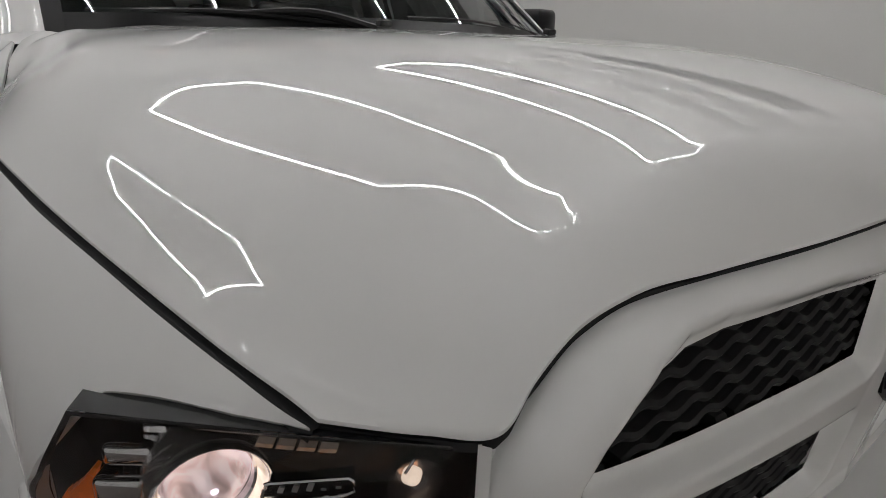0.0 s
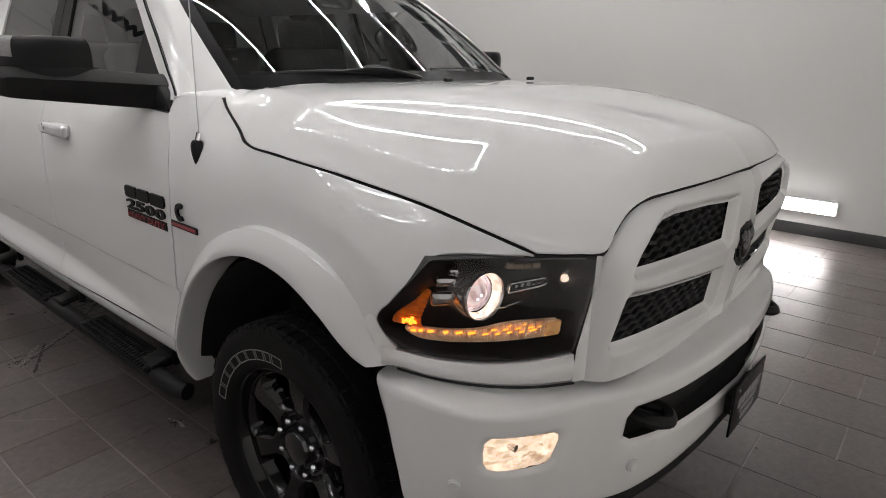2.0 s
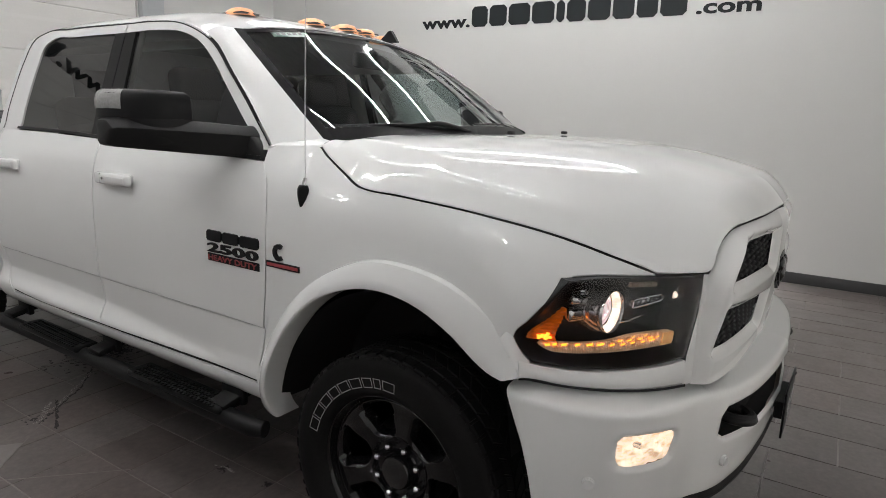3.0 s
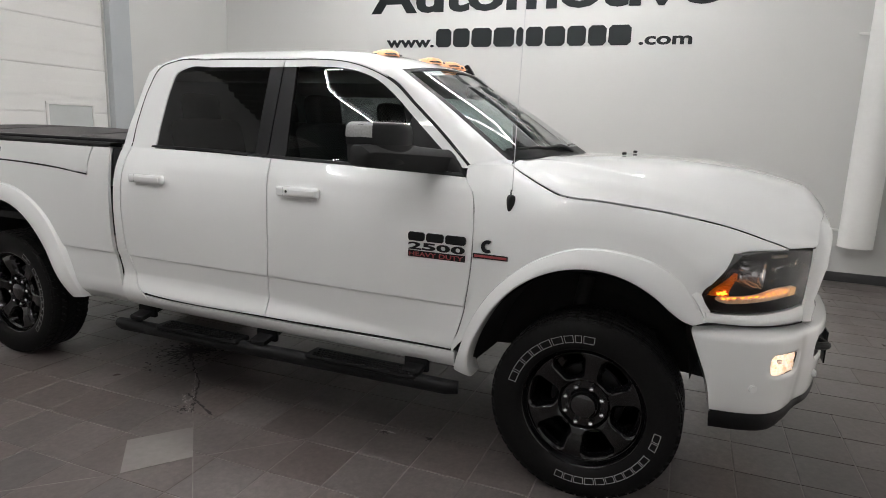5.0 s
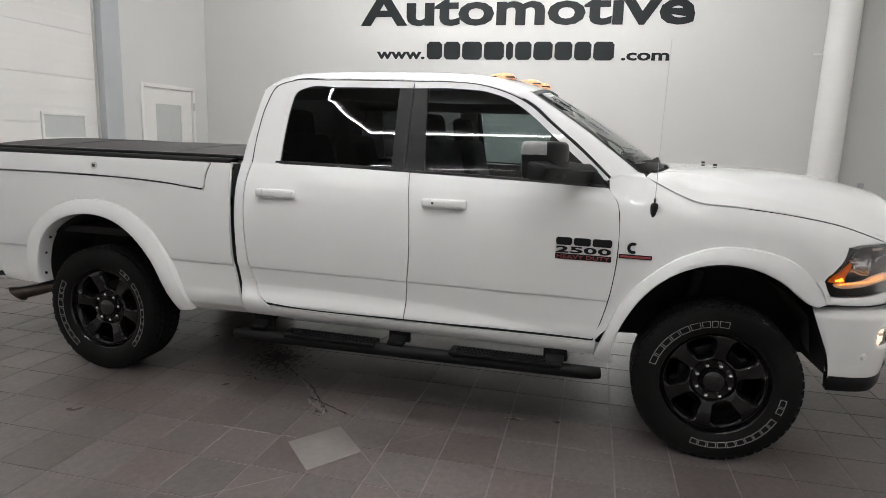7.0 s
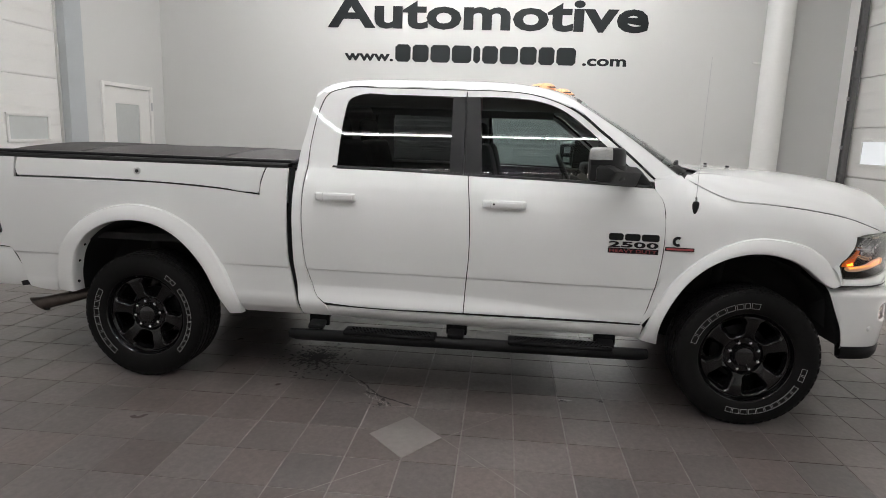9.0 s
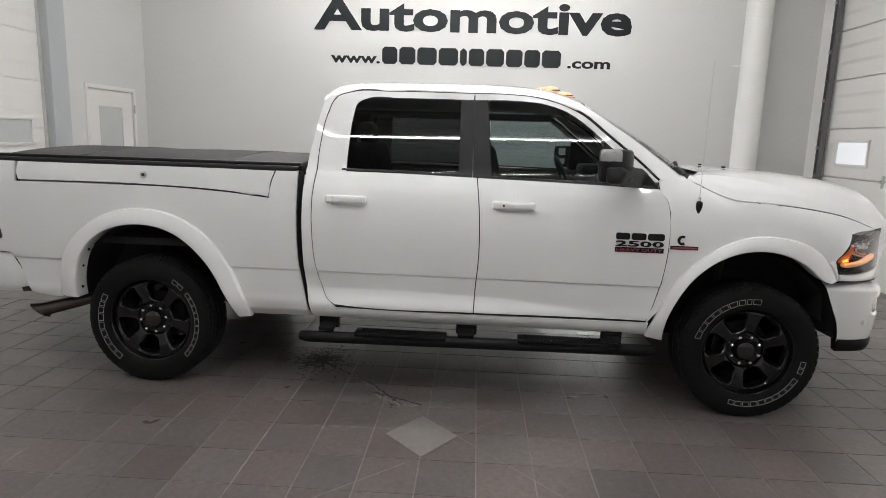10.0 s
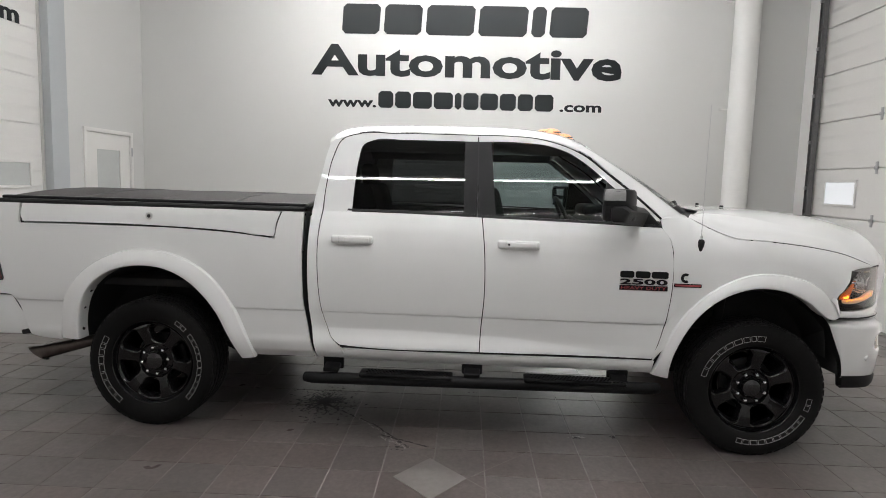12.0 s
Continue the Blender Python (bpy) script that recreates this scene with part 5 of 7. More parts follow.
for sx in (-1,):
    aerial = put("aerial", mesh("aerial", *sweep([(-0.966 + 0.002 * k / 13, 0.394 - 0.006 * k / 13, 1.236 + 0.082 * k / 13) for k in range(14)], [0.002, 0.006, 0.0085, 0.0105, 0.0125, 0.0142, 0.0157, 0.017, 0.018, 0.0187, 0.019, 0.0186, 0.017, 0.013], 16)), PLASTIC, truck, "black aerial foot")
    put("aerial_mast", mesh("aerial_mast", *sweep([(-0.962, 0.388, 1.318), (-0.955, 0.388, 1.34)], 0.008, 10)), CHROME, aerial)
    put("aerial_whip", mesh("aerial_whip", *sweep(spl([(-0.956, 0.388, 1.338), (-0.952, 0.386, 1.7), (-0.945, 0.380, 2.112)], 12), 0.0015, 8)), STEEL, aerial)

# badges: plain bars for the maker's marks, the readable words as they are
BS = Matrix(((0, 0, -1, 0), (-1, 0, 0, 0), (0, 1, 0, 0), (0, 0, 0, 1)))


def badge(name, bm, y, z, material, parent, label="", x=-0.988):
    bm.transform(Matrix.Translation((x, y, z)) @ BS)
    return part(name, bm, material, parent, label)


for sx in (-1,):
    d = front_door[0]
    b = badge("badge", bars((1.05, 1.1, 1.25), 0.283, 0.040, 0.008, 0.12, cut=0.2), 0.861, 1.079, SATIN, d, "black badge on the front door", -0.992)
    for k, digit in enumerate("2500"):
        badge("digit", letters(digit, 0.066, 0.034, 0.008, 0.03), 0.860 - 0.0713 * k, 1.038, SATIN, b, "", -0.992)
    badge("badge_strip", block((0.285, 0.030, 0.005), (0.1425, 0.015, 0.0), 0.002, 1), 0.862, 1.003, SATIN, b, "", -0.9945)
    badge("badge_words", letters("HEAVY DUTY", 0.268, 0.020, 0.003, 0.01), 0.854, 1.008, BADGE_RED, b, "dull red words", -0.9975)
    ring = []
    for k in range(22):
        a = radians(55 + 250 * k / 21)
        ring.append((0.027 * math.cos(a) * 1.05, 0.029 * math.sin(a)))
    ring += [(0.013 * math.cos(radians(305 - 250 * k / 21)), 0.014 * math.sin(radians(305 - 250 * k / 21))) for k in range(22)]
    f = fenders[0]
    e = badge("badge", plate(ring, 0.008, Matrix.Translation((0.035, 0.0, 0))), 0.510, 1.087, SATIN, f, "small black crest badge", -0.992)
    badge("badge_strip", block((0.162, 0.022, 0.005), (0.081, 0.011, 0.0), 0.002, 1), 0.541, 1.031, SATIN, e, "", -0.9945)
    badge("badge_bar", block((0.150, 0.011, 0.002), (0.075, 0.0055, 0.0), 0.001, 1), 0.535, 1.0365, BADGE_RED, e, "dull red bar", -0.9975)


# ---- front end ----
def inside(poly, x, z):
    """Signed distance to a closed outline: below nought inside it."""
    best, hit = 1e9, False
    n = len(poly)
    for i in range(n):
        (ax, az), (bx, bz) = poly[i], poly[(i + 1) % n]
        ex, ez, wx, wz = bx - ax, bz - az, x - ax, z - az
        t = min(1, max(0, (wx * ex + wz * ez) / (ex * ex + ez * ez)))
        best = min(best, math.hypot(wx - ex * t, wz - ez * t))
        if (az > z) != (bz > z) and x < (bx - ax) * (z - az) / (bz - az) + ax:
            hit = not hit
    return -best if hit else best


# grille surround: one shaped face with four openings
UPPER = [(0.118, 1.214), (0.128, 1.112), (0.36, 1.126), (0.628, 1.138), (0.612, 1.166), (0.590, 1.192), (0.562, 1.216), (0.525, 1.233), (0.47, 1.238), (0.28, 1.230)]
LOWER = [(0.120, 1.006), (0.40, 1.040), (0.638, 1.066), (0.650, 0.955), (0.38, 0.934), (0.112, 0.912)]
OUT = 0.704
top_edge_z = knots((0.0, 1.291), (0.30, 1.288), (0.48, 1.283), (0.565, 1.275), (0.620, 1.252), (0.655, 1.218), (0.685, 1.176), (0.706, 1.10))
face_y = knots((0.0, -0.914), (0.2, -0.911), (0.4, -0.902), (0.55, -0.889), (0.65, -0.872), (0.71, -0.850))
nose_y = knots((0.0, -0.894), (0.30, -0.879), (0.48, -0.854), (0.57, -0.835), (0.625, -0.823), (0.66, -0.817), (0.71, -0.805))
low_z = knots((0.0, 0.842), (0.35, 0.846), (0.60, 0.858), (0.71, 0.868))


def grille_face(x, z):
    """Depth of the surround's face before the openings are sunk in."""
    a = abs(x)
    y = float(face_y(a)) + 0.030 * min(1.0, max(0.0, (1.10 - z) / 0.22))
    t = min(1.0, max(0.0, 1 - (float(top_edge_z(a)) - z) / 0.060))
    y += (float(nose_y(a)) - y) * t ** 2.2
    e = min(1.0, max(0.0, 1 - (OUT - a) / 0.050))
    return y + (-0.800 - y) * e ** 2.6 if y < -0.800 else y


def grille_hole(x, z):
    return min(inside(UPPER, abs(x), z), inside(LOWER, abs(x), z))


NX, NZ = 261, 110
pts = np.zeros((NX, NZ, 3))
depth = np.zeros((NX, NZ))
for i in range(NX):
    for j in range(NZ):
        s, v = -1 + 2 * i / (NX - 1), j / (NZ - 1)
        x = s * OUT
        z0 = float(low_z(abs(x)))
        z = z0 + (float(top_edge_z(abs(x))) - z0) * v
        if 0 < i < NX - 1 and 0 < j < NZ - 1:
            x, z, d = snap(x, z, grille_hole, 0.0038)
        else:
            d = 1.0
        depth[i, j] = d
        t = min(1, max(0, (0.030 - d) / 0.030))
        pts[i, j] = (x, grille_face(x, z) + 0.024 * t * t * (3 - 2 * t) - 0.006 * max(0.0, 1 - abs(x) / 0.10), z)
surround = put("grille_surround", mesh("grille_surround", *grid(pts, (0, -1, 0), None, lambda i, j: depth[i:i + 2, j:j + 2].max() <= 1e-6), 60), PAINT, truck, "white grille surround with a cross of bars")
for sx in (-1, 1):
    for poly in (UPPER, LOWER):
        x0, x1 = min(p[0] for p in poly) - 0.012, max(p[0] for p in poly) + 0.012
        z0, z1 = min(p[1] for p in poly) - 0.012, max(p[1] for p in poly) + 0.012
        back = grid(np.array([[(sx * x, float(face_y(x)) + 0.060 + 0.05 * (inside(poly, x, z) > 0.004), z) for z in np.linspace(z0, z1, 24)] for x in np.linspace(x0, x1, 60)]), (0, -1, 0))
        mesh_ob = put("grille_mesh", mesh("grille_mesh", *back), DARK, truck, "black wave mesh grille")
        pieces = []
        k = 0
        z = z0 + 0.008
        while z < z1 + 0.06:
            g = []
            for x in np.linspace(x0, x1, 110):
                zz = z - 0.10 * (0.36 - x) * -0.9 + 0.0040 * math.sin(x * 2 * math.pi / 0.050 + (math.pi if k % 2 else 0))
                ok = z0 - 0.004 < zz < z1 + 0.004
                zc = min(max(zz, z0 - 0.004), z1 + 0.004)
                y = float(face_y(x)) + 0.030 + (0.030 * 0.9 * min(1.0, (1.10 - zc) / 0.2) if zc < 1.10 else 0)
                y += 0.055 * (inside(poly, x, zc) > 0.006)
                g.append([(sx * x, y + 0.016, zc + 0.0075), (sx * x, y, zc + 0.0050), (sx * x, y - 0.003, zc), (sx * x, y, zc - 0.0050), (sx * x, y + 0.016, zc - 0.0075)])
            pieces.append(grid(np.array(g), (0, -1, 0)))
            z += 0.0225
            k += 1
        put("wave_insert", mesh("wave_insert", *joined(*pieces)), DARK, mesh_ob)
# crest in the middle of the cross
crest = plate([(-0.060, 0.050), (-0.020, 0.064), (0.020, 0.064), (0.060, 0.050), (0.062, 0.0), (0.045, -0.045), (0.0, -0.075), (-0.045, -0.045), (-0.062, 0.0)], 0.022,
              Matrix(((1, 0, 0, 0), (0, 0, -1, -0.898), (0, 1, 0, 1.082), (0, 0, 0, 1))))
bmesh.ops.bevel(crest, geom=[e for e in crest.edges if all(v.co.y < -0.915 for v in e.verts)], offset=0.008, segments=2, affect="EDGES")
crest_ob = part("crest", crest, SATIN, truck, "black crest on the grille")
bm = bmesh.new()
bmesh.ops.create_uvsphere(bm, u_segments=16, v_segments=10, radius=1, matrix=Matrix.Translation((0, -0.920, 1.077)) @ Matrix.Diagonal((0.026, 0.014, 0.045, 1)))
for sx in (-1, 1):
    bmesh.ops.create_uvsphere(bm, u_segments=12, v_segments=8, radius=1, matrix=Matrix.Translation((sx * 0.034, -0.920, 1.100)) @ Matrix.Diagonal((0.017, 0.012, 0.026, 1)))
part("crest_relief", bm, GLOSSB, crest_ob)

# headlights
HL_TOP = [(-0.953, -0.537, 1.157), (-0.898, -0.610, 1.166), (-0.80, -0.712, 1.168), (-0.735, -0.772, 1.168), (-0.692, -0.806, 1.166)]
HL_BOT = [(-0.955, -0.450, 0.925), (-0.925, -0.535, 0.919), (-0.865, -0.640, 0.922), (-0.79, -0.735, 0.937), (-0.735, -0.785, 0.949)]
HL_LEFT = [(-0.955, -0.450, 0.925), (-0.978, -0.425, 0.960), (-0.988, -0.412, 0.992), (-0.980, -0.460, 1.055), (-0.953, -0.537, 1.157)]
HL_RIGHT = [(-0.735, -0.785, 0.949), (-0.713, -0.797, 1.06), (-0.692, -0.806, 1.166)]
lamp = coons(spl(HL_BOT, 37), spl(HL_TOP, 37), spl(HL_LEFT, 25), spl(HL_RIGHT, 25))
us, vs = np.linspace(0, 1, 37)[:, None], np.linspace(0, 1, 25)[None, :]
lamp = lamp + (16 * us * (1 - us) * vs * (1 - vs))[..., None] * np.array((-0.014, -0.016, 0.0))
IN = np.array((0.50, 0.80, 0.0))


def hp(s, t, d):
    """A point of the headlight at s along, t up and d behind its lens."""
    a, b = min(max(s, 0), 1) * 36, min(max(t, 0), 1) * 24
    i, j = min(int(a), 35), min(int(b), 23)
    fa, fb = a - i, b - j
    p = lamp[i, j] * (1 - fa) * (1 - fb) + lamp[i + 1, j] * fa * (1 - fb) + lamp[i, j + 1] * (1 - fa) * fb + lamp[i + 1, j + 1] * fa * fb
    return p + IN * d


def lamp_patch(s0, s1, t0, t1, d, nu, nv, shape=None, lift=0.0):
    g = []
    for i in range(nu):
        col = []
        for j in range(nv):
            u, v = i / (nu - 1), j / (nv - 1)
            s, t = s0 + (s1 - s0) * u, (t0 + (t1 - t0) * v) if shape is None else shape(u, v)
            col.append(hp(s, t, d - lift * 4 * v * (1 - v)))
        g.append(col)
    return grid(np.array(g), (-1, -1, 0), tuple(IN * 0.012))


def turned(profile, centre, axis, n=40):
    """A lathe about an axis through centre; profile of (radius, along)."""
    v, f = lathe(profile, n)
    m = Matrix.Translation(centre) @ Vector(axis).to_track_quat("X", "Z").to_matrix().to_4x4()
    return [tuple(m @ Vector(p)) for p in v], f


well = []
for k, (d, q) in enumerate(((0.001, 1.0), (0.02, 1.0), (0.13, 0.985))):
    well.append(lamp + IN * d)
skirt = []
for g in (well[0], well[2]):
    skirt.append(np.concatenate([g[:, 0], g[-1, 1:], g[-2::-1, -1], g[0, -2::-1]], 0))
housing = joined(grid(well[2], (-1, -1, 0)), grid(np.stack(skirt, 1)))
houses = both("headlight", housing, BEZEL, truck, "lit headlight with a black housing and amber strip")
AX = (-0.18, -1.0, 0.0)
for far, house in enumerate(houses):
    def hl(name, vf, material, label="", parent=house, sharp=40):
        return put(name, mesh(name, *(flip(vf) if far else vf), sharp), material, parent, label)
    hl("lens", grid(lamp - IN * 0.001, (-1, -1, 0)), LENS, "clear lens")
    rim = np.stack([np.concatenate([g[:, 0], g[-1, 1:], g[-2::-1, -1], g[0, -2::-1]], 0) for g in (lamp - IN * 0.0005, lamp * 0.985 + lamp.mean((0, 1)) * 0.015 - IN * 0.0015, lamp * 0.965 + lamp.mean((0, 1)) * 0.035 - IN * 0.001)], 1)
    hl("lens_edge", grid(rim, (-1, -1, 0)), GLOSSB, "black lens edge")
    # projector: chrome bezel, lit ribbed cone, glass ball
    c = hp(0.46, 0.610, 0.050)
    bezel = hl("projector_bezel", turned([(0.046, -0.05), (0.053, -0.02), (0.0555, 0.008), (0.0570, 0.014), (0.0555, 0.018), (0.0535, 0.016), (0.0520, 0.010)], c, AX), SILVER, "chrome projector ring")
    cone = []
    for i in range(73):
        a = 2 * math.pi * i / 72
        cone.append([(l, (r + 0.0010 * (i % 2)) * math.cos(a), (r + 0.0010 * (i % 2)) * math.sin(a)) for r, l in ((0.052, 0.010), (0.0510, 0.0), (0.0485, -0.010), (0.0445, -0.024))])
    m = Matrix.Translation(c) @ Vector(AX).to_track_quat("X", "Z").to_matrix().to_4x4()
    v, f = grid(np.array(cone))
    hl("projector_cone", ([tuple(m @ Vector(q)) for q in v], f), LAMP_LIT, "glowing ribbed cone", bezel, 10)
    hl("projector_ring", turned([(0.0475, -0.028), (0.0465, -0.014), (0.0450, -0.010), (0.0425, -0.012), (0.0420, -0.022)], c, AX), CHROME, "thin chrome ring", bezel)
    ball = hl("projector_glass", turned([(0.0005, 0.000), (0.010, -0.0008), (0.020, -0.0035), (0.030, -0.009), (0.038, -0.017), (0.0425, -0.025)], c, AX), LAMP_LENS, "lilac projector lens")
    hot = Vector(c) - Vector(AX).normalized() * 0.0008
    for dx, dz, r in ((0.003, -0.003, 0.0048), (-0.007, -0.010, 0.0028)):
        hl("hot_spot", turned([(0.0004, 0.0022), (r * 0.7, 0.0014), (r, -0.001)], hot + Vector((dx, -0.0005 + abs(dx) * 0.12, dz)), AX, 12), VIOLET, "violet-white glint", ball)
    hl("shroud", turned([(0.0555, -0.055), (0.0605, -0.02), (0.0585, -0.004), (0.0565, 0.002)], c, AX), SILVER, "satin shroud")
    q = Vector(hp(0.275, 0.635, 0.045))
    for dx, dz, w, h in ((0.004, 0.026, 0.052, 0.026), (-0.004, -0.012, 0.060, 0.036), (0.030, 0.044, 0.030, 0.018)):
        bm = block((w, 0.05, h), (0, 0, 0), 0.009, 3)
        bm.transform(Matrix.Translation(q + Vector((dx, 0.01, dz))) @ Matrix.Rotation(radians(-38), 4, "Z"))
        if far:
            bm.transform(Matrix.Diagonal((-1, 1, 1, 1)))
            bmesh.ops.reverse_faces(bm, faces=bm.faces)
        part("chrome_fin", bm, CHROME, house)
    # bar beside the projector, upper strip and inner bulb
    frame_pts = [hp(s, t, 0.028) for s, t in ((0.575, 0.655), (0.745, 0.715), (0.76, 0.735), (0.755, 0.77), (0.74, 0.785), (0.565, 0.740))]
    hl("chrome_outline", sweep(spl(frame_pts + frame_pts[:1], 40, True), 0.0019, 6, False), CHROME)
    hl("reflector", lamp_patch(0.575, 0.75, 0, 1, 0.034, 16, 4, lambda u, v: 0.668 + 0.052 * u + 0.065 * v), GLOSSB)
    for k in range(5):
        hl("glint", lamp_patch(0.60 + 0.03 * k, 0.612 + 0.03 * k, 0.700 + 0.008 * k, 0.722 + 0.012 * (k % 3), 0.031, 3, 3), STEEL)
    for k in range(4):
        hl("upper_strip", lamp_patch(0.505 + 0.048 * k, 0.545 + 0.048 * k, 0.872, 0.915, 0.030, 5, 3, lift=0.003), CLEARRIB, "clear ribbed segment")
    b = hp(0.885, 0.74, 0.040)
    hl("inner_bowl", turned([(0.002, -0.016), (0.014, -0.013), (0.022, -0.004), (0.026, 0.006)], b, (-0.35, -1, 0)), SMOKE, "smoked inner bowl")
    hl("inner_bulb", turned([(0.0004, 0.003), (0.006, 0.001), (0.010, -0.006), (0.007, -0.012)], b, (-0.35, -1, 0), 16), LAMP_SOFT, "glowing bulb")
    # thin chrome lines that stand in for highlights on the black bezel
    for (s0, t0), (s1, t1) in (((0.60, 0.53), (0.655, 0.565)), ((0.845, 0.60), (0.915, 0.50)), ((0.545, 0.50), (0.60, 0.515)), ((0.80, 0.655), (0.815, 0.665)), ((0.855, 0.80), (0.865, 0.86))):
        hl("bezel_glint", sweep([hp(s0, t0, 0.03), hp(s1, t1, 0.03)], 0.0013, 6), CHROME)
    for k in range(5):
        hl("rib", lamp_patch(0.945 + 0.011 * k, 0.949 + 0.011 * k, 0.13 + 0.01 * (4 - k), 0.38 - 0.008 * k, 0.016, 2, 6), SMOKE)
    # amber marker at the side
    amber = []
    for j in range(17):
        v = j / 16
        t = 0.275 + 0.385 * v
        s0, s1 = 0.092 + 0.060 * v, 0.240 - 0.075 * v
        amber.append([hp(s0 + (max(s1, s0 + 0.008) - s0) * u, t, 0.022 - 0.005 * (j % 2)) for u in np.linspace(0, 1, 5)])
    side = hl("side_marker", grid(np.array(amber), (-1, -1, 0), tuple(IN * 0.012)), AMBER, "amber side marker")
    for k in range(4):
        hl("marker_glint", lamp_patch(0.135 + 0.018 * k, 0.148 + 0.019 * k, 0.290 + 0.014 * (k % 2), 0.325 + 0.018 * (k % 3), 0.013, 4, 3, lift=0.002), AMBER_LIT, "lit amber facet", side)
    # amber and clear light strip
    low = knots((0.150, 0.215), (0.175, 0.180), (0.23, 0.158), (0.32, 0.158), (0.42, 0.163), (0.55, 0.170), (0.68, 0.176), (0.80, 0.180), (0.895, 0.182), (0.912, 0.20))
    high = knots((0.150, 0.232), (0.175, 0.262), (0.21, 0.268), (0.31, 0.268), (0.42, 0.276), (0.52, 0.292), (0.58, 0.318), (0.64, 0.345), (0.71, 0.356), (0.885, 0.348), (0.912, 0.27))
    g = [[hp(s, float(low(s)) * (1 - v) + float(high(s)) * v, 0.024 - 0.006 * 4 * v * (1 - v) - 0.0012 * (i % 2)) for v in np.linspace(0, 1, 8)] for i, s in enumerate(np.linspace(0.150, 0.912, 110))]
    strip_g = hl("light_strip", grid(np.array(g), (-1, -1, 0), tuple(IN * 0.012)), STRIP_LIT, "ribbed clear light strip", sharp=20)
    LEDS = [(0.185, 0.318, 0.030), (0.225, 0.336, 0.024), (0.275, 0.342, 0.032), (0.350, 0.352, 0.026), (0.415, 0.358, 0.034), (0.475, 0.362, 0.036), (0.540, 0.350, 0.028), (0.600, 0.352, 0.024), (0.655, 0.366, 0.024), (0.715, 0.366, 0.024), (0.770, 0.380, 0.034),
            (0.580, 0.412, 0.026), (0.635, 0.414, 0.026), (0.695, 0.424, 0.026), (0.755, 0.424, 0.026), (0.650, 0.468, 0.014), (0.720, 0.476, 0.016), (0.800, 0.430, 0.016)]
    for s0, t0, w in LEDS:
        q = [[hp(s0 + w * (u - 0.5), 0.165 + (t0 - 0.21) * 0.64 + 0.012 * u + (0.022 if s0 < 0.5 else 0.015) * (x - 0.5), 0.0145) for x in (0, 1)] for u in np.linspace(0, 1, 4)]
        hl("led", grid(np.array(q), (-1, -1, 0)), AMBER_LIT, "lit amber LED", strip_g)
    hl("amber_end", lamp_patch(0.835, 0.905, 0, 1, 0.0160, 8, 6, lambda u, v: 0.195 + 0.140 * v, lift=0.002), AMBER_SOFT, "amber end reflector", strip_g)

# the beams that the lit headlights throw ahead
for sx in (-1, 1):
    data = bpy.data.lights.new("headlight_beam", "SPOT")
    data.energy, data.spot_size, data.spot_blend, data.shadow_soft_size, data.color = 105.0, radians(80), 0.8, 0.02, (1.0, 0.94, 0.88)
    beam = new("headlight_beam", data)
    beam.parent = houses[0] if sx < 0 else houses[1]
    beam.matrix_basis = pose(sx * 0.86, -0.74, 1.06, 84, 0, 180)

# white panel under the headlight
under_top = [(-0.990, -0.428, 0.930), (-0.962, -0.450, 0.918), (-0.928, -0.540, 0.912), (-0.868, -0.645, 0.915), (-0.79, -0.742, 0.930), (-0.738, -0.787, 0.942)]
under_low = [(-0.990, -0.428, 0.884), (-0.968, -0.450, 0.880), (-0.940, -0.535, 0.876), (-0.880, -0.648, 0.874), (-0.80, -0.740, 0.876), (-0.738, -0.786, 0.878)]
both("lamp_filler", grid(strip(under_top, under_low, 40, 6, (-0.004, -0.006, 0)), (-1, -1, 0), (0.02, 0.03, 0)), PAINT, truck)
both("lamp_gap", grid(strip([(-0.95, -0.42, 0.880), (-0.86, -0.62, 0.868), (-0.70, -0.765, 0.872)], [(-0.93, -0.40, 0.845), (-0.84, -0.58, 0.845), (-0.68, -0.735, 0.845)], 20, 3), (-1, -1, 0)), DARK, truck)
both("fender_tip", grid(strip([(-0.985, -0.395, 1.010), (-0.990, -0.409, 0.992), (-0.982, -0.424, 0.960), (-0.962, -0.448, 0.922)], [(-0.998, -0.375, 0.985), (-1.000, -0.395, 0.962), (-0.998, -0.412, 0.935), (-0.992, -0.436, 0.886)], 16, 5, (-0.002, 0, 0)), (-1, -0.3, 0), (0.02, 0.01, 0)), PAINT, truck)
# dark band drawn in for the shaded gap over the bumper
both("bumper_gap_shade", grid(strip([(x - 0.004, y - 0.010, z + 0.002) for x, y, z in under_low[1:]], [(x - 0.004, y - 0.011, z - 0.005) for x, y, z in under_low[1:]], 40, 3), (-1, -1, 0)), DARK, truck, "dark strip painting the shaded gap above the bumper")
flank = []
for k in range(16):
    z = 0.872 + (1.172 - 0.872) * k / 15
    hx, hy = float(np.interp(z, [0.87, 0.949, 1.06, 1.166], [-0.735, -0.731, -0.709, -0.688])), float(np.interp(z, [0.87, 0.949, 1.06, 1.166], [-0.786, -0.788, -0.799, -0.808]))
    flank.append([(hx, hy, z), (hx * 0.6 - OUT * 0.4, hy * 0.6 - 0.808 * 0.4, z), (-OUT, -0.802, z), (-OUT + 0.006, -0.812, z)])
both("grille_flank", grid(np.array(flank), (-1, -1, 0)), PAINT, truck)

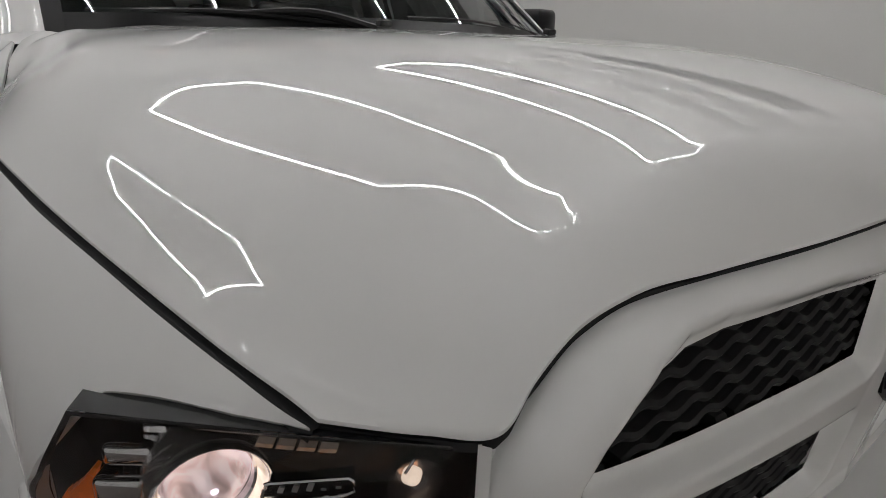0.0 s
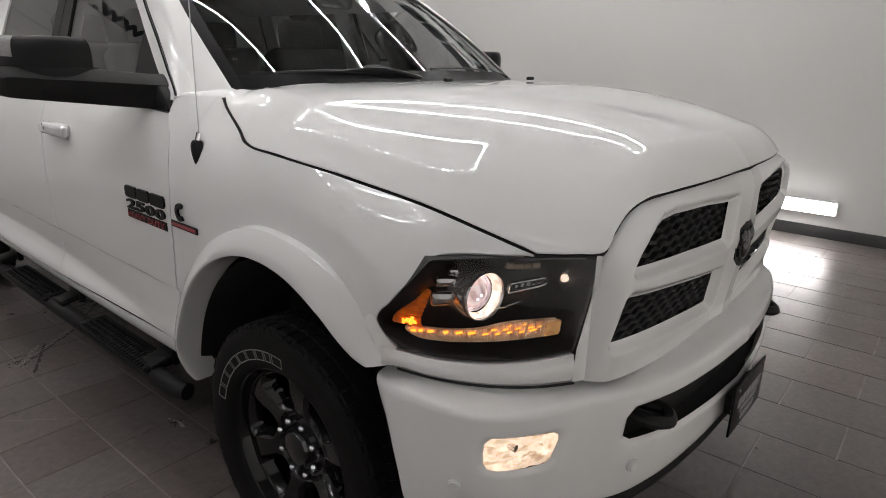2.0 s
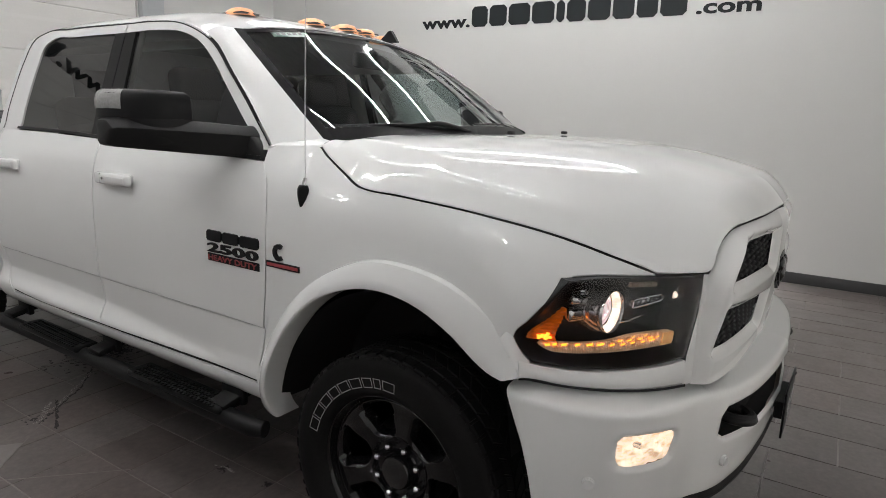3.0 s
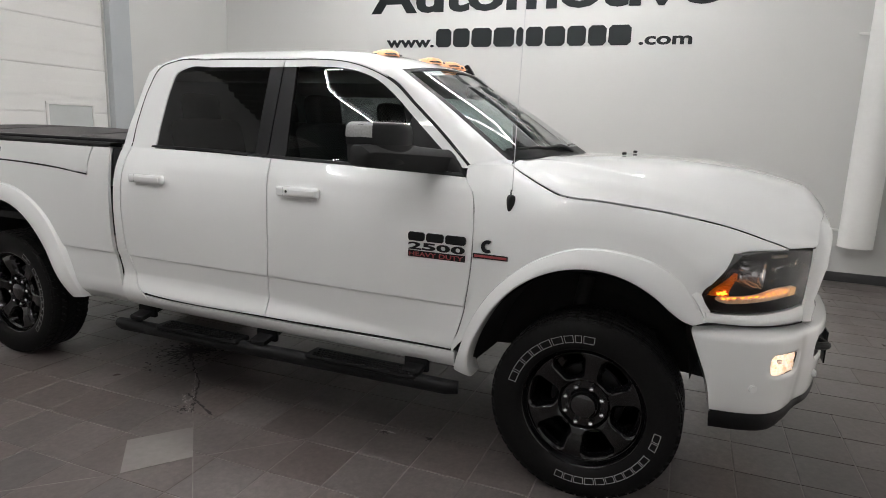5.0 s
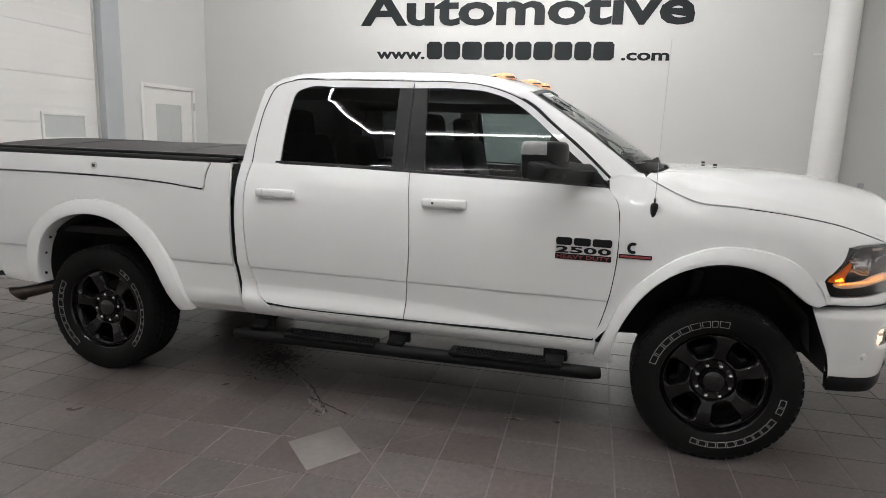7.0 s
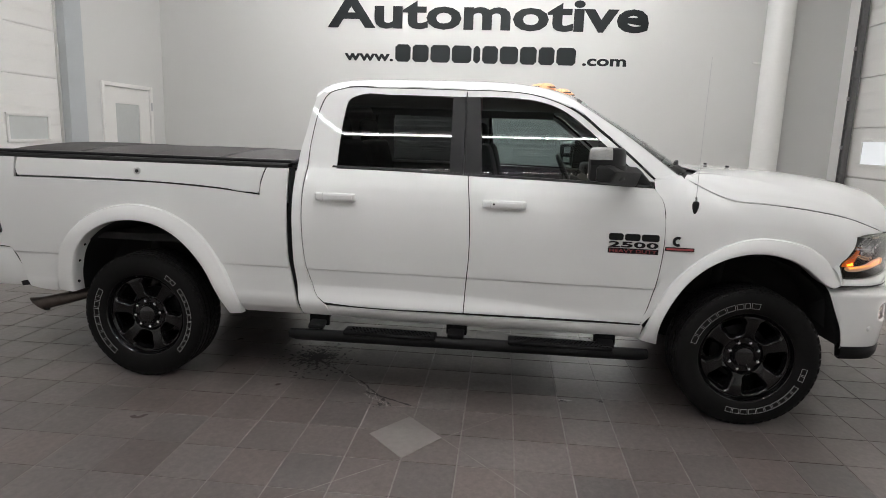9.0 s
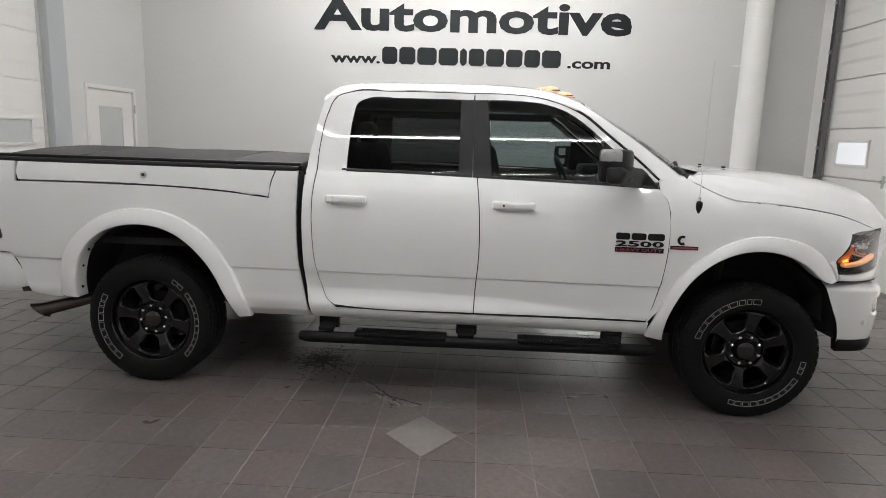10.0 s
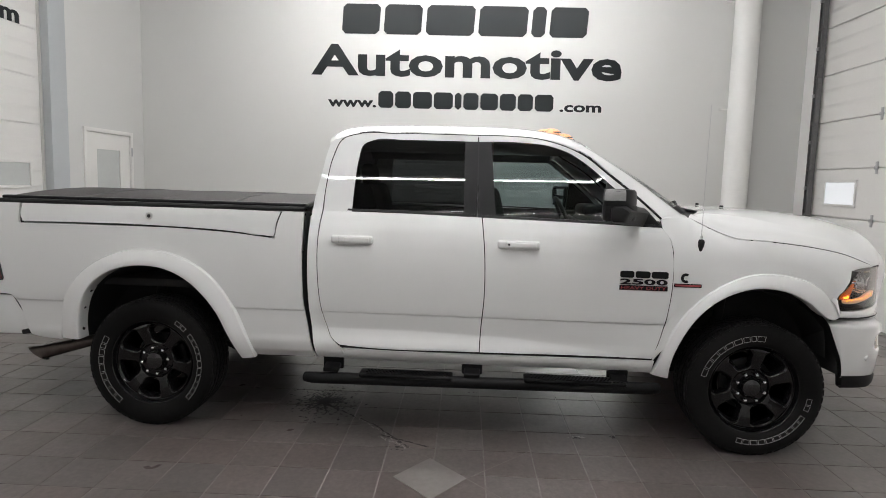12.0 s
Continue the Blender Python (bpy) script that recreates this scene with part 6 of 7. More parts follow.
# front bumper
PLAN = [(-0.975, -0.372), (-0.986, -0.42), (-0.984, -0.52), (-0.966, -0.62), (-0.932, -0.695), (-0.865, -0.757), (-0.785, -0.797), (-0.70, -0.842), (-0.61, -0.893), (-0.47, -0.935), (-0.25, -0.965), (0.0, -0.976)]
half_plan = spl([(x, y + 0.012 * min(1.0, abs(x) / 0.6) * (abs(x) < 0.75)) for x, y in PLAN], 181)
plan = np.concatenate([half_plan, (half_plan * (-1, 1))[::-1][1:]], 0)
tang = np.gradient(plan, axis=0)
norm = np.stack([tang[:, 1], -tang[:, 0]], 1)
norm /= np.linalg.norm(norm, axis=1)[:, None]
if norm[180, 1] > 0:
    norm = -norm
arc = np.r_[0, np.cumsum(np.linalg.norm(np.diff(plan, axis=0), axis=1))]
NV = 84
back_off = knots((0.50, 0.055), (0.52, 0.022), (0.545, 0.014), (0.60, 0.008), (0.68, 0.001), (0.76, 0.0), (0.815, 0.001), (0.830, 0.005), (0.840, 0.016), (0.848, 0.045), (0.856, 0.090), (0.866, 0.14))
FOG = [(-0.924, 0.771), (-0.933, 0.758), (-0.935, 0.735), (-0.934, 0.704), (-0.928, 0.691), (-0.915, 0.686), (-0.815, 0.688), (-0.800, 0.697), (-0.782, 0.744), (-0.784, 0.757), (-0.796, 0.765), (-0.86, 0.771)]
SLOT = [(0.0, 0.772), (0.45, 0.775), (0.585, 0.778), (0.606, 0.755), (0.612, 0.705), (0.590, 0.690), (0.40, 0.672), (0.0, 0.660)]


def bump_hole(x, z):
    a = abs(x)
    return min(inside(SLOT, a, z), inside([(-q, w) for q, w in FOG], a, z))


bp = np.zeros((len(plan), NV, 3))
hole = np.zeros((len(plan), NV))
for i in range(len(plan)):
    x, y = plan[i]
    a = min(arc[i], arc[-1] - arc[i])
    lift = 0.03 * max(0.0, 1 - abs(x) / 0.55)
    for j in range(NV):
        z = 0.505 + (0.866 - 0.505) * j / (NV - 1)
        d = float(back_off(z))
        zz = z + lift * max(0.0, (0.66 - z) / 0.155) + (0.0 if abs(x) > 0.66 else -0.008) * max(0.0, (z - 0.83) / 0.04)
        xs, zs, h = snap(x, zz, bump_hole, 0.0036)
        hole[i, j] = h
        t = min(1, max(0, (0.016 - h) / 0.016))
        d += 0.010 * t * t
        shift = (xs - x) / max(0.25, abs(norm[i, 1]))
        w = max(0.0, 1 - a / 0.16)
        slant = 0.145 * (0.87 - zs) / 0.36 * w * w * (1 if y > -0.70 else 0)
        bp[i, j] = (x - norm[i, 0] * d - norm[i, 1] * shift, y - norm[i, 1] * d + norm[i, 0] * shift - slant, zs)
bumper = put("front_bumper", mesh("front_bumper", *grid(bp, (0, -1, 0), None, lambda i, j: hole[i:i + 2, j:j + 2].max() <= 1e-6), 50), PAINT, truck, "white front bumper with fog lamps")
both("bumper_end", grid(np.stack([bp[0], bp[0] + (0.09, 0.01, 0)], 1), (0, 1, 0)), PLASTIC, bumper)
slot_back = grid(np.array([[(x, float(np.interp(abs(x), [0, 0.25, 0.47, 0.61, 0.7], [-0.976, -0.960, -0.926, -0.881, -0.830])) + 0.07 - 0.045 * k, z) for k, z in ((1, 0.640), (0, 0.650), (0, 0.790), (1, 0.800))] for x in np.linspace(-0.64, 0.64, 40)]), (0, -1, 0))
put("bumper_slot", mesh("bumper_slot", *slot_back), DARK, bumper)
valance = []
for i in range(10, len(plan) - 10, 3):
    (x, y), n = plan[i], norm[i]
    a = min(arc[i], arc[-1] - arc[i])
    w = max(0.0, 1 - a / 0.16)
    y -= 0.147 * w * w * (1 if y > -0.70 else 0)
    deep = (0.020 + 0.038 * min(1.0, max(0.0, abs(x) - 0.62) / 0.28)) * min(1.0, 0.25 + a / 0.12)
    up = 0.03 * max(0.0, 1 - abs(x) / 0.55)
    valance.append([(x - n[0] * d, y - n[1] * d, z + up) for d, z in ((0.020, 0.525), (0.014, 0.506), (0.018, 0.506 - 0.6 * deep), (0.030, 0.506 - deep), (0.070, 0.510 - deep), (0.085, 0.525))])
valance = np.array(valance)
put("valance", mesh("valance", *grid(valance, (0, -1, 0))), STEPB, bumper, "black lower lip")
for sx in (-1, 1):
    hook = spl([(sx * 0.50, -0.78, 0.738), (sx * 0.47, -0.86, 0.732), (sx * 0.455, -0.915, 0.726), (sx * 0.49, -0.940, 0.722), (sx * 0.53, -0.915, 0.726), (sx * 0.535, -0.84, 0.732)], 24)
    put("tow_hook", mesh("tow_hook", *sweep(hook, 0.017, 10)), PLASTIC, bumper)
    # fog lamp
    g = []
    for u in np.linspace(0, 1, 12):
        col = []
        for v in np.linspace(0, 1, 8):
            x = -0.945 + 0.175 * u
            z = 0.676 + 0.108 * v
            k = int(np.argmin(np.abs(half_plan[:, 0] - x) + (half_plan[:, 1] > -0.60) * 9))
            col.append((sx * -x * 1.0, half_plan[k, 1] + 0.020, z))
        g.append(col)
    g = np.array(g)
    g[..., 0] *= 0.992
    fog = put("fog_lamp", mesh("fog_lamp", *grid(g + (0, 0.040, 0), (0, -1, 0))), STEEL, bumper, "lit fog lamp with a faceted reflector")
    put("fog_lens", mesh("fog_lens", *grid(g + (0, -0.003, 0), (0, -1, 0))), LENS, fog, "clear lens")
    back = []
    for i in range(31):
        x = -0.955 + 0.235 * i / 30
        k = int(np.argmin(np.abs(half_plan[:, 0] - x) + (half_plan[:, 1] > -0.60) * 9))
        back.append([(sx * -x, half_plan[k, 1] + 0.030 + 0.012 * math.sin(math.pi * i / 30) + 0.0025 * ((i // 2 + j // 2) % 2), 0.666 + 0.128 * j / 15) for j in range(16)])
    put("fog_reflector", mesh("fog_reflector", *grid(np.array(back), (0, -1, 0)), 8), FOGA, fog, "glowing faceted reflector")
    bulb = Vector((sx * 0.862, float(np.interp(0.47, np.linspace(0, 1, 12), g[:, 0, 1])) + 0.010, 0.732))
    part("fog_bulb", rod(bmesh.new(), bulb, bulb + Vector((0, 0.03, 0)), 0.009, n=16), SILVER, fog, "chrome bulb shield")
    for x, y, z, nx, ny in ((-0.964, -0.634, 0.637, -0.9, -0.43), (-0.58, -0.898, 0.615, -0.35, -0.94)):
        n = Vector((sx * abs(nx), ny, 0)).normalized() 
        c = Vector((sx * abs(x), y, z)) - n * 0.012
        sensor = part("parking_sensor", rod(bmesh.new(), c - n * 0.01, c + n * 0.015, 0.0135, n=20), PAINT, bumper, "round white sensor")
        part("sensor_ring", rod(bmesh.new(), c - n * 0.01, c + n * 0.0105, 0.017, n=20), PAINT, sensor)
# black plate with grey bars
plate_ob = part("number_plate", block((0.305, 0.008, 0.160), (0, -1.000, 0.612), 0.004, 2), PLATEB, truck, "black dealer plate with grey bars")
part("plate_bracket", block((0.22, 0.03, 0.06), (0, -0.982, 0.612), 0.004, 1), PLASTIC, plate_ob)
PF = Matrix(((1, 0, 0, 0), (0, 0, -1, -1.0042), (0, 1, 0, 0), (0, 0, 0, 1)))
for w, h, x, z, ws in ((0.225, 0.030, -0.115, 0.612, (1, 1, 1.25, 1.25, 0.4, 1)), (0.17, 0.015, -0.085, 0.588, (1,) * 8), (0.13, 0.020, -0.065, 0.556, (1, 1, 1.25, 1.25, 0.4, 1))):
    bm = bars(ws, w, h, 0.002, 0.16, 0.15)
    bm.transform(Matrix.Translation((x, 0, z)) @ PF)
    part("plate_bars", bm, GREYINK, plate_ob)
for x in (-0.12, 0.12):
    part("plate_screw", rod(bmesh.new(), (x, -1.0035, 0.675), (x, -1.008, 0.675), 0.006, n=10), CHROME, plate_ob)
both("nose_backing", grid(patch([(-0.68, -0.74, 0.84), (0, -0.82, 0.82)], [(-0.66, -0.76, 1.16), (-0.58, -0.78, 1.235), (-0.3, -0.80, 1.275), (0, -0.83, 1.28)], [(-0.68, -0.74, 0.84), (-0.66, -0.76, 1.16)], [(0, -0.82, 0.82), (0, -0.83, 1.28)], 14, 8), (0, -1, 0)), DARK, truck)


# ---- wheels ----
TYRE_R = 0.414
tyre_half = [(0.262, 0.098), (0.270, 0.114), (0.280, 0.124), (0.304, 0.134), (0.345, 0.139), (0.375, 0.137), (0.392, 0.131), (0.402, 0.125), (0.4080, 0.114), (0.4095, 0.0)]
tyre_profile = [(r, -x) for r, x in tyre_half] + [(r, x) for r, x in tyre_half[::-1][1:]]
tyre_me = mesh("tyre", *lathe(tyre_profile, 96), 40)

# tread blocks in five staggered rows and shoulder lugs
verts, faces = [], []


def lug(a0, a1, x0, x1, r0, r1, skew=0.0):
    k = len(verts)
    for r, e in ((r0, 0.0), (r1, 0.0025)):
        for a, x in ((a0, x0), (a1, x0), (a1, x1), (a0, x1)):
            aa = a + skew * (x - x0) + (e / r if a == a0 else -e / r)
            xx = x + (e if x == x0 else -e)
            verts.append((xx, r * math.cos(aa), r * math.sin(aa)))
    faces.extend([(k + 4, k + 5, k + 6, k + 7)] + [(k + i, k + (i + 1) % 4, k + 4 + (i + 1) % 4, k + 4 + i) for i in range(4)])


N = 54
for i in range(N):
    a = 2 * math.pi * i / N
    w = 2 * math.pi / N
    for k, (x0, x1) in enumerate(((-0.072, -0.034), (-0.028, 0.028), (0.034, 0.072))):
        o = (k % 2) * w * 0.5
        lug(a + o + 0.04 * w, a + o + 0.94 * w, x0, x1, 0.4065, TYRE_R, (1.2, -1.6, 1.2)[k])
    for sx in (-1, 1):
        o = 0.25 * w
        x0, x1 = (0.080, 0.119) if sx > 0 else (-0.119, -0.080)
        lug(a + o + 0.05 * w, a + o + 0.93 * w, x0, x1, 0.404, TYRE_R - 0.0015)
        lug(a + o + 0.08 * w, a + o + (0.5 if i % 2 else 0.86) * w, sx * 0.1255 - 0.005, sx * 0.1255 + 0.005, 0.385, 0.4045)
tread_me = mesh("tread", verts, faces, 20)


def ring_bars(spans, r0, r1, line=0.0027):
    """Outlined plain bars on the sidewall, each from one angle to another, in degrees."""
    v, f = [], []
    for a0, a1 in spans:
        outer = [(r0, a0), (r0, a1), (r1, a1), (r1, a0)]
        da = line / ((r0 + r1) / 2) * 180 / math.pi
        inner = [(r0 + line, a0 + da), (r0 + line, a1 - da), (r1 - line, a1 - da), (r1 - line, a0 + da)]
        k = len(v)
        for r, a in outer + inner:
            x = -float(np.interp(r, [0.262, 0.270, 0.280, 0.304, 0.345, 0.375, 0.392], [0.098, 0.114, 0.124, 0.134, 0.139, 0.137, 0.131])) - 0.0012
            v.append((x, r * math.cos(radians(a)), r * math.sin(radians(a))))
        f += [(k + i, k + (i + 1) % 4, k + 4 + (i + 1) % 4, k + 4 + i) for i in range(4)]
    return v, f


# rim face: six windows in a dished disc
face_x = knots((0.040, -0.066), (0.062, -0.066), (0.070, -0.048), (0.104, -0.048), (0.114, -0.066), (0.150, -0.078), (0.215, -0.088), (0.246, -0.086), (0.254, -0.080), (0.259, -0.094), (0.264, -0.108), (0.270, -0.116), (0.276, -0.110))
radii = np.r_[np.linspace(0.040, 0.108, 16), np.linspace(0.112, 0.246, 46), np.linspace(0.249, 0.276, 14)]
NA = 240
rim_pts = np.zeros((NA + 1, len(radii), 3))
open_cell = np.zeros((NA + 1, len(radii)))
for i in range(NA + 1):
    a = 2 * math.pi * i / NA
    b = (a % (math.pi / 3)) - math.pi / 6
    for j, r in enumerate(radii):
        half = 0.205 + 0.080 * (r - 0.130) / 0.10
        rr = 0.018
        dx, dr = abs(b) * r - half * r + rr, max(0.134 - r, r - 0.222 - 0.006 * math.cos(3 * b)) + rr
        d = math.hypot(max(dx, 0), max(dr, 0)) + min(max(dx, dr), 0) - rr
        open_cell[i, j] = d
        t = min(1, max(0, (0.017 - d) / 0.017))
        step = min(1, max(0, (0.021 - d) / 0.005))
        x = float(face_x(r)) + 0.005 * step * step * (3 - 2 * step) + 0.036 * t ** 1.5
        rim_pts[i, j] = (x, r * math.cos(a + math.pi / 6), r * math.sin(a + math.pi / 6))
rim_me = mesh("rim", *grid(rim_pts, (-1, 0, 0), None, lambda i, j: open_cell[i:i + 2, j:j + 2].max() < 0.002), 40)
barrel_me = mesh("wheel", *lathe([(0.274, -0.108), (0.262, -0.098), (0.250, -0.06), (0.246, 0.0), (0.248, 0.08), (0.250, 0.11), (0.256, 0.12), (0.10, 0.12), (0.10, 0.02), (0.03, 0.02)], 64), 40)
drum_me = mesh("brake_disc", *lathe([(0.165, 0.040), (0.165, 0.02), (0.155, 0.015), (0.09, 0.015), (0.085, -0.02), (0.02, -0.02)], 48), 30)
cap_me = mesh("centre_cap", *lathe([(0.0005, -0.090), (0.034, -0.089), (0.052, -0.084), (0.060, -0.072), (0.061, -0.045)], 40), 40)
nut = bmesh.new()
rod(nut, (-0.075, 0, 0), (-0.045, 0, 0), 0.0120, n=6)
bmesh.ops.create_uvsphere(nut, u_segments=10, v_segments=6, radius=0.0112, matrix=Matrix.Translation((-0.075, 0, 0)))
nut_me = bpy.data.meshes.new("lug_nut")
nut.to_mesh(nut_me)
nut.free()
nut_me.polygons.foreach_set("use_smooth", [True] * len(nut_me.polygons))
nut_me.set_sharp_from_angle(angle=radians(30))


def wheel(x, y, turn, spin, marks):
    """A wheel with its tyre; the face is turned outwards."""
    hub = put("wheel", barrel_me, RIMB, truck, "gloss black six-window wheel", Matrix.Translation((x, y, TYRE_R - 0.002)) @ Matrix.Rotation(turn, 4, "Z") @ Matrix.Rotation(spin, 4, "X"))
    put("tyre", tyre_me, RUBBER, hub, "black all-terrain tyre")
    put("tread", tread_me, RUBBER, hub)
    put("rim", rim_me, RIMB, hub)
    put("brake_disc", drum_me, SATIN, hub)
    put("centre_cap", cap_me, GLOSSB, hub)
    for k in range(8):
        a = 2 * math.pi * k / 8 + 0.2
        put("lug_nut", nut_me, CHROME, hub, "", Matrix.Translation((0, 0.087 * math.cos(a), 0.087 * math.sin(a))))
    for spans, r0, r1 in marks:
        for a0, a1 in spans:
            put("raised_bar", mesh("raised_bar", *ring_bars([(a0 - math.degrees(spin), a1 - math.degrees(spin))], r0, r1)), LETTER, hub, "outlined grey bar on the tyre wall")


def spread(a0, widths, gap=1.3):
    """Angles of bars one after another from a0 on, in degrees."""
    out, a = [], a0
    for w in widths:
        if w > 0:
            out.append((a, a + w))
        a += abs(w) + gap
    return out


# angles grow from the rear (+y) over the top
NAME, MODEL = (8.6, 9, 8.6, 8, 8.6, 8.6, 7, 5, 8.4), (7, 6, -5, 7, 7.4, 7.4, 7, 7, 7.4, 7.4, 7.4, 7, 6.4)
FRONT = ((spread(14, NAME), 0.306, 0.340), (spread(186, MODEL, 0.9), 0.308, 0.338))
REAR_M = ((spread(-52, NAME), 0.306, 0.340), (spread(122, MODEL, 0.9), 0.308, 0.338))
wheel(-0.853, 0.015, 0.0, radians(8), FRONT)
wheel(-0.853, 3.785, 0.0, radians(-20), REAR_M)
wheel(0.853, 0.015, math.pi, radians(30), ())
wheel(0.853, 3.785, math.pi, radians(10), ())

# ---- cabin ----
for x in (-0.42, 0.42):
    for y, name in ((1.30, "front_seat"), (2.22, "rear_seat")):
        bm = block((0.54, 0.52, 0.20), (x, y, 0.95), 0.06, 4)
        seat = part(name, bm, CLOTH, truck, "dark cloth seat")
        part("backrest", block((0.52, 0.16, 0.66), (x, y + 0.30, 1.27), 0.06, 4, Matrix.Rotation(radians(-14), 4, "X")), CLOTH, seat)
        part("headrest", block((0.27, 0.11, 0.19), (x, y + 0.41, 1.655), 0.045, 4, Matrix.Rotation(radians(-8), 4, "X")), CLOTH, seat)
        for dx in (-0.05, 0.05):
            part("headrest_post", rod(bmesh.new(), (x + dx, y + 0.40, 1.50), (x + dx, y + 0.41, 1.62), 0.007, n=8), STEEL, seat)
part("console", block((0.26, 0.9, 0.34), (0, 1.15, 0.95), 0.05, 3), TRIM, truck)
dash = np.array([[(x, y + 0.03 * abs(x), z) for y, z in ((0.36, 1.425), (0.50, 1.440), (0.68, 1.430), (0.82, 1.395), (0.90, 1.32), (0.88, 1.20), (0.80, 1.0))] for x in np.linspace(-0.84, 0.84, 20)])
put("dashboard", mesh("dashboard", *grid(dash, (0, 0, 1))), TRIM, truck)
part("instrument_hood", block((0.42, 0.22, 0.09), (0.42, 0.80, 1.425), 0.035, 3), TRIM, truck)
ring = [(0.42 + 0.19 * math.cos(a), 1.02 + 0.19 * math.sin(a) * math.sin(radians(25)), 1.34 + 0.19 * math.sin(a) * math.cos(radians(25))) for a in np.linspace(0, 2 * math.pi, 41)]
wheel_ob = put("steering_wheel", mesh("steering_wheel", *sweep(ring, 0.016, 10, False)), TRIM, truck, "dark steering wheel")
bm = rod(bmesh.new(), (0.42, 0.82, 1.24), (0.42, 1.01, 1.335), 0.05, n=16)
rounded(bm, (0.34, 0.03, 0.05), (0.42, 1.02, 1.34), 0.012)
part("wheel_spokes", bm, TRIM, wheel_ob)
lin = np.array([[(x, y, 1.90 - 0.10 * (abs(x) / 0.70) ** 4) for y in np.linspace(1.14, 2.66, 10)] for x in np.linspace(-0.70, 0.70, 16)])
put("roof_lining", mesh("roof_lining", *grid(lin, (0, 0, -1))), LINING, truck)
for sx in (-1, 1):
    part("door_card", block((0.05, 1.0, 0.70), (sx * 0.86, 1.18, 1.05), 0.03, 3), TRIM, truck)
    part("door_card", block((0.05, 0.86, 0.70), (sx * 0.86, 2.16, 1.05), 0.03, 3), TRIM, truck)
    part("inner_post", block((0.05, 0.10, 0.55), (sx * 0.79, 1.72, 1.63), 0.02, 3, Matrix.Rotation(sx * radians(-18), 4, "Y")), LINING, truck)
rear_mirror = part("inside_mirror", block((0.24, 0.04, 0.07), (0.0, 0.93, 1.80), 0.018, 3), TRIM, truck)
part("mirror_stem", rod(bmesh.new(), (0, 0.90, 1.84), (0, 0.93, 1.81), 0.012, n=10), TRIM, rear_mirror)
st = patch([(-0.535, 1.015, 1.838), (-0.37, 0.985, 1.856)], [(-0.53, 1.045, 1.858), (-0.365, 1.015, 1.876)], [(-0.535, 1.015, 1.838), (-0.53, 1.045, 1.858)], [(-0.37, 0.985, 1.856), (-0.365, 1.015, 1.876)], 6, 4)
sticker = put("screen_sticker", mesh("screen_sticker", *grid(st + (0, -0.012, 0.016), (0, -1, 1))), STICKER, truck, "pale green stock sticker with grey bars")
g = []
for k in range(5):
    u0 = 0.12 + 0.16 * k
    q = [st[0, 0] * (1 - u) * (1 - v) + st[-1, 0] * u * (1 - v) + st[0, -1] * (1 - u) * v + st[-1, -1] * u * v + np.array((0, -0.013, 0.018)) for u, v in ((u0, 0.3), (u0 + 0.1, 0.3), (u0 + 0.1, 0.75), (u0, 0.75))]
    g.append(([tuple(p) for p in q], [(0, 1, 2, 3)]))
put("sticker_bars", mesh("sticker_bars", *joined(*g)), GREYINK, sticker)


# ---- the floor and its tiles ----
bm = room_box(bmesh.new(), XF - 0.2, XB + 0.2, YR - 0.2, YL + 0.2, -0.12, -0.003)
floor = room_part("floor", bm, GROUT, None, "dark slate-coloured tile floor with light joints", "floor", "structure")
PX, PY, X0, Y0 = 0.322, 0.2895, -1.390, 1.672
JOINT = 0.0065


def tile_mesh(name, w, d):
    bm = rounded(bmesh.new(), (w - JOINT, d - JOINT, 0.010), (0, 0, -0.005), 0)
    bmesh.ops.bevel(bm, geom=[e for e in bm.edges if all(v.co.z > -0.001 for v in e.verts)], offset=0.0009, segments=1, affect="EDGES")
    me = bpy.data.meshes.new(name)
    bm.to_mesh(me)
    bm.free()
    me.materials.append(TILE)
    return me


square = tile_mesh("tile", PX, PY)
rest = []
for i in range(-24, 6):
    for j in range(-18, 20):
        x, y = X0 + (i + 0.5) * PX, Y0 + (j + 0.5) * PY
        if not (XF < x < 0.45 and YR < y < YL):
            continue
        if -3.32 < x < 0.0 and -2.4 < y < 5.8 and len(floor.children) < 300:
            ob = new("tile", square)
            ob.parent = floor
            ob.matrix_basis = ROOM @ pose(x, y, random.uniform(-0.0006, 0.0006))
        else:
            rest.append((x, y, PX, PY))
edge = max(x + PX / 2 for x, y, w, d in rest if x < 0.45)
for i in range(14):
    for j in range(-8, 14):
        x, y = edge + (i + 0.5) * PX, Y0 + (j + 0.5 * (i % 2)) * 2 * PY
        if x < XB and YR < y < YL:
            rest.append((x, y, PX, 2 * PY))
verts, faces = [], []
for x, y, w, d in rest:
    z, w, d, k = random.uniform(-0.0006, 0.0006), (w - JOINT) / 2, (d - JOINT) / 2, len(verts)
    for a, b in ((-1, -1), (1, -1), (1, 1), (-1, 1)):
        p = ROOM @ Vector((x + a * w, y + b * d, z - 0.004))
        q = ROOM @ Vector((x + a * (w - 0.0009), y + b * (d - 0.0009), z))
        verts += [tuple(p), tuple(q)]
    faces += [(k + 1, k + 3, k + 5, k + 7)] + [(k + 2 * s, k + 2 * ((s + 1) % 4), k + 2 * ((s + 1) % 4) + 1, k + 2 * s + 1) for s in range(4)]
me = bpy.data.meshes.new("far_tiles")
me.from_pydata(verts, [], faces)
me.materials.append(TILE_FAR)
far = new("far_tiles", me)
far.parent = floor
tagged(far, "dark slate-coloured tiles laid to the walls", kind="stuff")

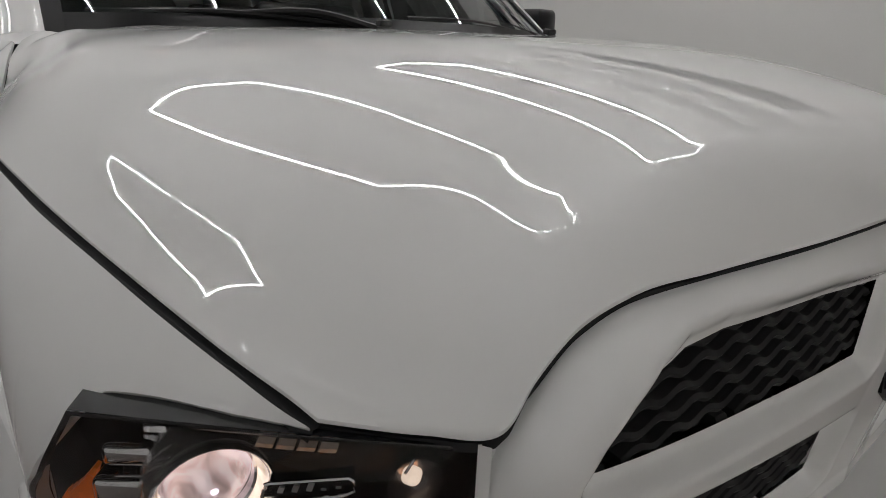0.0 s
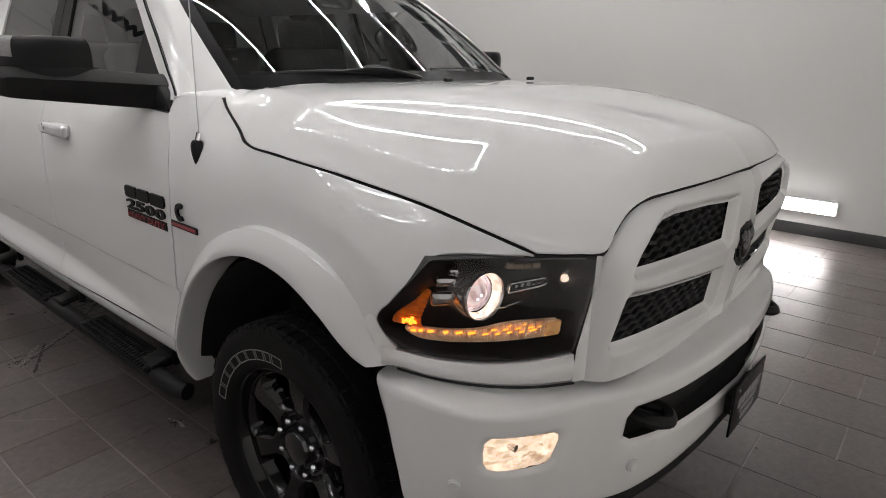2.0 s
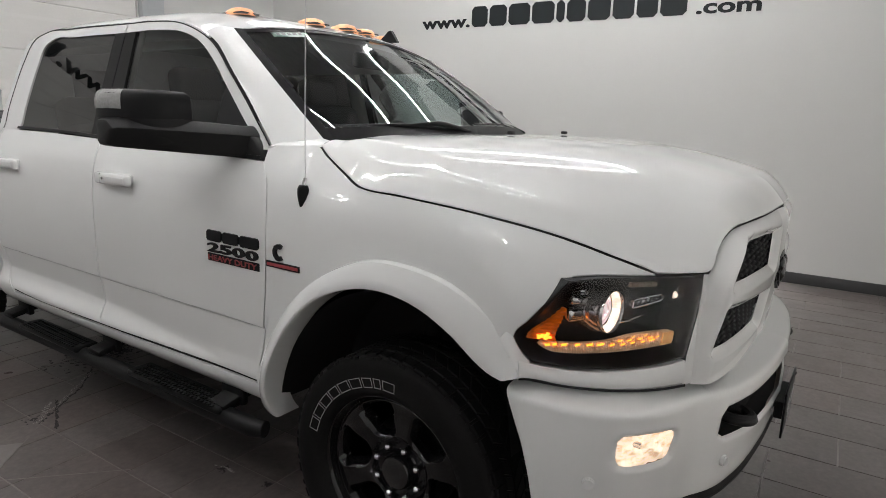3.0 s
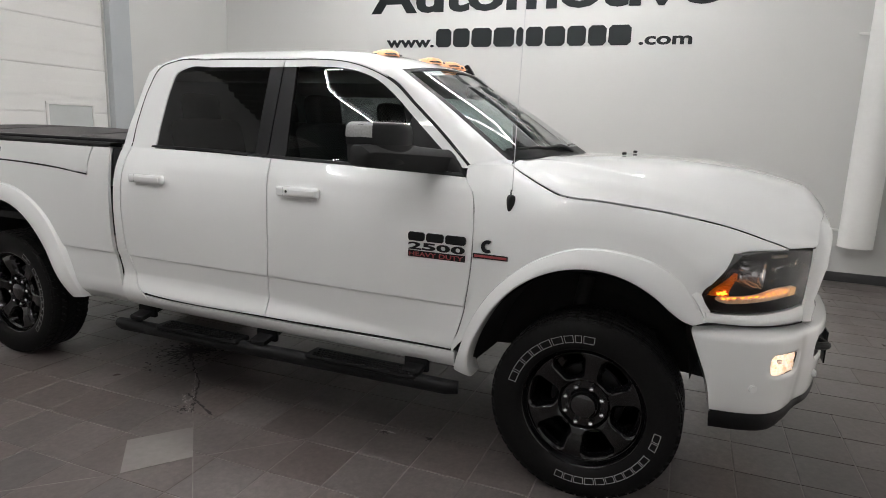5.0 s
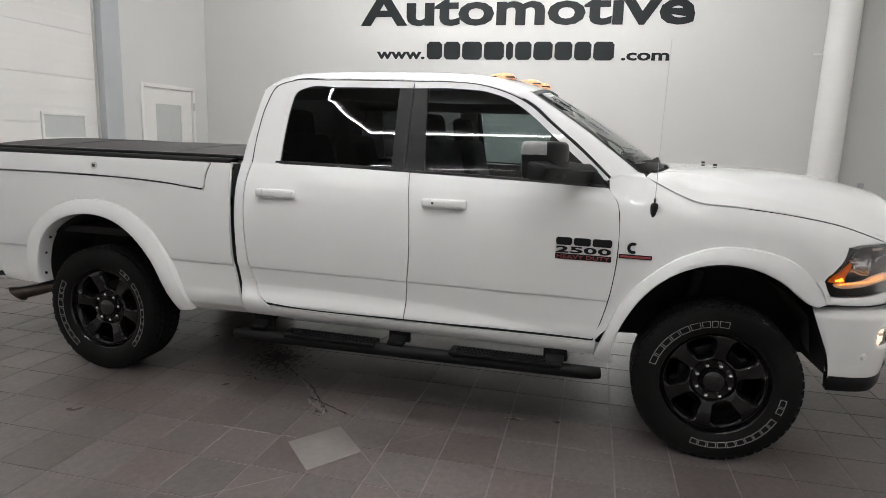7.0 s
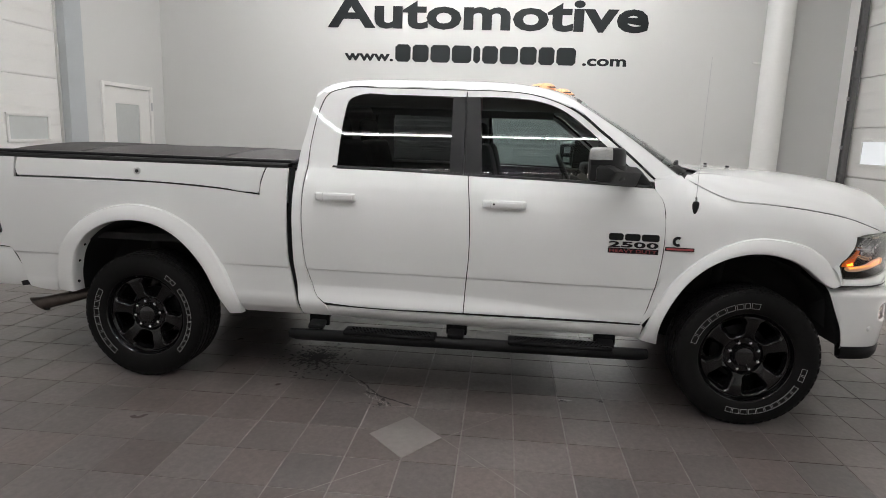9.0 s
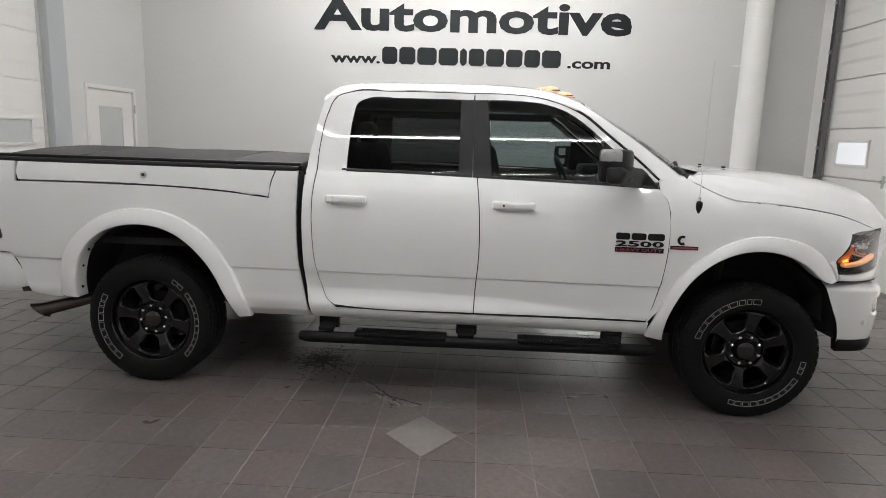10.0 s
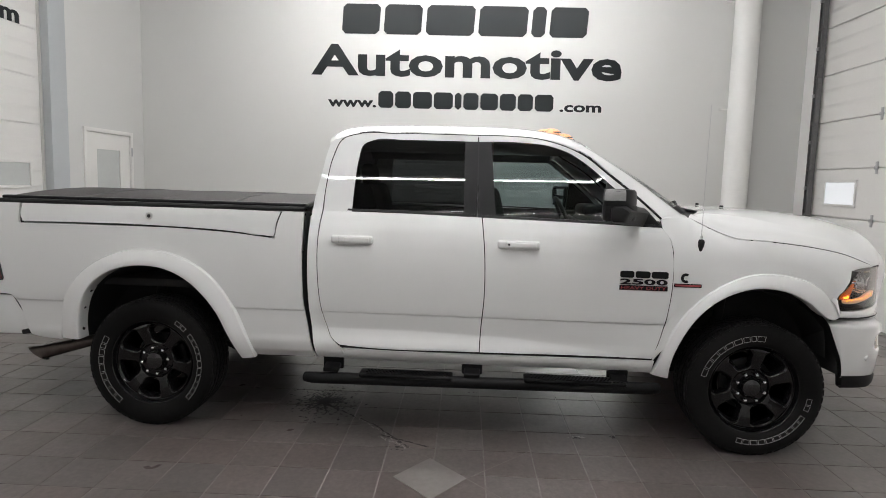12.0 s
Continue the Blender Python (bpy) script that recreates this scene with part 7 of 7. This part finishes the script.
# pale diamond tile over the drain and the cut joints that run to its corners
DRAIN = ((-1.505, 2.140), (-1.733, 1.918), (-1.480, 1.738), (-1.255, 1.957))
drain = part("drain_cover", plate(DRAIN, 0.004, Matrix.Translation((0, 0, 0.0005))), PALE, None)
tagged(drain, "pale stone diamond tile set over the floor drain", "floor tile")
joints = []
for (ax, ay), (bx, by) in (((-1.480, 1.738), (-1.08, 1.36)), ((-1.480, 1.738), (-2.05, 1.18)), ((-1.733, 1.918), (-2.25, 2.45)), ((-1.255, 1.957), (-0.90, 2.32))):
    d = Vector((bx - ax, by - ay, 0)).normalized()
    s = d.cross(Vector((0, 0, 1))) * 0.0028
    quad = [Vector((ax, ay, 0.0011)) - s, Vector((bx, by, 0.0011)) - s, Vector((bx, by, 0.0011)) + s, Vector((ax, ay, 0.0011)) + s]
    joints.append(([tuple(v) for v in quad], [(0, 1, 2, 3)]))
put("cut_joint", mesh("cut_joint", *joined(*joints)), GROUT, floor, "pale diagonal joints of the drain slope")

# oil and water stains
verts, faces = [], []


def blot(x, y, r, z, stretch=1.0, turn=0.0, ragged=0.35):
    k, n = len(verts), 11
    for i in range(n):
        a = 2 * math.pi * i / n
        q = r * (1 + random.uniform(-ragged, ragged))
        u, v = q * math.cos(a) * stretch, q * math.sin(a)
        verts.append((x + u * math.cos(turn) - v * math.sin(turn), y + u * math.sin(turn) + v * math.cos(turn), z))
    faces.append(tuple(range(k, k + n)))


for k in range(760):
    a, d = random.uniform(0, 2 * math.pi), abs(random.gauss(0, 0.135))
    blot(-0.40 + d * math.cos(a) * 1.3, 2.80 + d * math.sin(a), random.uniform(0.002, 0.0085), 0.0012 + k * 2e-6, random.uniform(1, 2.5), random.uniform(0, 3))
for k in range(9):
    a = 2 * math.pi * k / 9 + random.uniform(-0.2, 0.2)
    for s in range(10):
        d = 0.012 + 0.022 * s
        blot(-0.43 + d * math.cos(a), 2.80 + d * math.sin(a) * 0.8, 0.013 - 0.0010 * s, 0.0013 + (k * 10 + s) * 2e-6, 2.4, a)
for (ax, ay), (bx, by) in (((-0.46, 2.78), (-0.80, 2.36)), ((-0.80, 2.36), (-1.12, 2.10)), ((-0.95, 2.30), (-1.10, 1.98))):
    for s in range(28):
        t = s / 27
        blot(ax + (bx - ax) * t + random.uniform(-0.006, 0.006), ay + (by - ay) * t + random.uniform(-0.006, 0.006), random.uniform(0.0025, 0.007), 0.0013 + s * 3e-6, 2.4, math.atan2(by - ay, bx - ax))
for cx, cy, r in ((-1.11, 2.17, 0.06), (-0.835, 1.05, 0.035), (-0.8, 0.80, 0.02)):
    for k in range(26):
        a, d = random.uniform(0, 6.28), abs(random.gauss(0, r * 0.6))
        blot(cx + d * math.cos(a), cy + d * math.sin(a), random.uniform(0.002, 0.006), 0.0012 + k * 3e-6, random.uniform(1, 2), random.uniform(0, 3))
me = bpy.data.meshes.new("oil_stain")
me.from_pydata(verts, [], faces)
put("oil_stain", me, STAINM)
tagged(bpy.data.objects["oil_stain"], "dark dried oil splashes on the floor tiles", "stain", kind="stuff")

# pale crust where a puddle dried
verts, faces = [], []
for (ax, ay), (bx, by) in (((-0.66, 2.52), (-0.90, 2.30)), ((-0.90, 2.30), (-1.14, 2.12)), ((-0.98, 2.30), (-1.06, 2.20)), ((-0.84, 1.10), (-0.82, 0.98))):
    wob = 0.0
    for s in range(44):
        t = s / 43
        wob = wob * 0.7 + random.uniform(-0.007, 0.007)
        blot(ax + (bx - ax) * t + wob, ay + (by - ay) * t - wob, random.uniform(0.0010, 0.0026), 0.0022 + s * 3e-6, 2.4, math.atan2(by - ay, bx - ax))
me = bpy.data.meshes.new("dried_residue")
me.from_pydata(verts, [], faces)
put("dried_residue", me, CRUST)
tagged(bpy.data.objects["dried_residue"], "pale dried crust along the edge of a puddle mark", "stain", kind="stuff")
